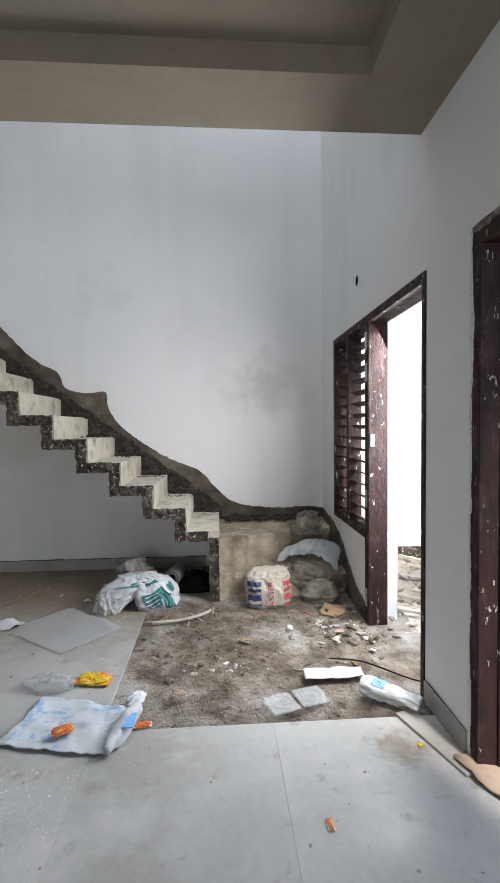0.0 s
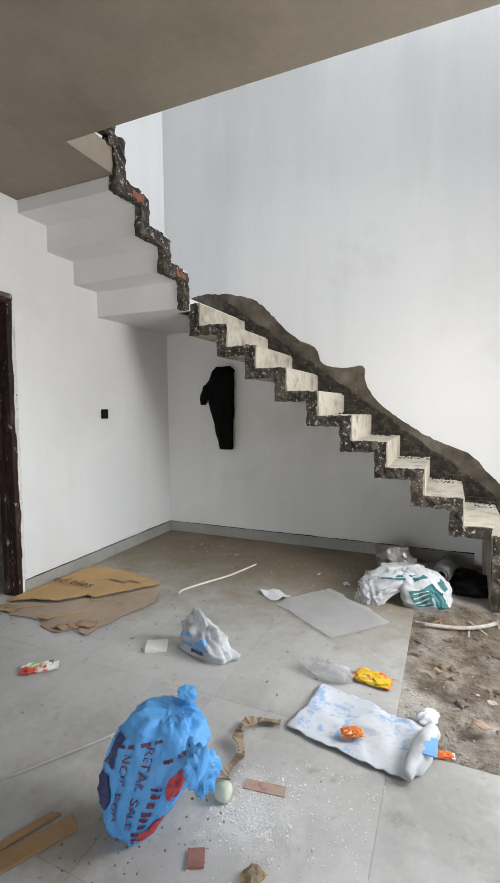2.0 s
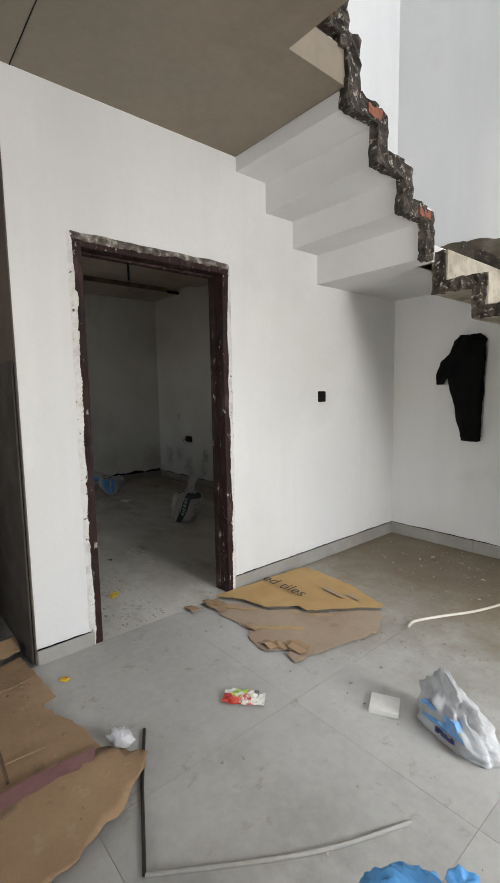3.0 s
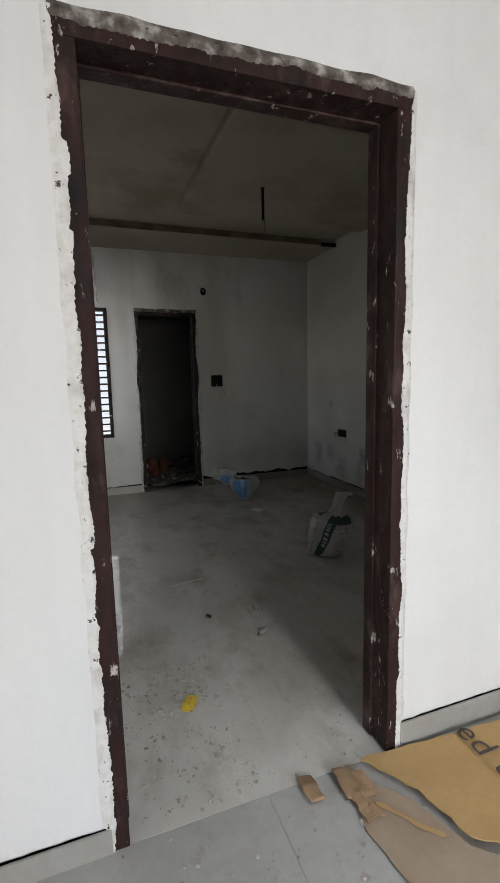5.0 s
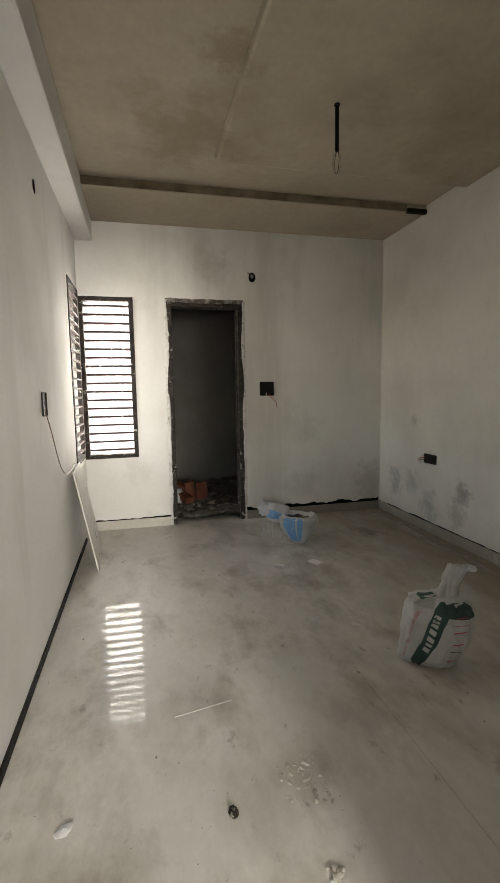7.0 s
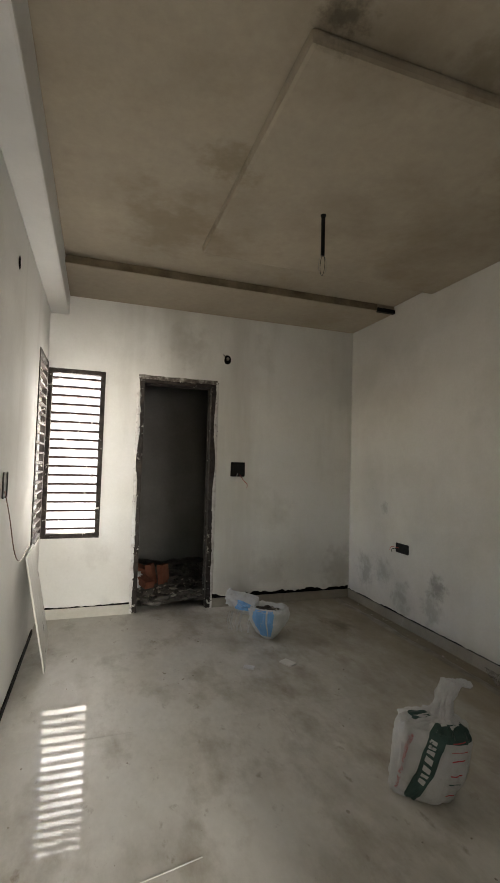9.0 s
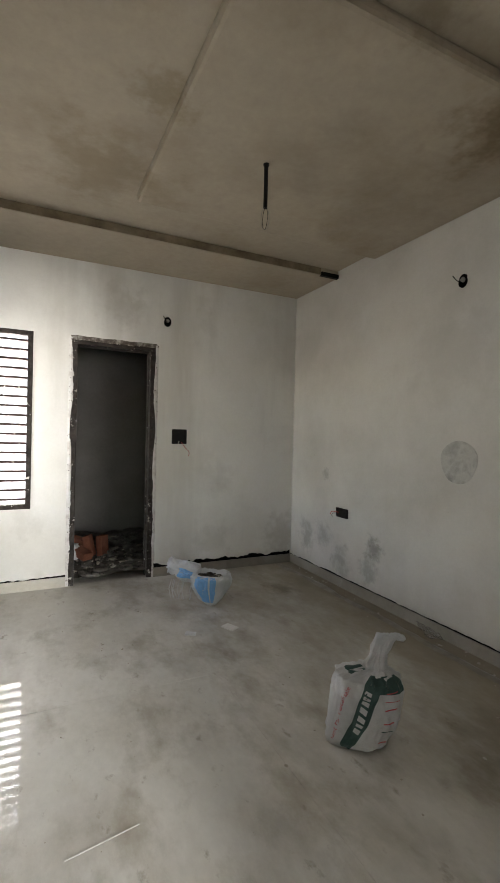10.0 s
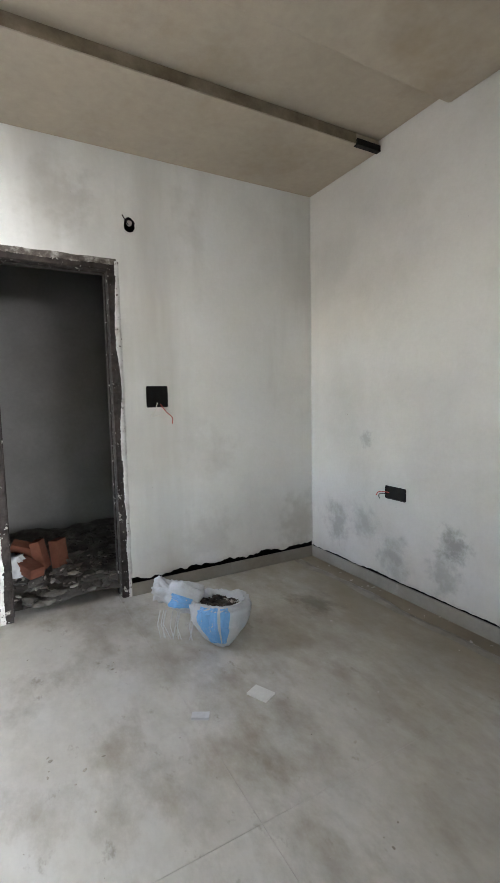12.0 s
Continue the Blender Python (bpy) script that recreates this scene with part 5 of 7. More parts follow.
# Fibre strap, red packet, powder with chips
bm = bmesh.new()
line = curve_points([(-0.885, 2.44, 0.012), (-1.0, 2.40, 0.02), (-1.03, 2.30, 0.03), (-0.97, 2.20, 0.025), (-0.99, 2.10, 0.02), (-0.95, 2.04, 0.012)], 8)
for i, (p, q) in enumerate(zip(line, line[1:])):
    d = (q - p).normalized()
    side = Vector((-d.y, d.x, 0.5 * math.sin(i * 0.55))).normalized() * (0.018 + 0.006 * math.sin(i * 0.8))
    vs = [bm.verts.new(v) for v in (p - side, p + side, q + side, q - side)]
    bm.faces.new(vs)
bmesh.ops.remove_doubles(bm, verts=bm.verts, dist=0.012)
bmesh.ops.solidify(bm, geom=bm.faces[:], thickness=0.004)
thing("fibre_strap", bm, STRAP, "twisted dry brown fibre strap on the floor", "strap")
thing("red_packet", box(bmesh.new(), -0.075, 0.075, -0.022, 0.022, 0, 0.004, 0.0015), surface("faded_red_paper", [(0.27, 0.11, 0.09), (0.40, 0.27, 0.22), (0.33, 0.29, 0.18)], 22, 60), "flattened faded red paper packet", "packet",
      m=pose(-0.84, 2.115, 0.001, 0, 0, 8))
thing("red_chip", box(bmesh.new(), -0.026, 0.026, -0.03, 0.03, 0, 0.007, 0.002), surface("dull_red_tile", [(0.20, 0.075, 0.06), (0.29, 0.15, 0.12)], 14, 60), "small dull red tile chip", "tile piece", m=pose(-0.935, 1.80, 0.001, 0, 0, 25))
bm = bmesh.new()
bmesh.ops.create_uvsphere(bm, u_segments=18, v_segments=12, radius=0.032)
for v in bm.verts:
    v.co += noise.noise_vector(v.co * 30) * 0.005
    v.co.z = max(-0.026, v.co.z)
thing("plaster_lump", bm, surface("greenish_plaster", [(0.42, 0.46, 0.34), (0.58, 0.60, 0.50)], 20, 60), "round greenish lump of plaster", "lump", m=Matrix.Translation((-0.955, 2.02, 0.027)), smooth=True)
chip_field("powder_spill", [(-0.93, -0.76, 1.93, 2.10, 0.0, 1100, 0.0008, 0.006), (-0.98, -0.70, 1.86, 2.20, 0.0, 800, 0.001, 0.007), (-0.80, -0.45, 1.75, 2.30, 0.0, 700, 0.0008, 0.005), (-0.97, -0.5, 1.45, 1.9, 0.0, 500, 0.0008, 0.004)], POWDER, "spilled white powder and plaster crumbs", "powder", 0.4, 3)
for x, y, a, w, l in ((-1.42, 1.62, 62, 0.032, 0.13), (-1.475, 1.655, 66, 0.014, 0.10)):
    bm = box(bmesh.new(), -l, l, -w, w, 0.0, 0.012, 0.003)
    for v in bm.verts:
        if abs(v.co.x) > l * 0.8:
            v.co.x += noise.noise((v.co.x * 9, v.co.y * 40, a)) * 0.05
    thing("wood_offcut", bm, WOOD, "splintered brown wood offcut", "wood", m=pose(x, y, 0.001, 0, 0, a), group="wood offcuts")

# Bent thin conduit lengths on the floor
bm = tube(bmesh.new(), [(-2.305, 1.93, 0.006), (-2.07, 1.80, 0.006), (-1.80, 1.667, 0.008)], 0.006, 8)
thing("steel_strip", bm, DARK_STEEL, "thin dark metal strip lying on the floor", "metal strip")
bm = tube(bmesh.new(), curve_points([(-1.80, 1.67, 0.006), (-1.60, 1.96, 0.007), (-1.49, 2.15, 0.006), (-1.396, 2.364, 0.006)], 6), 0.0065, 8)
thing("plastic_conduit", bm, SKIRT, "thin grey plastic conduit lying on the floor", "conduit")
bm = tube(bmesh.new(), curve_points([(-2.01, 3.40, 0.02), (-2.03, 3.50, 0.008), (-1.96, 3.66, 0.007), (-1.84, 3.90, 0.007), (-1.75, 4.20, 0.007)], 8), 0.0075, 8)
thing("bent_conduit", bm, WIRE_WHITE, "bent length of dirty white conduit", "conduit")
bm = tube(bmesh.new(), curve_points([(-0.38, 3.60, 0.012), (-0.2, 3.62, 0.015), (-0.06, 3.70, 0.012), (0.02, 3.78, 0.012)], 6), 0.012, 8)
thing("broken_stick", bm, STONE_CHIP, "pale broken stick on the dirt", "stick")
bm = tube(bmesh.new(), curve_points([(0.72, 3.03, 0.012), (0.9, 2.98, 0.01), (1.08, 2.80, 0.012), (1.22, 2.70, 0.01)], 8), 0.004, 6)
thing("black_wire", bm, BLACK, "black wire trailing out of the entrance", "wire")

# Cardboard by the bedroom door
tan = sheet("tan_cardboard", [(-3.05, 2.83), (-3.02, 3.20), (-2.985, 3.60), (-2.75, 3.61), (-2.54, 3.60), (-2.22, 3.49), (-2.352, 3.337), (-2.516, 3.115), (-2.593, 3.124), (-2.708, 2.969), (-2.883, 2.931)], CARD_TAN,
            "torn tan cardboard with black lettering by the doorway", "cardboard", 0.012, 0.03, 0.004, 3.0, 1.0, 0.005, base=0.012, smooth=False)
words("ed tiles", 0.13, -3.02, 3.20, 0, 0.027, INK, tan, "black printed words")
for x, y, w in ((-2.55, 3.42, 0.09), (-2.42, 3.46, 0.05)):
    flat_patch("printed_mark", [(x - w, y - 0.02), (x + w, y - 0.035), (x + w, y - 0.01), (x - w, y + 0.01)], CARD_GREY, tan, 0.022, "faded printed mark", 0.003)
grey = sheet("torn_cardboard", [(-3.06, 2.78), (-2.88, 2.90), (-2.70, 2.95), (-2.58, 3.10), (-2.50, 3.10), (-2.34, 3.33), (-2.22, 3.46), (-2.10, 3.25), (-2.14, 3.06), (-2.18, 2.88), (-2.208, 2.692), (-2.263, 2.704), (-2.30, 2.77), (-2.35, 2.70),
             (-2.377, 2.663), (-2.442, 2.653), (-2.552, 2.69), (-2.60, 2.74), (-2.727, 2.731), (-2.80, 2.72), (-2.926, 2.738)], CARD_GREY,
             "scuffed torn cardboard layer beside the doorway", "cardboard", 0.010, 0.03, 0.003, 8.0, 1.2, 0.011, smooth=False)
for x0, y0, x1, y1, w in ((-2.90, 2.79, -2.35, 3.22, 0.006), (-2.62, 2.74, -2.40, 2.96, 0.010)):
    d = Vector((x1 - x0, y1 - y0)).normalized() * w
    flat_patch("torn_ply", [(x0 + d.y, y0 - d.x), (x1 + d.y, y1 - d.x), (x1 - d.y, y1 + d.x), (x0 - d.y, y0 + d.x)], CARD_TAN, grey, 0.012, "pale torn paper ply", 0.006, 5)
for x, y in ((-2.36, 2.75), (-2.33, 2.80), (-2.29, 2.82), (-2.60, 2.76), (-2.90, 2.76), (-2.97, 2.79)):
    sheet_bm = crumpled(bmesh.new(), jagged([(x - 0.05, y - 0.025), (x + 0.05, y - 0.03), (x + 0.04, y + 0.03), (x - 0.045, y + 0.02)], 0.02, 0.008, int(abs(x) * 100)), 0.022, 0.014, 0.003, x * 3, 3.5)
    for v in sheet_bm.verts:
        v.co -= Vector((grey.location.x, grey.location.y, 0))
    part("curled_tear", sheet_bm, CARD_BROWN, grey, "curled dark tear in the cardboard")
for k, (x, y, a) in enumerate(((-2.99, 2.74, 60), (-3.02, 2.63, 20), (-2.42, 2.70, 30), (-2.28, 2.78, 110))):
    sheet("cardboard_shred", [(x - 0.06, y - 0.02), (x + 0.05, y - 0.025), (x + 0.06, y + 0.02), (x - 0.05, y + 0.025)], CARD_BROWN, "crumpled shred of brown cardboard", "cardboard", 0.025, 0.015, 0.003, a, 3.5, 0.008, group="cardboard shreds")

# Brown carton sheets by the passage
carton = sheet("carton_sheet", [(-3.126, 1.445), (-3.068, 1.406), (-3.004, 1.193), (-2.95, 0.85), (-2.50, 0.80), (-2.22, 1.0), (-2.25, 1.36), (-2.266, 1.774), (-2.36, 1.755), (-2.472, 1.742), (-2.60, 1.70), (-2.718, 1.664), (-2.744, 1.73), (-2.96, 1.71), (-3.178, 1.69)], CARD_BROWN,
               "flattened brown carton with creases and black lettering", "cardboard", 0.016, 0.03, 0.004, 5.0, 1.0, 0.006, smooth=False)
for pts, w in ((((-3.10, 1.44), (-2.95, 1.43), (-2.75, 1.45)), 0.012), (((-2.50, 1.05), (-2.48, 1.35), (-2.46, 1.60)), 0.004), (((-2.95, 1.47), (-2.93, 1.58), (-2.95, 1.70)), 0.005), (((-2.80, 1.0), (-2.82, 1.2), (-2.80, 1.40)), 0.004)):
    bm = tube(bmesh.new(), curve_points([(x - carton.location.x, y - carton.location.y, 0.0165) for x, y in pts], 5), w * 0.7, 6)
    part("fold_ridge", bm, CARD_BROWN, carton, "raised fold of the carton")
words("hed", 0.15, -2.66, 1.13, 97, 0.034, INK, carton, "black printed word")
bm = tube(bmesh.new(), curve_points([(-3.05 - carton.location.x, 1.43 - carton.location.y, 0.03), (-2.7 - carton.location.x, 1.46 - carton.location.y, 0.034), (-2.36 - carton.location.x, 1.45 - carton.location.y, 0.03)], 8), 0.006, 6)
part("crease", bm, surface("carton_crease", [(0.10, 0.06, 0.035), (0.14, 0.085, 0.05)], 5, 60), carton, "dark pressed crease")
carton2 = sheet("carton_sheet", [(-2.33, 0.9), (-2.31, 1.36), (-2.29, 1.74), (-2.156, 1.872), (-2.02, 1.72), (-1.93, 1.53), (-1.90, 1.2), (-2.0, 0.9)], CARD_BROWN, "second flattened brown carton with a stained edge", "cardboard", 0.018, 0.05, 0.004, 9.0, 1.4, 0.01, base=0.026)
flat_patch("stain", [(-2.32, 1.30), (-2.30, 1.72), (-2.24, 1.70), (-2.25, 1.30)], surface("purple_stain", [(0.19, 0.08, 0.09), (0.25, 0.13, 0.12)], 8, 50), carton2, 0.022, "dried purple stain", 0.012)
flap = crumpled(bmesh.new(), jagged([(-3.27, 1.69), (-3.20, 1.44), (-3.10, 1.19), (-2.99, 1.19), (-3.05, 1.40), (-3.11, 1.445), (-3.17, 1.69)], 0.03, 0.006, 4), 0.012, 0.03, 0.004, 2.0, 1.2, 0.03)
for v in flap.verts:
    v.co.z += 0.35 * max(0.0, -3.05 - 0.36 * (v.co.y - 1.40) - v.co.x)
thing("carton_flap", flap, CARD_BROWN, "raised brown carton flap", "cardboard")
lump = Sack([(0, 0.04, 0.03, 0, 0, 2), (0.02, 0.05, 0.035, 0, 0, 2), (0.045, 0.03, 0.02, 0, 0, 2), (0.05, 0.01, 0.01, 0, 0, 2)], 0.012, 4.4, 32, 10)
for x, y, a in ((-2.305, 1.835, 20), (-0.33, 2.70, 40)):
    thing("tissue_scrap", lump.build(), PAPER, "crumpled white tissue scrap", "tissue", "tissue scraps", m=pose(x, y, 0, 0, 0, a), smooth=True)

# Heap under the stairs
heap = holder("printed_sack", "half-empty white sack with teal print under the stairs", "sack", pose(-0.44, 3.93, -0.005, 0, 0, 8))
full = Sack([(0, 0.13, 0.10, 0.05, 0, 3.2), (0.04, 0.155, 0.12, 0.05, 0, 3.4), (0.13, 0.155, 0.115, 0.04, 0.01, 3.2), (0.20, 0.13, 0.09, 0.0, 0.03, 2.6), (0.235, 0.06, 0.05, -0.03, 0.04, 2.2), (0.24, 0.02, 0.02, -0.03, 0.04, 2)], 0.014, 4.2, 96, 54, 0.5)
body = part("bag", full.build(), POLY, heap, smooth=True)
for ang, s, w, h in ((-1.75, 0.30, 0.05, 0.045), (-1.30, 0.42, 0.035, 0.03), (-1.05, 0.25, 0.03, 0.05), (-1.5, 0.62, 0.06, 0.012), (-0.7, 0.5, 0.03, 0.02)):
    part("printed_bar", full.patch(-w, w, -h, h, ang, s, 0.15, 0.36, 0.35, 0.005), TEAL_INK, body, "teal printed block")
for k in range(4):
    part("printed_bar", full.patch(-0.045, 0.045, -0.003, 0.003, -1.75, 0.22 + 0.055 * k, 0.15, 0.36, 0.35, 0.007, ny=2), POLY, body, "pale line in the print")
slack = Sack([(0, 0.06, 0.05, -0.30, -0.06, 2.2), (0.05, 0.085, 0.06, -0.28, -0.05, 2.4), (0.12, 0.14, 0.07, -0.22, -0.01, 2.4), (0.18, 0.18, 0.085, -0.13, 0.03, 2.4), (0.225, 0.14, 0.07, -0.08, 0.05, 2.3), (0.245, 0.05, 0.03, -0.06, 0.05, 2)], 0.018, 8.2, 96, 48, 0.6)
side_bag = part("slack_end", slack.build(), POLY, heap, "slack frayed end of the sack", True)
for ang, s, w, h in ((-1.5, 0.62, 0.09, 0.010), (-1.3, 0.70, 0.07, 0.008)):
    part("printed_bar", slack.patch(-w, w, -h, h, ang, s, 0.16, 0.36, 0.1, 0.005), TEAL_INK, side_bag, "teal printed stripe")
bm = bmesh.new()
rnd = random.Random(8)
for k in range(60):
    p = slack.at(rnd.uniform(2.6, 5.0), rnd.uniform(0.05, 0.6), 0.0)
    tube(bm, [p, p + Vector((-0.025, rnd.uniform(-0.02, 0.01), rnd.uniform(-0.01, 0.015))), p + Vector((-0.035, rnd.uniform(-0.03, 0.02), rnd.uniform(-0.05, 0.0)))], 0.0016, 4)
part("fraying", bm, POLY, heap, "frayed white threads")["kind"] = "stuff"
clear = Sack([(0, 0.12, 0.08, 0, 0, 2), (0.10, 0.13, 0.09, 0, 0, 2), (0.2, 0.12, 0.07, -0.02, 0, 2), (0.29, 0.06, 0.03, -0.06, 0, 2)], 0.035, 7.7, 48, 22)
thing("clear_bag", clear.build(), surface("smoky_film", [(0.16, 0.15, 0.14), (0.26, 0.25, 0.24)], 8, 60, (0.15, 0.35), 0.2, 0.003), "smoky grey plastic bag behind the printed sack", "plastic bag", m=pose(-0.60, 4.22, 0, 0, 0, 15), smooth=True)
bm = bmesh.new()
for r0, r1 in ((0.065, 0.05), (0.045, 0.028)):
    rings = []
    for y, r in ((-0.12, r0), (0.12, r0), (0.12, r1), (-0.12, r1)):
        rings.append([bm.verts.new((r * math.cos(a), y, r * math.sin(a))) for a in (2 * math.pi * k / 28 for k in range(28))])
    for i in range(4):
        A, B = rings[i], rings[(i + 1) % 4]
        for k in range(28):
            bm.faces.new((A[k], A[(k + 1) % 28], B[(k + 1) % 28], B[k]))
thing("film_roll", bm, surface("grey_roll", [(0.12, 0.12, 0.12), (0.2, 0.2, 0.2)], 6, 60, (0.3, 0.5)), "roll of grey plastic sheeting under the stairs", "roll", m=pose(-0.28, 4.27, 0.135, 0, 0, -12), smooth=True)
dark = Sack([(0, 0.2, 0.14, 0, 0, 2.4), (0.05, 0.22, 0.16, 0, 0, 2.4), (0.1, 0.18, 0.12, 0, 0, 2.2), (0.14, 0.05, 0.04, 0, 0, 2)], 0.03, 9.3, 48, 18)
thing("black_bag", dark.build(), BLACK, "crumpled black plastic bag in the dark under the stairs", "plastic bag", m=Matrix.Translation((-0.16, 4.32, -0.01)), smooth=True)

# Plaster sack and cloths on the bottom steps
plaster = Sack([(0, 0.13, 0.08, 0, 0, 3.0), (0.03, 0.155, 0.10, 0, 0, 3.2), (0.14, 0.165, 0.11, 0, 0.02, 3.2), (0.225, 0.155, 0.10, 0, 0.035, 3.0), (0.262, 0.125, 0.07, 0.02, 0.05, 2.6), (0.268, 0.03, 0.02, 0.02, 0.05, 2)], 0.013, 5.1, 110, 60, 0.5)
SACK_CREAM = surface("cream_woven_poly", [(0.36, 0.31, 0.25), (0.52, 0.47, 0.40)], 5, 260, (0.45, 0.7), 0.3, 0.002, spots=((0.24, 0.19, 0.14), 6, 0.54, 0.72))
ps = holder("plaster_sack", "crumpled cream plaster sack with red lettering by the stairs", "sack", pose(0.455, 3.90, -0.005, 0, 0, 3))
body = part("bag", plaster.build(), SACK_CREAM, ps, smooth=True)
part("lettering", plaster.wrap(lettering("PLASTER", 0.050), -1.38, 0.06, 0.15, 0.40, math.pi / 2 + 0.06, 0.005), RED_INK, body, "red printed letters")
for ang, w in ((-2.15, 0.030), (-2.5, 0.026), (-0.85, 0.022), (-0.60, 0.018)):
    for s in (0.2, 0.3, 0.4, 0.5):
        part("printed_bar", plaster.patch(-w, w, -0.012, 0.012, ang, s, 0.16, 0.38, 0.1, 0.004, nx=4, ny=3), NAVY_INK if ang < -1 else RED_INK, body, "unreadable printed line")
cloth1 = Sack([(0, 0.27, 0.15, 0, 0, 2.2), (0.10, 0.29, 0.17, 0, 0, 2.2), (0.21, 0.24, 0.14, 0, 0.02, 2.2), (0.29, 0.14, 0.08, 0.03, 0.04, 2), (0.31, 0.04, 0.03, 0.05, 0.04, 2)], 0.030, 1.3, 110, 60)
thing("dirty_bundle", cloth1.build(), CLOTH, "dirty sacking bundle on the bottom step", "cloth", m=pose(0.83, 4.16, 0.05, 0, 0, -10), smooth=True)


def draped(outline, height, cell, thick, seed):
    """A cloth sheet that hangs over height(x, y), with sharp folds."""
    bm = crumpled(bmesh.new(), outline, 0.0, cell, 0.0001, seed, 1.0)
    for v in bm.verts:
        x, y = v.co.x, v.co.y
        f = 0.25 - abs(noise.noise((x * 7 + y * 3, y * 4 - x * 2, seed))) + 0.5 * (0.2 - abs(noise.noise((x * 15 - y * 9, y * 13, seed + 4))))
        v.co.z += height(x, y) + 0.075 * f
    bmesh.ops.recalc_face_normals(bm, faces=bm.faces[:])
    for v in bm.verts:
        v.co.z += thick * 0.5
    return bm


def bundle_top(x, y):
    d = math.hypot((x - 0.85) / 0.36, (y - 4.17) / 0.26)
    return 0.40 - 0.14 * d * d - 0.10 * max(0.0, d - 0.8)


bm = draped(jagged([(0.54, 4.05), (0.62, 4.20), (0.78, 4.36), (0.98, 4.42), (1.075, 4.30), (1.07, 4.08), (1.0, 3.93), (0.90, 3.96), (0.82, 3.99), (0.70, 4.02)], 0.03, 0.008, 8), bundle_top, 0.018, 0.006, 3.7)
thing("dusty_cloth", bm, DENIM, "dusty grey-blue garment draped over the bundle", "cloth", smooth=True)
cloth2 = Sack([(0, 0.12, 0.10, 0, 0, 2.2), (0.06, 0.13, 0.10, 0, 0, 2.2), (0.12, 0.10, 0.07, 0.01, 0, 2), (0.17, 0.06, 0.04, 0.03, 0, 2), (0.18, 0.02, 0.02, 0.03, 0, 2)], 0.022, 3.9, 90, 44)
thing("cloth_roll", cloth2.build(), CLOTH, "rumpled tan cloth bundle on the stair platform", "cloth", m=pose(0.84, 4.40, 0.425, 0, 0, 20), smooth=True)
cloth3 = Sack([(0, 0.13, 0.09, 0, 0, 2.2), (0.06, 0.14, 0.10, 0, 0, 2.2), (0.13, 0.10, 0.07, 0, 0, 2.2), (0.17, 0.03, 0.03, 0, 0, 2)], 0.018, 6.4, 48, 22)
thing("torn_sack", cloth3.build(), CLOTH, "dirty torn sacking beside the plaster sack", "sack", m=pose(0.86, 3.92, 0.0, 0, 0, 10), smooth=True)
sheet("brown_paper", [(0.80, 3.64), (0.95, 3.60), (1.02, 3.75), (0.86, 3.80)], CARD_BROWN, "torn brown paper on the dirt", "paper", 0.03, 0.03, 0.003, 4.0, 3.0, 0.012, base=0.01)

# Black garment hanging on the wall
garment = Sack([(0, 0.055, 0.03, 0.05, 0, 2.2), (0.05, 0.075, 0.045, 0.045, 0, 2.2), (0.25, 0.10, 0.055, 0.02, 0, 2.2), (0.50, 0.125, 0.06, 0.0, 0, 2.2), (0.68, 0.13, 0.06, 0.0, 0, 2.2), (0.78, 0.11, 0.05, 0.015, 0, 2), (0.83, 0.05, 0.03, 0.02, 0, 2)], 0.014, 2.7, 48, 40)
hang = holder("hanging_garment", "black cloth garment hanging flat on the wall", "clothing", Matrix.Translation((-2.375, YB - 0.065, 0.915)))
part("cloth", garment.build(), BLACK_CLOTH, hang, smooth=True)
flap = Sack([(0, 0.03, 0.012, -0.05, 0, 2), (0.10, 0.05, 0.02, -0.02, 0, 2), (0.20, 0.06, 0.025, 0.03, 0, 2), (0.26, 0.03, 0.02, 0.08, 0, 2)], 0.01, 4.7, 32, 16)
bm = flap.build()
bmesh.ops.translate(bm, vec=(-0.16, -0.01, 0.45), verts=bm.verts)
part("sleeve", bm, BLACK_CLOTH, hang, "short loose sleeve", True)
part("nail", tube(bmesh.new(), [(0.02, 0.066, 0.81), (0.02, -0.03, 0.825)], 0.004, 6), STEEL, hang, "nail")


# ---- wall boxes, holes and wires ----
def wall_box(name, axis, a, s, u, z, w, h, label, wires=(), seed=1):
    """An open flush switch box with its rim, inner back and loose wires."""
    root = holder(name, label, "switch box")

    def at(d, p, q):
        return Vector((a + s * d, u + p, z + q)) if axis == "x" else Vector((u + p, a + s * d, z + q))

    def slab(d0, d1, p0, p1, q0, q1):
        A, B = at(d0, p0, q0), at(d1, p1, q1)
        return box(bmesh.new(), min(A.x, B.x), max(A.x, B.x), min(A.y, B.y), max(A.y, B.y), min(A.z, B.z), max(A.z, B.z), 0.0015)

    part("box_back", slab(0.001, 0.003, -w / 2, w / 2, -h / 2, h / 2), BLACK, root)
    for p0, p1, q0, q1 in ((-w / 2 - 0.004, -w / 2, -h / 2, h / 2), (w / 2, w / 2 + 0.004, -h / 2, h / 2), (-w / 2, w / 2, h / 2, h / 2 + 0.004), (-w / 2, w / 2, -h / 2 - 0.004, -h / 2)):
        part("rim", slab(0.0, 0.008, p0, p1, q0, q1), BLACK, root)
    for pts, m in wires:
        part("wire", tube(bmesh.new(), curve_points([at(*p) for p in pts], 6), 0.0028, 6), m, root, "loose wire")
    return root


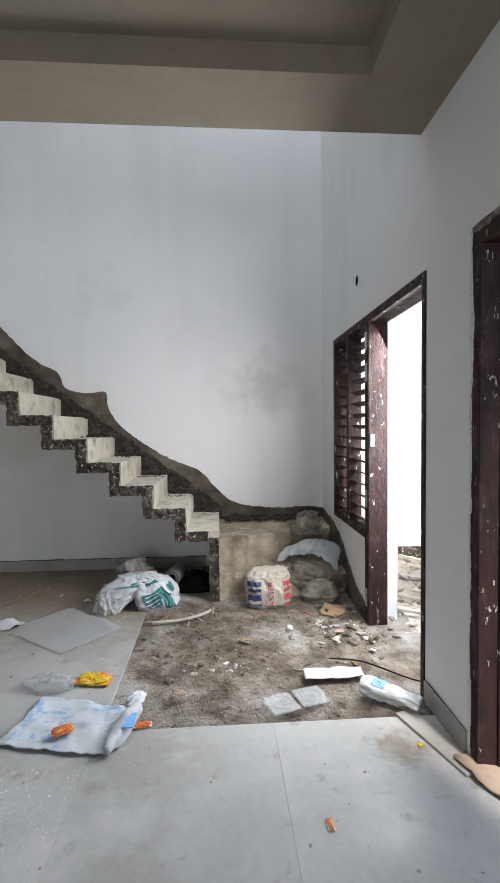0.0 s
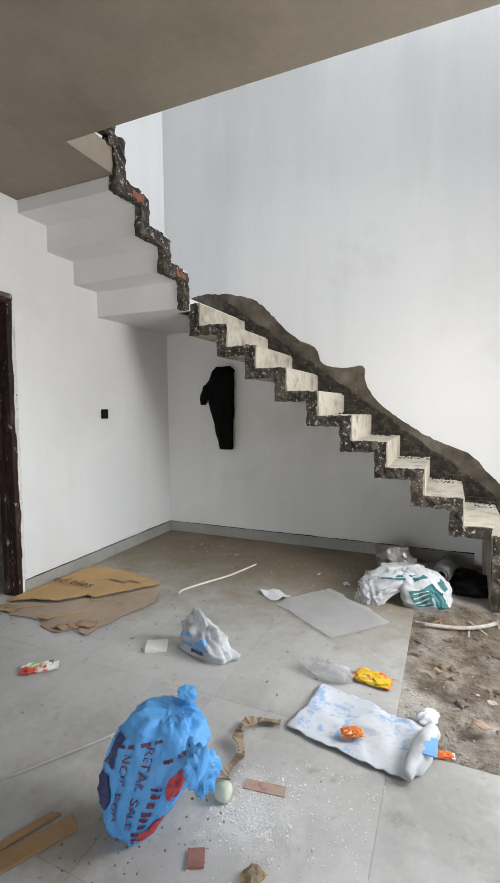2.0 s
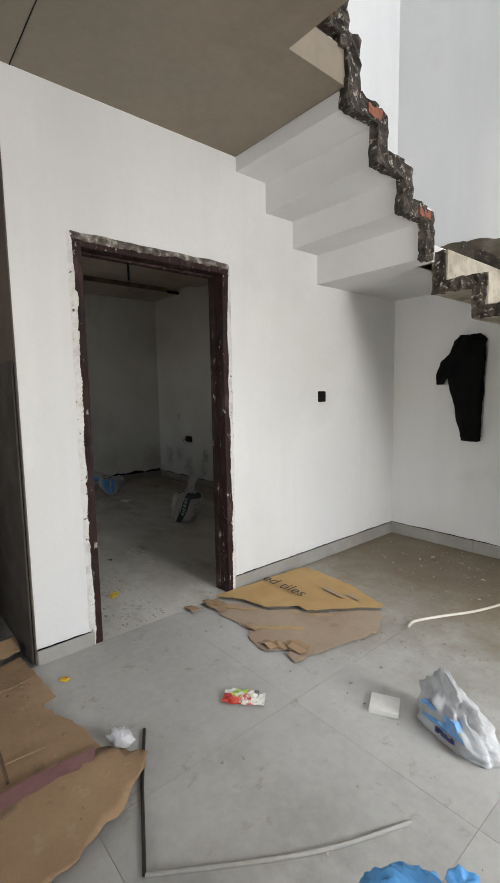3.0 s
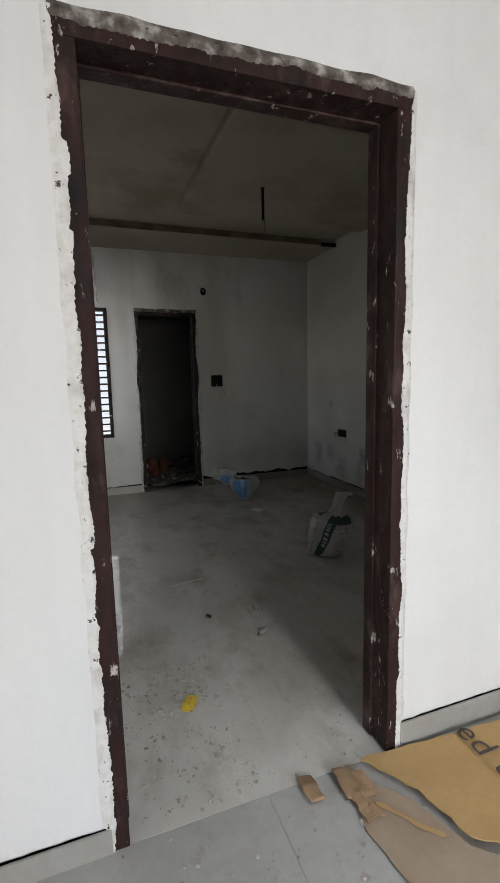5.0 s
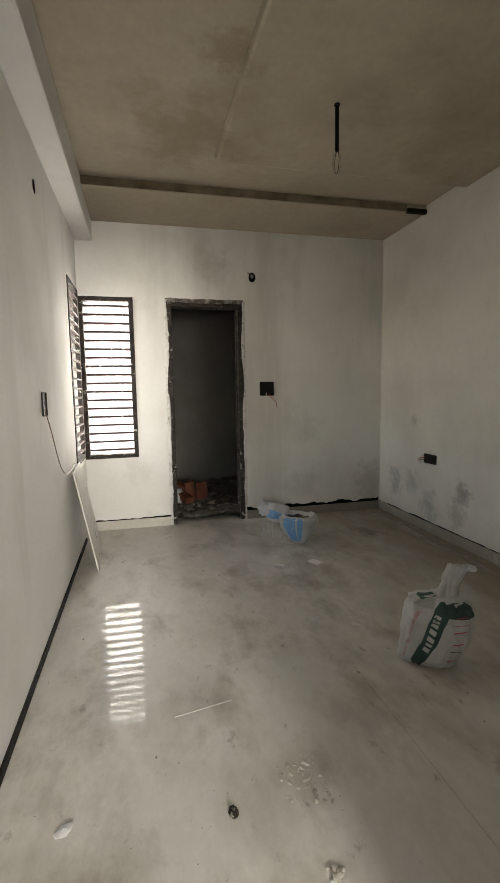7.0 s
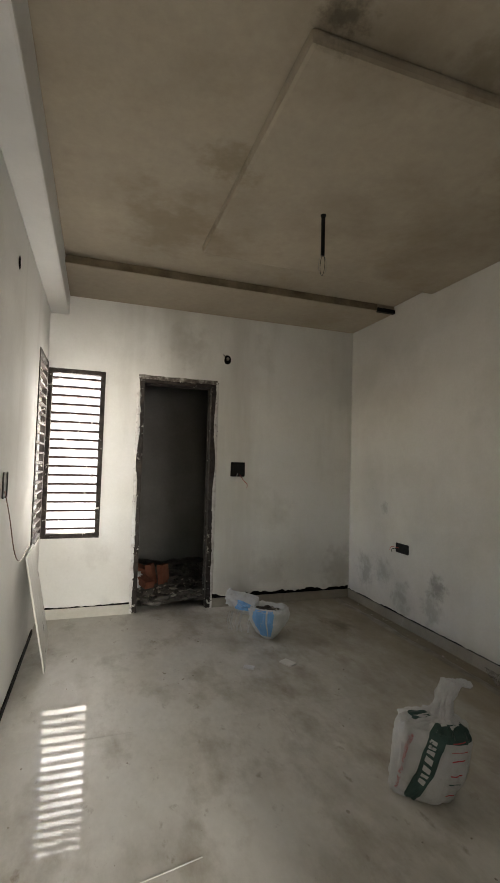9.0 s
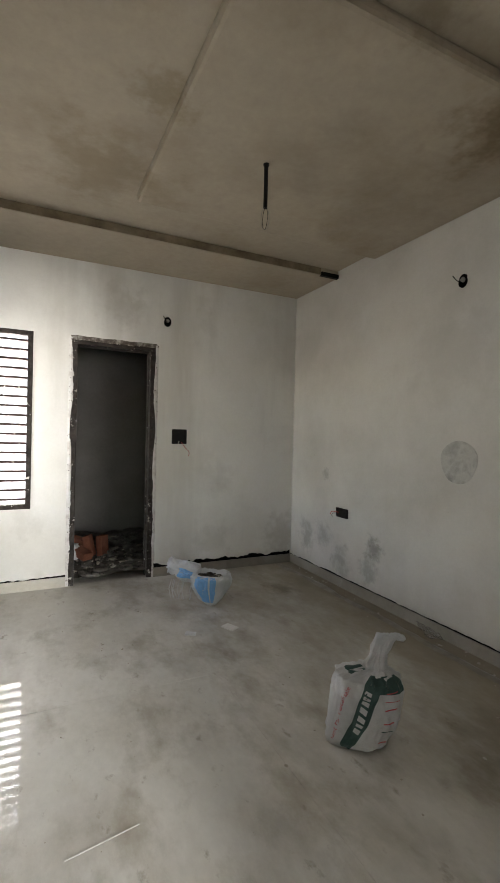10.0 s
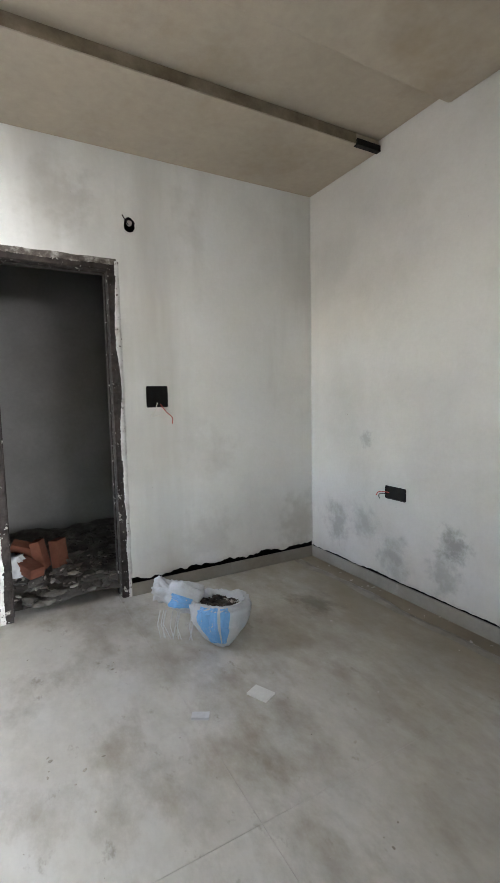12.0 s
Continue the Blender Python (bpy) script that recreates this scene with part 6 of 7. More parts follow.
wall_box("switch_box", "x", XL, 1, 3.885, 1.29, 0.075, 0.075, "open black socket box in the white wall")
wall_box("switch_box", "x", XF, 1, 3.60, 1.295, 0.135, 0.13, "open black switch box with dangling wires",
         [([(0.006, 0.0, -0.04), (0.03, -0.03, -0.10), (0.02, -0.05, -0.13), (0.03, 0.01, -0.12)], WIRE_WHITE), ([(0.006, 0.02, -0.05), (0.03, 0.05, -0.10), (0.03, 0.09, -0.14), (0.02, 0.09, -0.18)], WIRE_RED)])
wall_box("switch_box", "y", YR, -1, -6.44, 0.655, 0.16, 0.075, "open black socket box low on the stained wall",
         [([(0.006, -0.05, 0.0), (0.03, -0.11, 0.0), (0.03, -0.14, -0.03)], WIRE_RED), ([(0.006, -0.06, -0.01), (0.02, -0.12, -0.02), (0.02, -0.12, -0.05)], BLACK)])
wall_box("switch_box", "y", YL, 1, -5.60, 1.22, 0.10, 0.12, "open black switch box with a long brown wire",
         [([(0.006, 0.01, -0.03), (0.03, 0.0, -0.15), (0.04, -0.15, -0.36), (0.03, -0.45, -0.46), (0.02, -0.85, -0.45)], surface("brown_wire", [(0.09, 0.04, 0.025), (0.12, 0.05, 0.03)], 9, 60, (0.4, 0.5), 0))])


def wall_hole(axis, a, s, u, z, r, label, pipe=True):
    root = holder("wall_hole", label, "hole")
    pts = [(r * (1 + 0.25 * noise.noise((math.cos(t) * 2, math.sin(t) * 2, u))) * math.cos(t), r * 1.25 * math.sin(t)) for t in (2 * math.pi * k / 20 for k in range(20))]
    bm = bmesh.new()
    bm.faces.new([bm.verts.new((a + s * 0.002, u + p, z + q) if axis == "x" else (u + p, a + s * 0.002, z + q)) for p, q in pts])
    bmesh.ops.solidify(bm, geom=bm.faces[:], thickness=0.0015)
    part("cavity", bm, BLACK, root, "dark broken hole")
    if pipe:
        c = Vector((a, u, z)) if axis == "x" else Vector((u, a, z))
        n = Vector((s, 0, 0)) if axis == "x" else Vector((0, s, 0))
        part("pipe_stub", tube(bmesh.new(), [c - n * 0.02, c + n * 0.012 + Vector((0, 0, 0.01))], r * 0.45, 10), SKIRT, root, "grey pipe stub")
        w = n.cross(Vector((0, 0, 1)))
        part("wire", tube(bmesh.new(), curve_points([c, c + n * 0.03 + w * 0.02, c + n * 0.04 + w * 0.05 + Vector((0, 0, 0.04))], 5), 0.003, 6), BLACK, root, "short wire end")


wall_hole("x", XF, 1, 3.465, 2.35, 0.036, "broken pipe hole above the doorway")
wall_hole("y", YR, -1, -5.245, 2.35, 0.036, "broken pipe hole high on the stained wall")
wall_hole("x", XR, -1, 3.74, 2.41, 0.03, "broken hole above the side light", False)
wall_hole("y", YL, 1, -5.70, 2.37, 0.03, "small broken slot high on the wall", False)

# Ceiling rod with its wire loop
rod = holder("ceiling_rod", "black conduit hanging from the ceiling with a wire loop", "conduit", Matrix.Translation((-5.36, 3.46, 2.772)))
part("pipe", tube(bmesh.new(), [(0, 0, 0.0), (0, 0, -0.235)], 0.011, 12), BLACK, rod)
part("collar", tube(bmesh.new(), [(0, 0, 0.0), (0, 0, -0.008)], 0.016, 12), BLACK, rod)
for r, k in ((0.028, 0.0), (0.022, 1.2)):
    pts = [(r * math.sin(a) * math.cos(k), r * math.sin(a) * math.sin(k), -0.235 - 0.055 + 0.058 * math.cos(a)) for a in (2 * math.pi * i / 22 for i in range(22))]
    part("wire_loop", tube(bmesh.new(), pts, 0.0014, 5), SKIRT if k else BLACK, rod, "thin wire loop")
bm = bmesh.new()
bmesh.ops.create_circle(bm, cap_ends=True, segments=36, radius=1.0)
for v in bm.verts:
    t = math.atan2(v.co.y, v.co.x)
    v.co = Vector((-5.24 + 0.14 * math.cos(t) * (1 + 0.06 * math.sin(3 * t)), YR - 0.0035, 1.18 + 0.14 * math.sin(t)))
top = bmesh.ops.extrude_face_region(bm, geom=bm.faces[:])
bmesh.ops.translate(bm, vec=(0, 0.003, 0), verts=[v for v in top["geom"] if isinstance(v, bmesh.types.BMVert)])
structure("trim_putty_patch", bm, surface("putty_swirl", [(0.28, 0.275, 0.26), (0.46, 0.45, 0.42), (0.33, 0.325, 0.30)], 9, 20, (0.8, 1.0), 0.5, 0.006), "round greyish putty patch on the wall", "wall patch")

# Wire coil and marks in the passage
coil = holder("wire_coil", "loop of red and white cable hanging on the black wall", "cable", Matrix.Translation((-3.72, 1.728, 1.22)))
part("conduit", tube(bmesh.new(), [(0, -0.005, 0.0), (0, -0.005, 0.16)], 0.012, 8), BLACK, coil)
for dx, h, m in ((-0.02, 0.26, WIRE_WHITE), (0.03, 0.22, WIRE_RED), (0.0, 0.30, WIRE_WHITE)):
    pts = curve_points([(0, -0.012, 0.0), (dx - 0.07, -0.02, -h * 0.5), (dx - 0.04, -0.025, -h), (dx + 0.05, -0.025, -h * 0.95), (dx + 0.06, -0.02, -h * 0.45), (0.005, -0.012, 0.01)], 7)
    part("cable", tube(bmesh.new(), pts, 0.004, 6), m, coil, "looped cable")
part_hook = tube(bmesh.new(), curve_points([(-4.6, 1.731, 2.30), (-4.62, 1.66, 2.28), (-4.70, 1.58, 2.26)], 5), 0.006, 6)
thing("wall_hook", part_hook, DARK_STEEL, "bent dark wire sticking out of the passage wall", "hook")
rag = Sack([(0, 0.12, 0.08, 0, 0, 2), (0.03, 0.13, 0.09, 0, 0, 2), (0.07, 0.07, 0.05, 0, 0, 2), (0.085, 0.02, 0.02, 0, 0, 2)], 0.03, 2.2, 48, 16)
thing("rag", rag.build(), CLOTH, "crumpled rag on the passage floor", "cloth", "rags", m=pose(-4.08, 1.60, 0, 0, 0, 30), smooth=True)
thing("rag", rag.build(), DARK_WALL, "dark crumpled rag on the passage floor", "cloth", "rags", m=pose(-4.85, 1.52, 0, 0, 0, 80), smooth=True)

# ---- bedroom things ----
cement = Sack([(0, 0.10, 0.055, -0.05, -0.03, 3.0), (0.03, 0.125, 0.08, -0.035, -0.02, 3.2), (0.12, 0.143, 0.105, -0.005, 0, 3.2), (0.22, 0.145, 0.105, 0.008, 0.01, 3.0), (0.275, 0.135, 0.088, 0.012, 0.02, 2.6), (0.300, 0.090, 0.06, 0.03, 0.02, 2.2),
               (0.315, 0.040, 0.036, 0.045, 0.02, 2), (0.37, 0.030, 0.028, 0.055, 0.02, 2), (0.425, 0.034, 0.022, 0.075, 0.02, 2), (0.47, 0.040, 0.016, 0.100, 0.01, 2), (0.455, 0.025, 0.01, 0.135, 0.0, 2)], 0.013, 7.3, 110, 80, 0.6)
cs = holder("cement_sack", "white and green printed sack standing with a twisted neck", "sack", pose(-4.735, 3.69, 0, 0, 0, 50))
body = part("bag", cement.build(), POLY, cs, smooth=True)
part("green_band", cement.patch(-0.035, 0.035, -0.15, 0.17, -1.60, 0.245, 0.17, 0.72, -0.30, 0.003, ny=24), GREEN_INK, body, "dark green printed stripe")
part("green_band", cement.patch(-0.12, 0.13, -0.075, 0.05, -0.95, 0.455, 0.17, 0.72, 0.0, 0.003, nx=20), GREEN_INK, body, "dark green printed shoulder")
part("green_band", cement.patch(-0.10, 0.05, -0.035, 0.045, -2.6, 0.52, 0.17, 0.72, 0.0, 0.003, nx=20), GREEN_INK, body, "dark green printed shoulder")
for k in range(7):
    part("logo_bar", cement.patch(-0.016, 0.016, -0.008, 0.006, -1.60 + 0.022 * (k - 3), 0.17 + 0.03 * k, 0.17, 0.72, -0.3, 0.005, nx=4, ny=3), POLY, body, "pale printed mark")
for ang, s, w in ((-1.35, 0.52, 0.02), (-0.95, 0.50, 0.025), (-0.7, 0.53, 0.02), (-2.5, 0.55, 0.03), (-2.75, 0.58, 0.02)):
    part("logo_bar", cement.patch(-w, w, -0.02, 0.012, ang, s, 0.17, 0.72, 0.4, 0.006, nx=5, ny=3), POLY, body, "pale printed mark")
part("lettering", cement.wrap(lettering("Not For retail sale", 0.026), -2.28, 0.10, 0.17, 0.72, math.pi / 2 - 0.25, 0.004), RED_INK, body, "red printed words")
for k in range(6):
    part("printed_line", cement.patch(-0.035 + 0.006 * k, 0.03, -0.0016, 0.0016, -0.85 - 0.03 * k, 0.36 - 0.045 * k, 0.17, 0.72, 0.1, 0.004, nx=8, ny=2), RED_INK if k != 4 else GREEN_INK, body, "unreadable printed line")

small = Sack([(0, 0.03, 0.03, 0.02, -0.03, 2.2), (0.04, 0.075, 0.065, 0.015, -0.02, 2.4), (0.13, 0.145, 0.12, 0, 0, 2.6), (0.215, 0.16, 0.13, 0, 0, 2.5), (0.235, 0.13, 0.10, 0, 0, 2.4), (0.215, 0.09, 0.07, 0, 0, 2.2)], 0.02, 4.9, 60, 30)
ss = holder("open_sack", "torn white and blue sack half full of mortar", "sack", pose(-6.51, 3.64, 0, 0, 0, 50))
body = part("bag", small.build(False), POLY, ss, smooth=True)
part("blue_stripe", small.patch(-0.05, 0.05, -0.12, 0.13, -1.75, 0.42, 0.15, 0.42, 0, 0.003), SKY_INK, body, "blue printed stripe")
part("blue_stripe", small.patch(-0.02, 0.02, -0.12, 0.13, -1.20, 0.42, 0.15, 0.42, 0, 0.003), SKY_INK, body, "blue printed stripe")
bm = bmesh.new()
rnd = random.Random(17)
for _ in range(60):
    a, r = rnd.uniform(0, 6.3), 0.11 * math.sqrt(rnd.random())
    chip(bm, r * math.cos(a), r * 0.8 * math.sin(a), 0.185, rnd.uniform(0.012, 0.035), rnd, 0.7)
part("mortar_fill", bm, CEMENT, ss, "grey mortar lumps")
tail = Sack([(0, 0.07, 0.05, 0, 0, 2), (0.10, 0.08, 0.06, 0, 0, 2), (0.18, 0.05, 0.04, 0, 0, 2), (0.24, 0.06, 0.045, 0, 0, 2), (0.27, 0.02, 0.02, 0, 0, 2)], 0.02, 6.1, 40, 22)
bm = tail.build()
bmesh.ops.transform(bm, matrix=pose(-0.10, 0.0, 0.20, 0, -75, 0), verts=bm.verts)
tail_ob = part("torn_flap", bm, POLY, ss, "torn white flap hanging over", True)
bm = tail.patch(-0.03, 0.03, -0.06, 0.03, -1.6, 0.3, 0.07, 0.3, 0, 0.004)
bmesh.ops.transform(bm, matrix=pose(-0.10, 0.0, 0.20, 0, -75, 0), verts=bm.verts)
part("blue_stripe", bm, SKY_INK, tail_ob, "blue printed stripe")
bm = bmesh.new()
for _ in range(10):
    x = rnd.uniform(-0.33, -0.08)
    tube(bm, [(x, -0.05, 0.17), (x - 0.01, -0.07, 0.1), (x + rnd.uniform(-0.03, 0.03), -0.075, 0.03)], 0.0025, 5)
part("threads", bm, POLY, ss, "loose white threads")

# Tile leaning in the corner, scraps, rubble and bricks behind the doorway
bm = box(bmesh.new(), -0.30, 0.30, -0.005, 0.005, 0, 0.74, 0.001)
thing("leaning_tile", bm, TILE_WHITE, "pale wall tile leaning against the wall below the window", "tile", m=pose(-6.58, 2.03, 0.0, 10.5, 0, 3))
thing("tile_fragment", box(bmesh.new(), -0.05, 0.05, -0.035, 0.035, 0, 0.008, 0.001), TILE_WHITE, "flat grey tile fragment on the bedroom floor", "tile piece", m=pose(-6.02, 3.60, 0.0, 0, 0, 25))
thing("tile_fragment", box(bmesh.new(), -0.035, 0.035, -0.018, 0.018, 0, 0.012, 0.001), PAPER, "small white chip on the bedroom floor", "tile piece", m=pose(-6.02, 3.32, 0.0, 0, 0, 60))
sheet("plastic_scrap", [(-5.55, 4.83), (-5.42, 4.83), (-5.27, 4.80), (-5.29, 4.72), (-5.44, 4.76)], PLASTIC, "crumpled clear plastic scrap by the skirting", "plastic scrap", 0.04, 0.02, 0.0015, 5.0, 6.0, 0.006)
brick_mesh = mesh_from("brick", box(bmesh.new(), -0.105, 0.105, -0.052, 0.052, 0, 0.07, 0.005), BRICK)
for x, y, z, rx, ry, rz in ((-7.98, 2.86, 0.17, 0, 78, 65), (-7.96, 2.99, 0.17, 5, 84, 50), (-7.80, 2.80, 0.12, 0, 12, 30), (-8.12, 2.80, 0.16, 10, 20, 80)):
    ob = new("brick", brick_mesh)
    ob.matrix_world = pose(x, y, z, rx, ry, rz)
    tagged(ob, "loose orange-red brick on the bathroom rubble", "brick", "loose bricks")
lump2 = Sack([(0, 0.07, 0.05, 0, 0, 2), (0.06, 0.08, 0.06, 0, 0, 2), (0.14, 0.04, 0.03, 0, 0, 2)], 0.02, 3.3, 32, 12)
thing("tissue_scrap", lump2.build(), PAPER, "white scrap of sacking among the bathroom bricks", "scrap", m=Matrix.Translation((-7.86, 2.735, 0.09)), smooth=True)


def bath_height(x, y):
    return 0.06 + 0.05 * noise.noise((x * 3, y * 3, 1)) + 0.03 * noise.noise((x * 9, y * 9, 1)) + 0.03 * max(0.0, -7.6 - x)


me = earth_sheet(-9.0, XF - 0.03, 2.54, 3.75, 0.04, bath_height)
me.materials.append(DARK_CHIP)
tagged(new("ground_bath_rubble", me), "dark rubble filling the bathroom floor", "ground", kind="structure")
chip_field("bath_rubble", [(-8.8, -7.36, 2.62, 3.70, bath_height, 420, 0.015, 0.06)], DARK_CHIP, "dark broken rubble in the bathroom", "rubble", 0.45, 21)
chip_field("bath_pale_chips", [(-8.0, -7.4, 2.70, 3.35, lambda x, y: bath_height(x, y) + 0.02, 40, 0.012, 0.04)], STONE_CHIP, "pale chips on the bathroom rubble", "rubble", 0.4, 22)

# Thin raised strip, added to draw the pale scratch line of the floor.
bm = box(bmesh.new(), -0.12, 0.12, -0.002, 0.002, 0, 0.002, 0.0005)
thing("plastic_strip", bm, TILE_WHITE, "thin white strip drawn for a scratch in the bedroom floor", "strip", m=pose(-4.67, 2.585, 0.0005, 0, 0, 100))
bm = bmesh.new()
chip(bm, 0, 0, 0, 0.028, random.Random(3), 0.25)
thing("plaster_chip", bm, PAPER, "flat white plaster chip on the bedroom floor", "chip", m=Matrix.Translation((-4.255, 2.117, 0)))
leaf = Sack([(0, 0.015, 0.012, 0, 0, 2), (0.004, 0.022, 0.015, 0, 0, 2), (0.009, 0.01, 0.008, 0, 0, 2)], 0.006, 2.9, 24, 8)
thing("mud_lump", leaf.build(), CEMENT, "small brown crumbled lump on the bedroom floor", "lump", m=Matrix.Translation((-4.19, 2.61, 0)), smooth=True)
bm = crumpled(bmesh.new(), jagged([(-0.018, -0.06), (0.02, -0.055), (0.014, 0.065), (-0.015, 0.06)], 0.02, 0.004, 5), 0.012, 0.012, 0.001, 3.0, 9.0)
thing("plastic_tape", bm, PLASTIC, "crumpled strip of clear tape stuck to the door frame", "tape", m=pose(-3.17, 2.078, 1.57, 90, 0, 180))

# ---- loose debris ----
BROWN_DUST = surface("brown_litter", [(0.10, 0.07, 0.04), (0.20, 0.15, 0.09), (0.30, 0.24, 0.17)], 12, 60, (0.9, 1.0), 0.5, 0.004)
chip_field("brown_litter", [(-2.6, -0.5, 3.7, YB - 0.03, 0.0, 900, 0.001, 0.007), (-2.2, -0.6, 4.3, YB - 0.03, 0.0, 700, 0.001, 0.009), (-2.95, -1.6, 3.2, 4.6, 0.0, 260, 0.001, 0.006), (-2.6, -2.3, 4.45, 4.7, 0.0, 160, 0.002, 0.012),
                            (-1.35, -0.9, 1.5, 2.0, 0.0, 260, 0.001, 0.006)], BROWN_DUST, "brown crumbly litter on the hall floor", "debris", 0.4, 15)
chip_field("floor_grit", [(XL + 0.05, -0.5, 2.6, YB - 0.05, 0.0, 520, 0.002, 0.011), (XL + 0.1, -0.5, 4.2, YB - 0.03, 0.0, 130, 0.002, 0.012), (-2.9, 1.0, 0.9, 2.6, 0.0, 260, 0.0015, 0.007), (-2.9, -2.3, 4.3, 4.8, 0.0, 14, 0.005, 0.02)],
           STONE_CHIP, "scattered grit and plaster chips on the hall floor", "debris", 0.5, 5)
chip_field("dirt_clods", [(-0.43, 1.05, 2.55, 3.95, earth_height, 1400, 0.002, 0.012), (-0.43, 0.6, 2.6, 3.6, earth_height, 40, 0.01, 0.028), (0.7, 1.3, 3.2, 3.9, earth_height, 120, 0.006, 0.04)], DIRT, "crumbly clods of dirt", "debris", 0.55, 6)
chip_field("dirt_chips", [(-0.43, 1.1, 2.55, 3.95, earth_height, 170, 0.002, 0.009), (0.7, 1.15, 3.2, 3.75, earth_height, 90, 0.005, 0.028), (-0.4, 1.0, 2.9, 3.9, earth_height, 200, 0.001, 0.006), (-0.1, 0.25, 2.95, 3.1, earth_height, 16, 0.006, 0.02)], STONE_CHIP, "pale chips strewn over the dirt", "debris", 0.45, 7)
chip_field("doorway_grit", [(-3.7, -2.7, 2.05, 2.9, 0.0, 420, 0.001, 0.008), (-3.9, -3.1, 2.1, 2.5, 0.0, 420, 0.0015, 0.010), (-3.75, -3.5, 2.2, 2.45, 0.0, 160, 0.002, 0.012), (-3.97, -3.90, 2.80, 2.86, 0.0, 26, 0.004, 0.014), (-4.5, -3.6, 2.3, 2.95, 0.0, 90, 0.001, 0.006)], STONE_CHIP, "grit and chips in the bedroom doorway", "debris", 0.5, 8)
chip_field("bedroom_grit", [(-7.2, -3.4, 2.0, 4.75, 0.0, 170, 0.0015, 0.008), (-4.32, -4.15, 2.78, 2.92, 0.0, 90, 0.002, 0.010), (-7.25, -3.4, 4.7, 4.83, 0.0, 70, 0.003, 0.012)], STONE_CHIP, "sparse grit on the bedroom floor", "debris", 0.5, 9)
chip_field("yard_rubble", [(1.25, 3.6, 2.7, 4.9, yard_height, 700, 0.01, 0.06), (1.25, 2.4, 3.6, 4.8, yard_height, 90, 0.03, 0.09)], RUBBLE, "pale broken rubble outside the entrance", "rubble", 0.4, 10)
chip_field("rear_rubble", [(-10.4, -6.5, 0.2, 1.68, rear_height, 700, 0.015, 0.08), (-7.2, -6.45, 0.9, 1.8, rear_height, 60, 0.03, 0.09)], BROWN_EARTH, "rubble heaped behind the house", "rubble", 0.28, 11)
sheet("yard_sack", [(-6.95, 0.95), (-6.55, 1.1), (-6.50, 1.70), (-6.75, 1.75), (-7.0, 1.3)], CLOTH, "dirty sack crumpled on the yard rubble", "sack", 0.12, 0.05, 0.004, 3.0, 2.5, 0.02, base=0.06)
rnd = random.Random(44)
for k in range(7):
    x, y, a, l = rnd.uniform(1.45, 2.4), rnd.uniform(3.5, 4.7), rnd.uniform(-40, 60), rnd.uniform(0.15, 0.42)
    bm = box(bmesh.new(), -l, l, -0.02, 0.02, 0, 0.018, 0.002)
    thing("wood_batten", bm, WOOD if k % 3 == 0 else RUBBLE, "pale wooden batten lying on the yard rubble", "wood", "battens on the rubble", m=pose(x, y, yard_height(x, y) + 0.04, rnd.uniform(-4, 4), rnd.uniform(-8, 8), a))
for k in range(6):
    x, y = rnd.uniform(1.3, 1.9), rnd.uniform(2.75, 3.6)
    s = rnd.uniform(0.08, 0.2)
    sheet("paper_scrap", [(x - s, y - s * 0.6), (x + s, y - s * 0.7), (x + s * 0.9, y + s * 0.6), (x - s * 0.8, y + s * 0.7)], PAPER if k % 2 else CARD_GREY, "torn paper on the yard rubble", "paper", 0.04, 0.04, 0.003, k + 2.0, 3.0, 0.02,
          base=yard_height(x, y) + 0.02, group="papers on the rubble")

# Wet mortar ridge left along the bedroom skirting
bm = bmesh.new()
rows = []
for i in range(260):
    x = -7.28 + 3.9 * i / 259
    y = 4.69 - 0.05 * noise.noise((x * 1.3, 0, 3)) - 0.02 * noise.noise((x * 6, 0, 1))
    h, w = 0.008 + 0.006 * noise.noise((x * 5, 2, 0)), 0.022 + 0.012 * noise.noise((x * 3, 5, 0))
    rows.append([bm.verts.new((x, y + dy * w, max(0.0006, h * k))) for dy, k in ((-1.4, 0), (-0.6, 0.6), (0, 1), (0.6, 0.7), (1.4, 0))])
for p, q in zip(rows, rows[1:]):
    for k in range(4):
        bm.faces.new((p[k], p[k + 1], q[k + 1], q[k]))
RIDGE = surface("damp_mortar_ridge", [(0.14, 0.12, 0.09), (0.26, 0.235, 0.195)], 6, 40, (0.3, 0.6), 0.4, 0.004)
structure("trim_mortar_ridge", bm, RIDGE, "low ridge of damp mortar along the skirting", "mortar ridge", True)

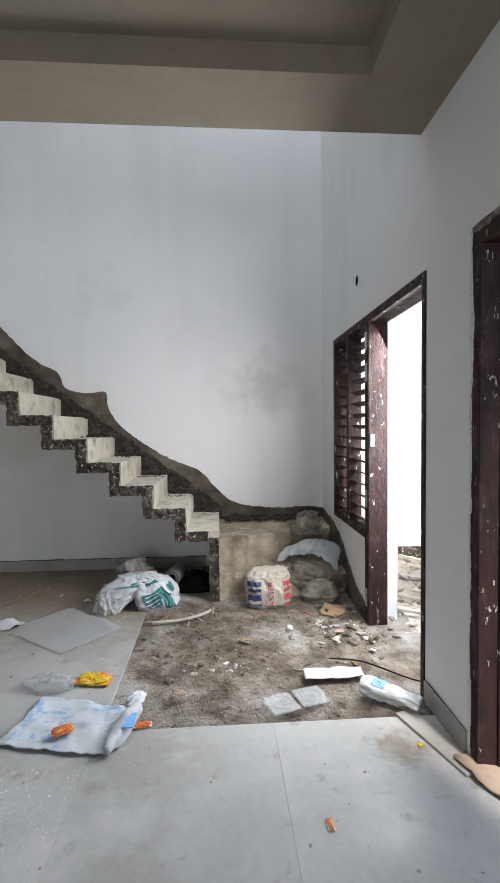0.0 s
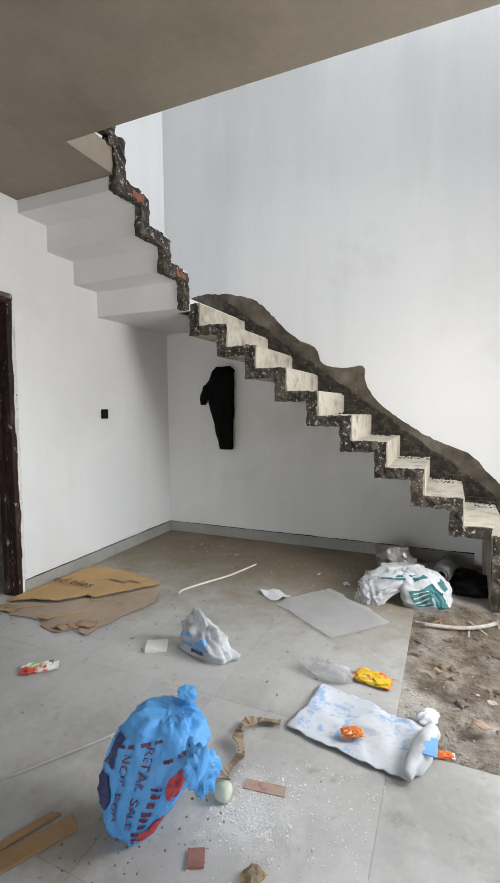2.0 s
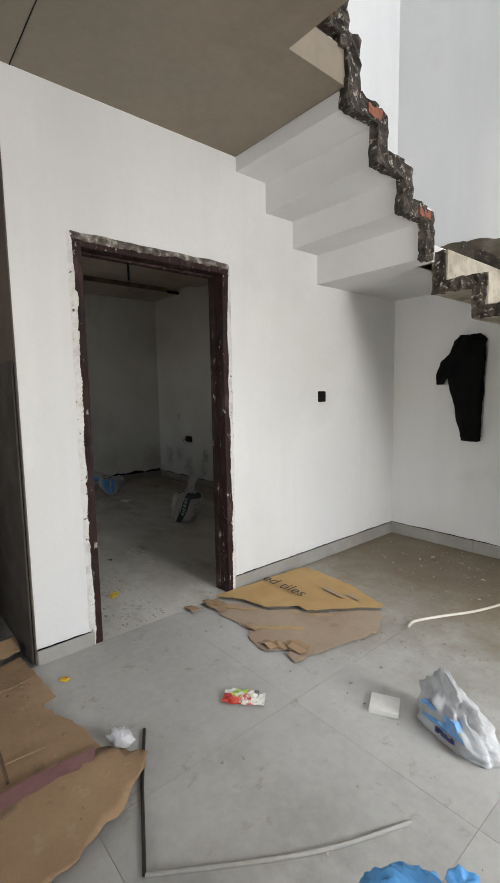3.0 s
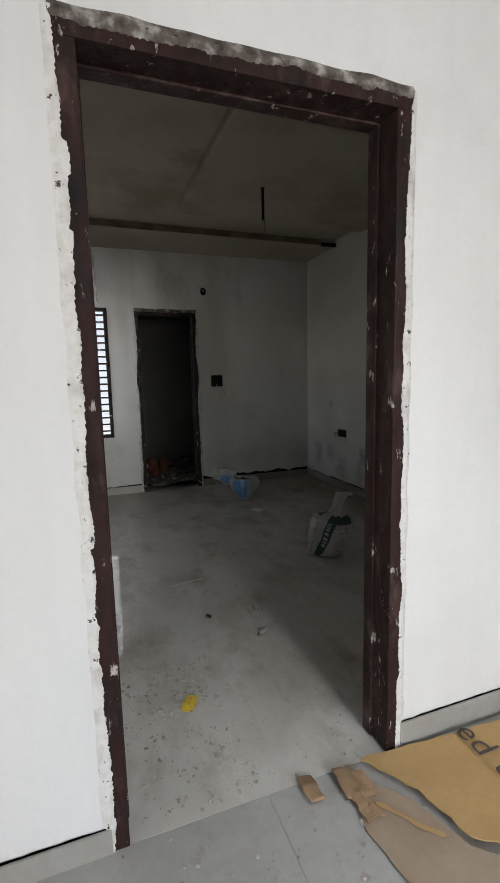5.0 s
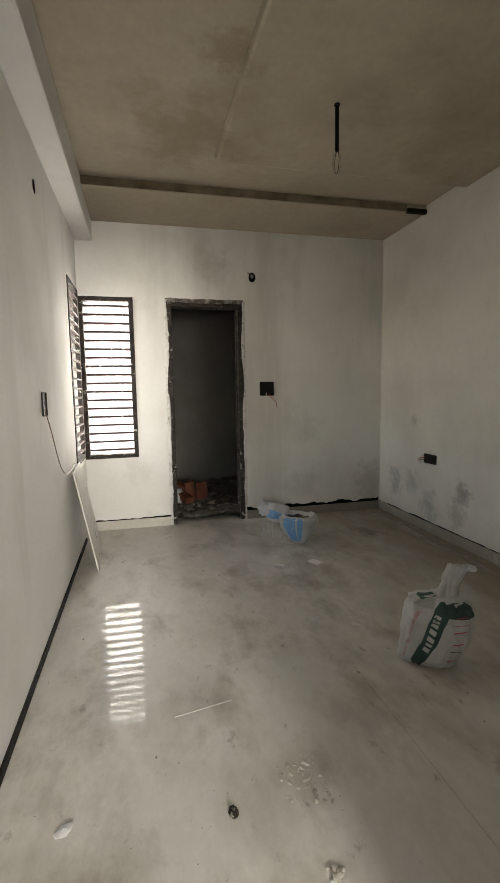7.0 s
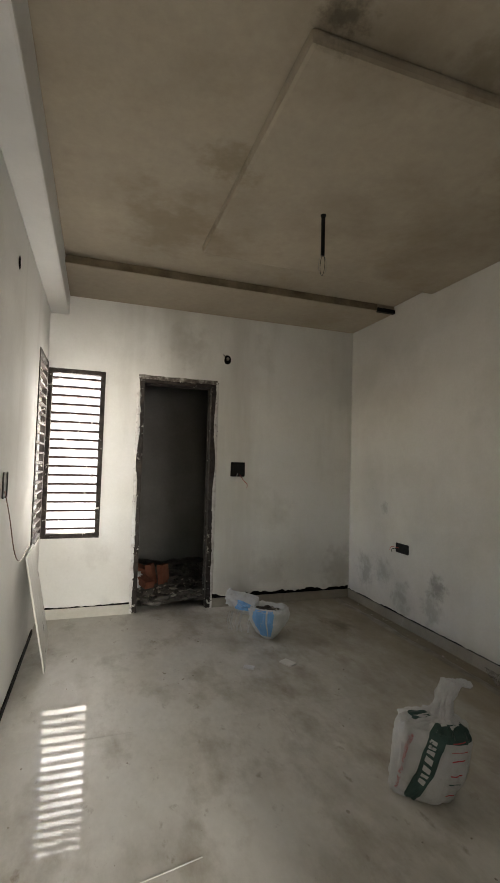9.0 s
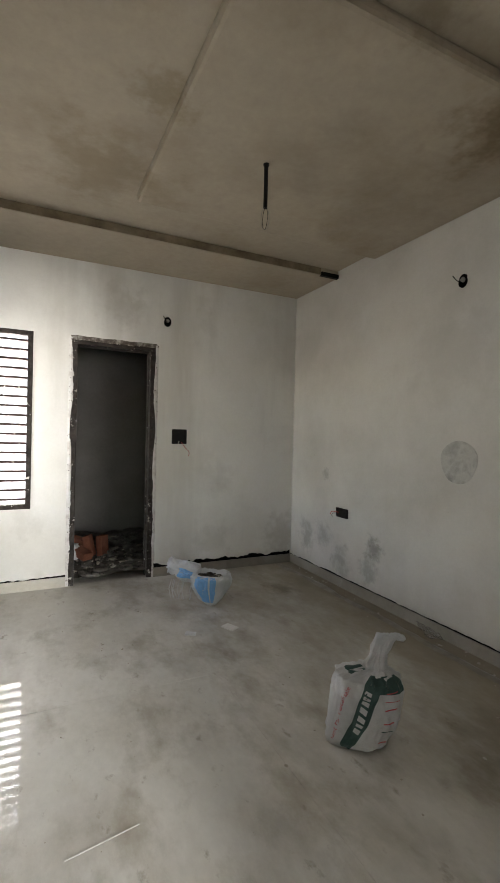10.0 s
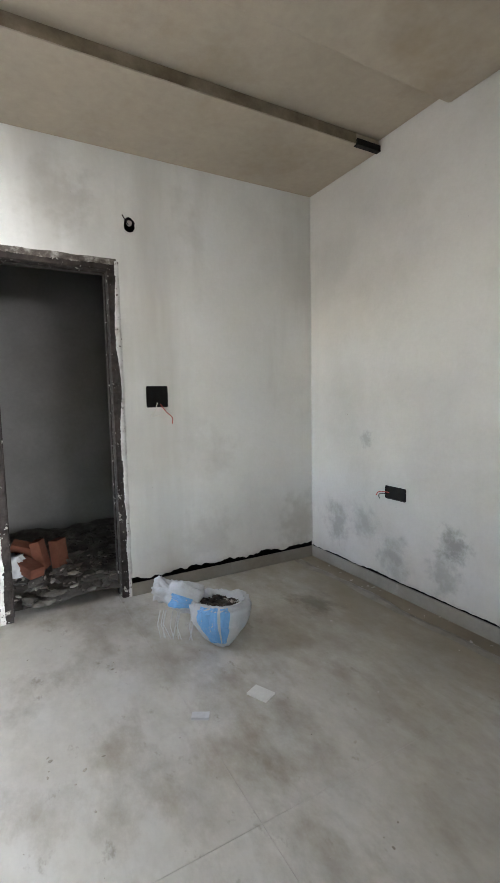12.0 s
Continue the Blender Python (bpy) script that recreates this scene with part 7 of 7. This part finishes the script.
# Paper, card and splinter scraps on the hall floor and the dirt
rnd = random.Random(71)
SCRAPS = [(-2.25, 4.55), (-2.0, 4.35), (-1.75, 4.6), (-1.45, 4.45), (-1.2, 4.2), (-1.05, 4.55), (-1.55, 4.05), (-0.95, 4.05), (-2.5, 4.1), (-0.25, 3.35), (0.12, 3.02), (0.25, 3.30), (-0.12, 2.75), (0.55, 3.45), (0.70, 3.62), (0.86, 3.36), (0.98, 3.47), (-0.3, 3.1), (0.30, 3.62), (1.0, 3.12)]
for k, (x, y) in enumerate(SCRAPS):
    r, a = rnd.uniform(0.016, 0.042), rnd.uniform(0, 6.3)
    c, d = math.cos(a), math.sin(a)
    pts = [(x + c * u * r - d * v * r, y + d * u * r + c * v * r) for u, v in ((-1, -0.5), (0.2, -0.65), (1, -0.3), (0.8, 0.5), (-0.1, 0.4), (-0.9, 0.6))]
    m, kind = ((CARD_GREY, "torn scrap of brown card"), (PAPER, "torn scrap of white paper"), (CARD_BROWN, "curled shred of brown card"))[k % 3]
    sheet("floor_scrap", pts, m, kind + " lying in the dust", "scrap", 0.022, 0.012, 0.002, k + 1.5, 7.0, 0.005, base=max(0.0, earth_height(x, y)) if x > -0.45 else 0.0, group="scraps on the hall floor")
for k in range(16):
    x, y, a, l = rnd.uniform(-0.40, 0.10), rnd.uniform(3.55, 3.80), rnd.uniform(0, 180), rnd.uniform(0.03, 0.09)
    if k > 9:
        x, y = rnd.uniform(0.15, 1.0), rnd.uniform(2.95, 3.7)
    bm = box(bmesh.new(), -l, l, -0.005, 0.005, 0, 0.006, 0.0015)
    for v in bm.verts:
        v.co.y += 0.012 * math.sin(v.co.x * 40 + k) * 0.5
    thing("splinter", bm, WOOD if k % 2 else STONE_CHIP, "thin broken wood splinter on the dirt", "splinter", "splinters on the dirt", m=pose(x, y, earth_height(x, y) + 0.004, rnd.uniform(-6, 6), rnd.uniform(-6, 6), a))
chip_field("passage_clods", [(-6.1, -3.2, 0.78, 1.70, 0.0, 420, 0.003, 0.020), (-6.1, -4.6, 0.78, 1.70, 0.0, 120, 0.01, 0.035)], DARK_CHIP, "dark clods and wet dirt on the passage floor", "debris", 0.4, 16)
# crack across the hall ceiling
bm = tube(bmesh.new(), [(XL, 1.80, CEIL - 0.0005), (-2.6, 1.795, CEIL - 0.0005), (-1.2, 1.80, CEIL - 0.0005)], 0.0025, 5)
structure("trim_ceiling_crack", bm, BLACK, "hairline joint in the plaster ceiling", "joint")
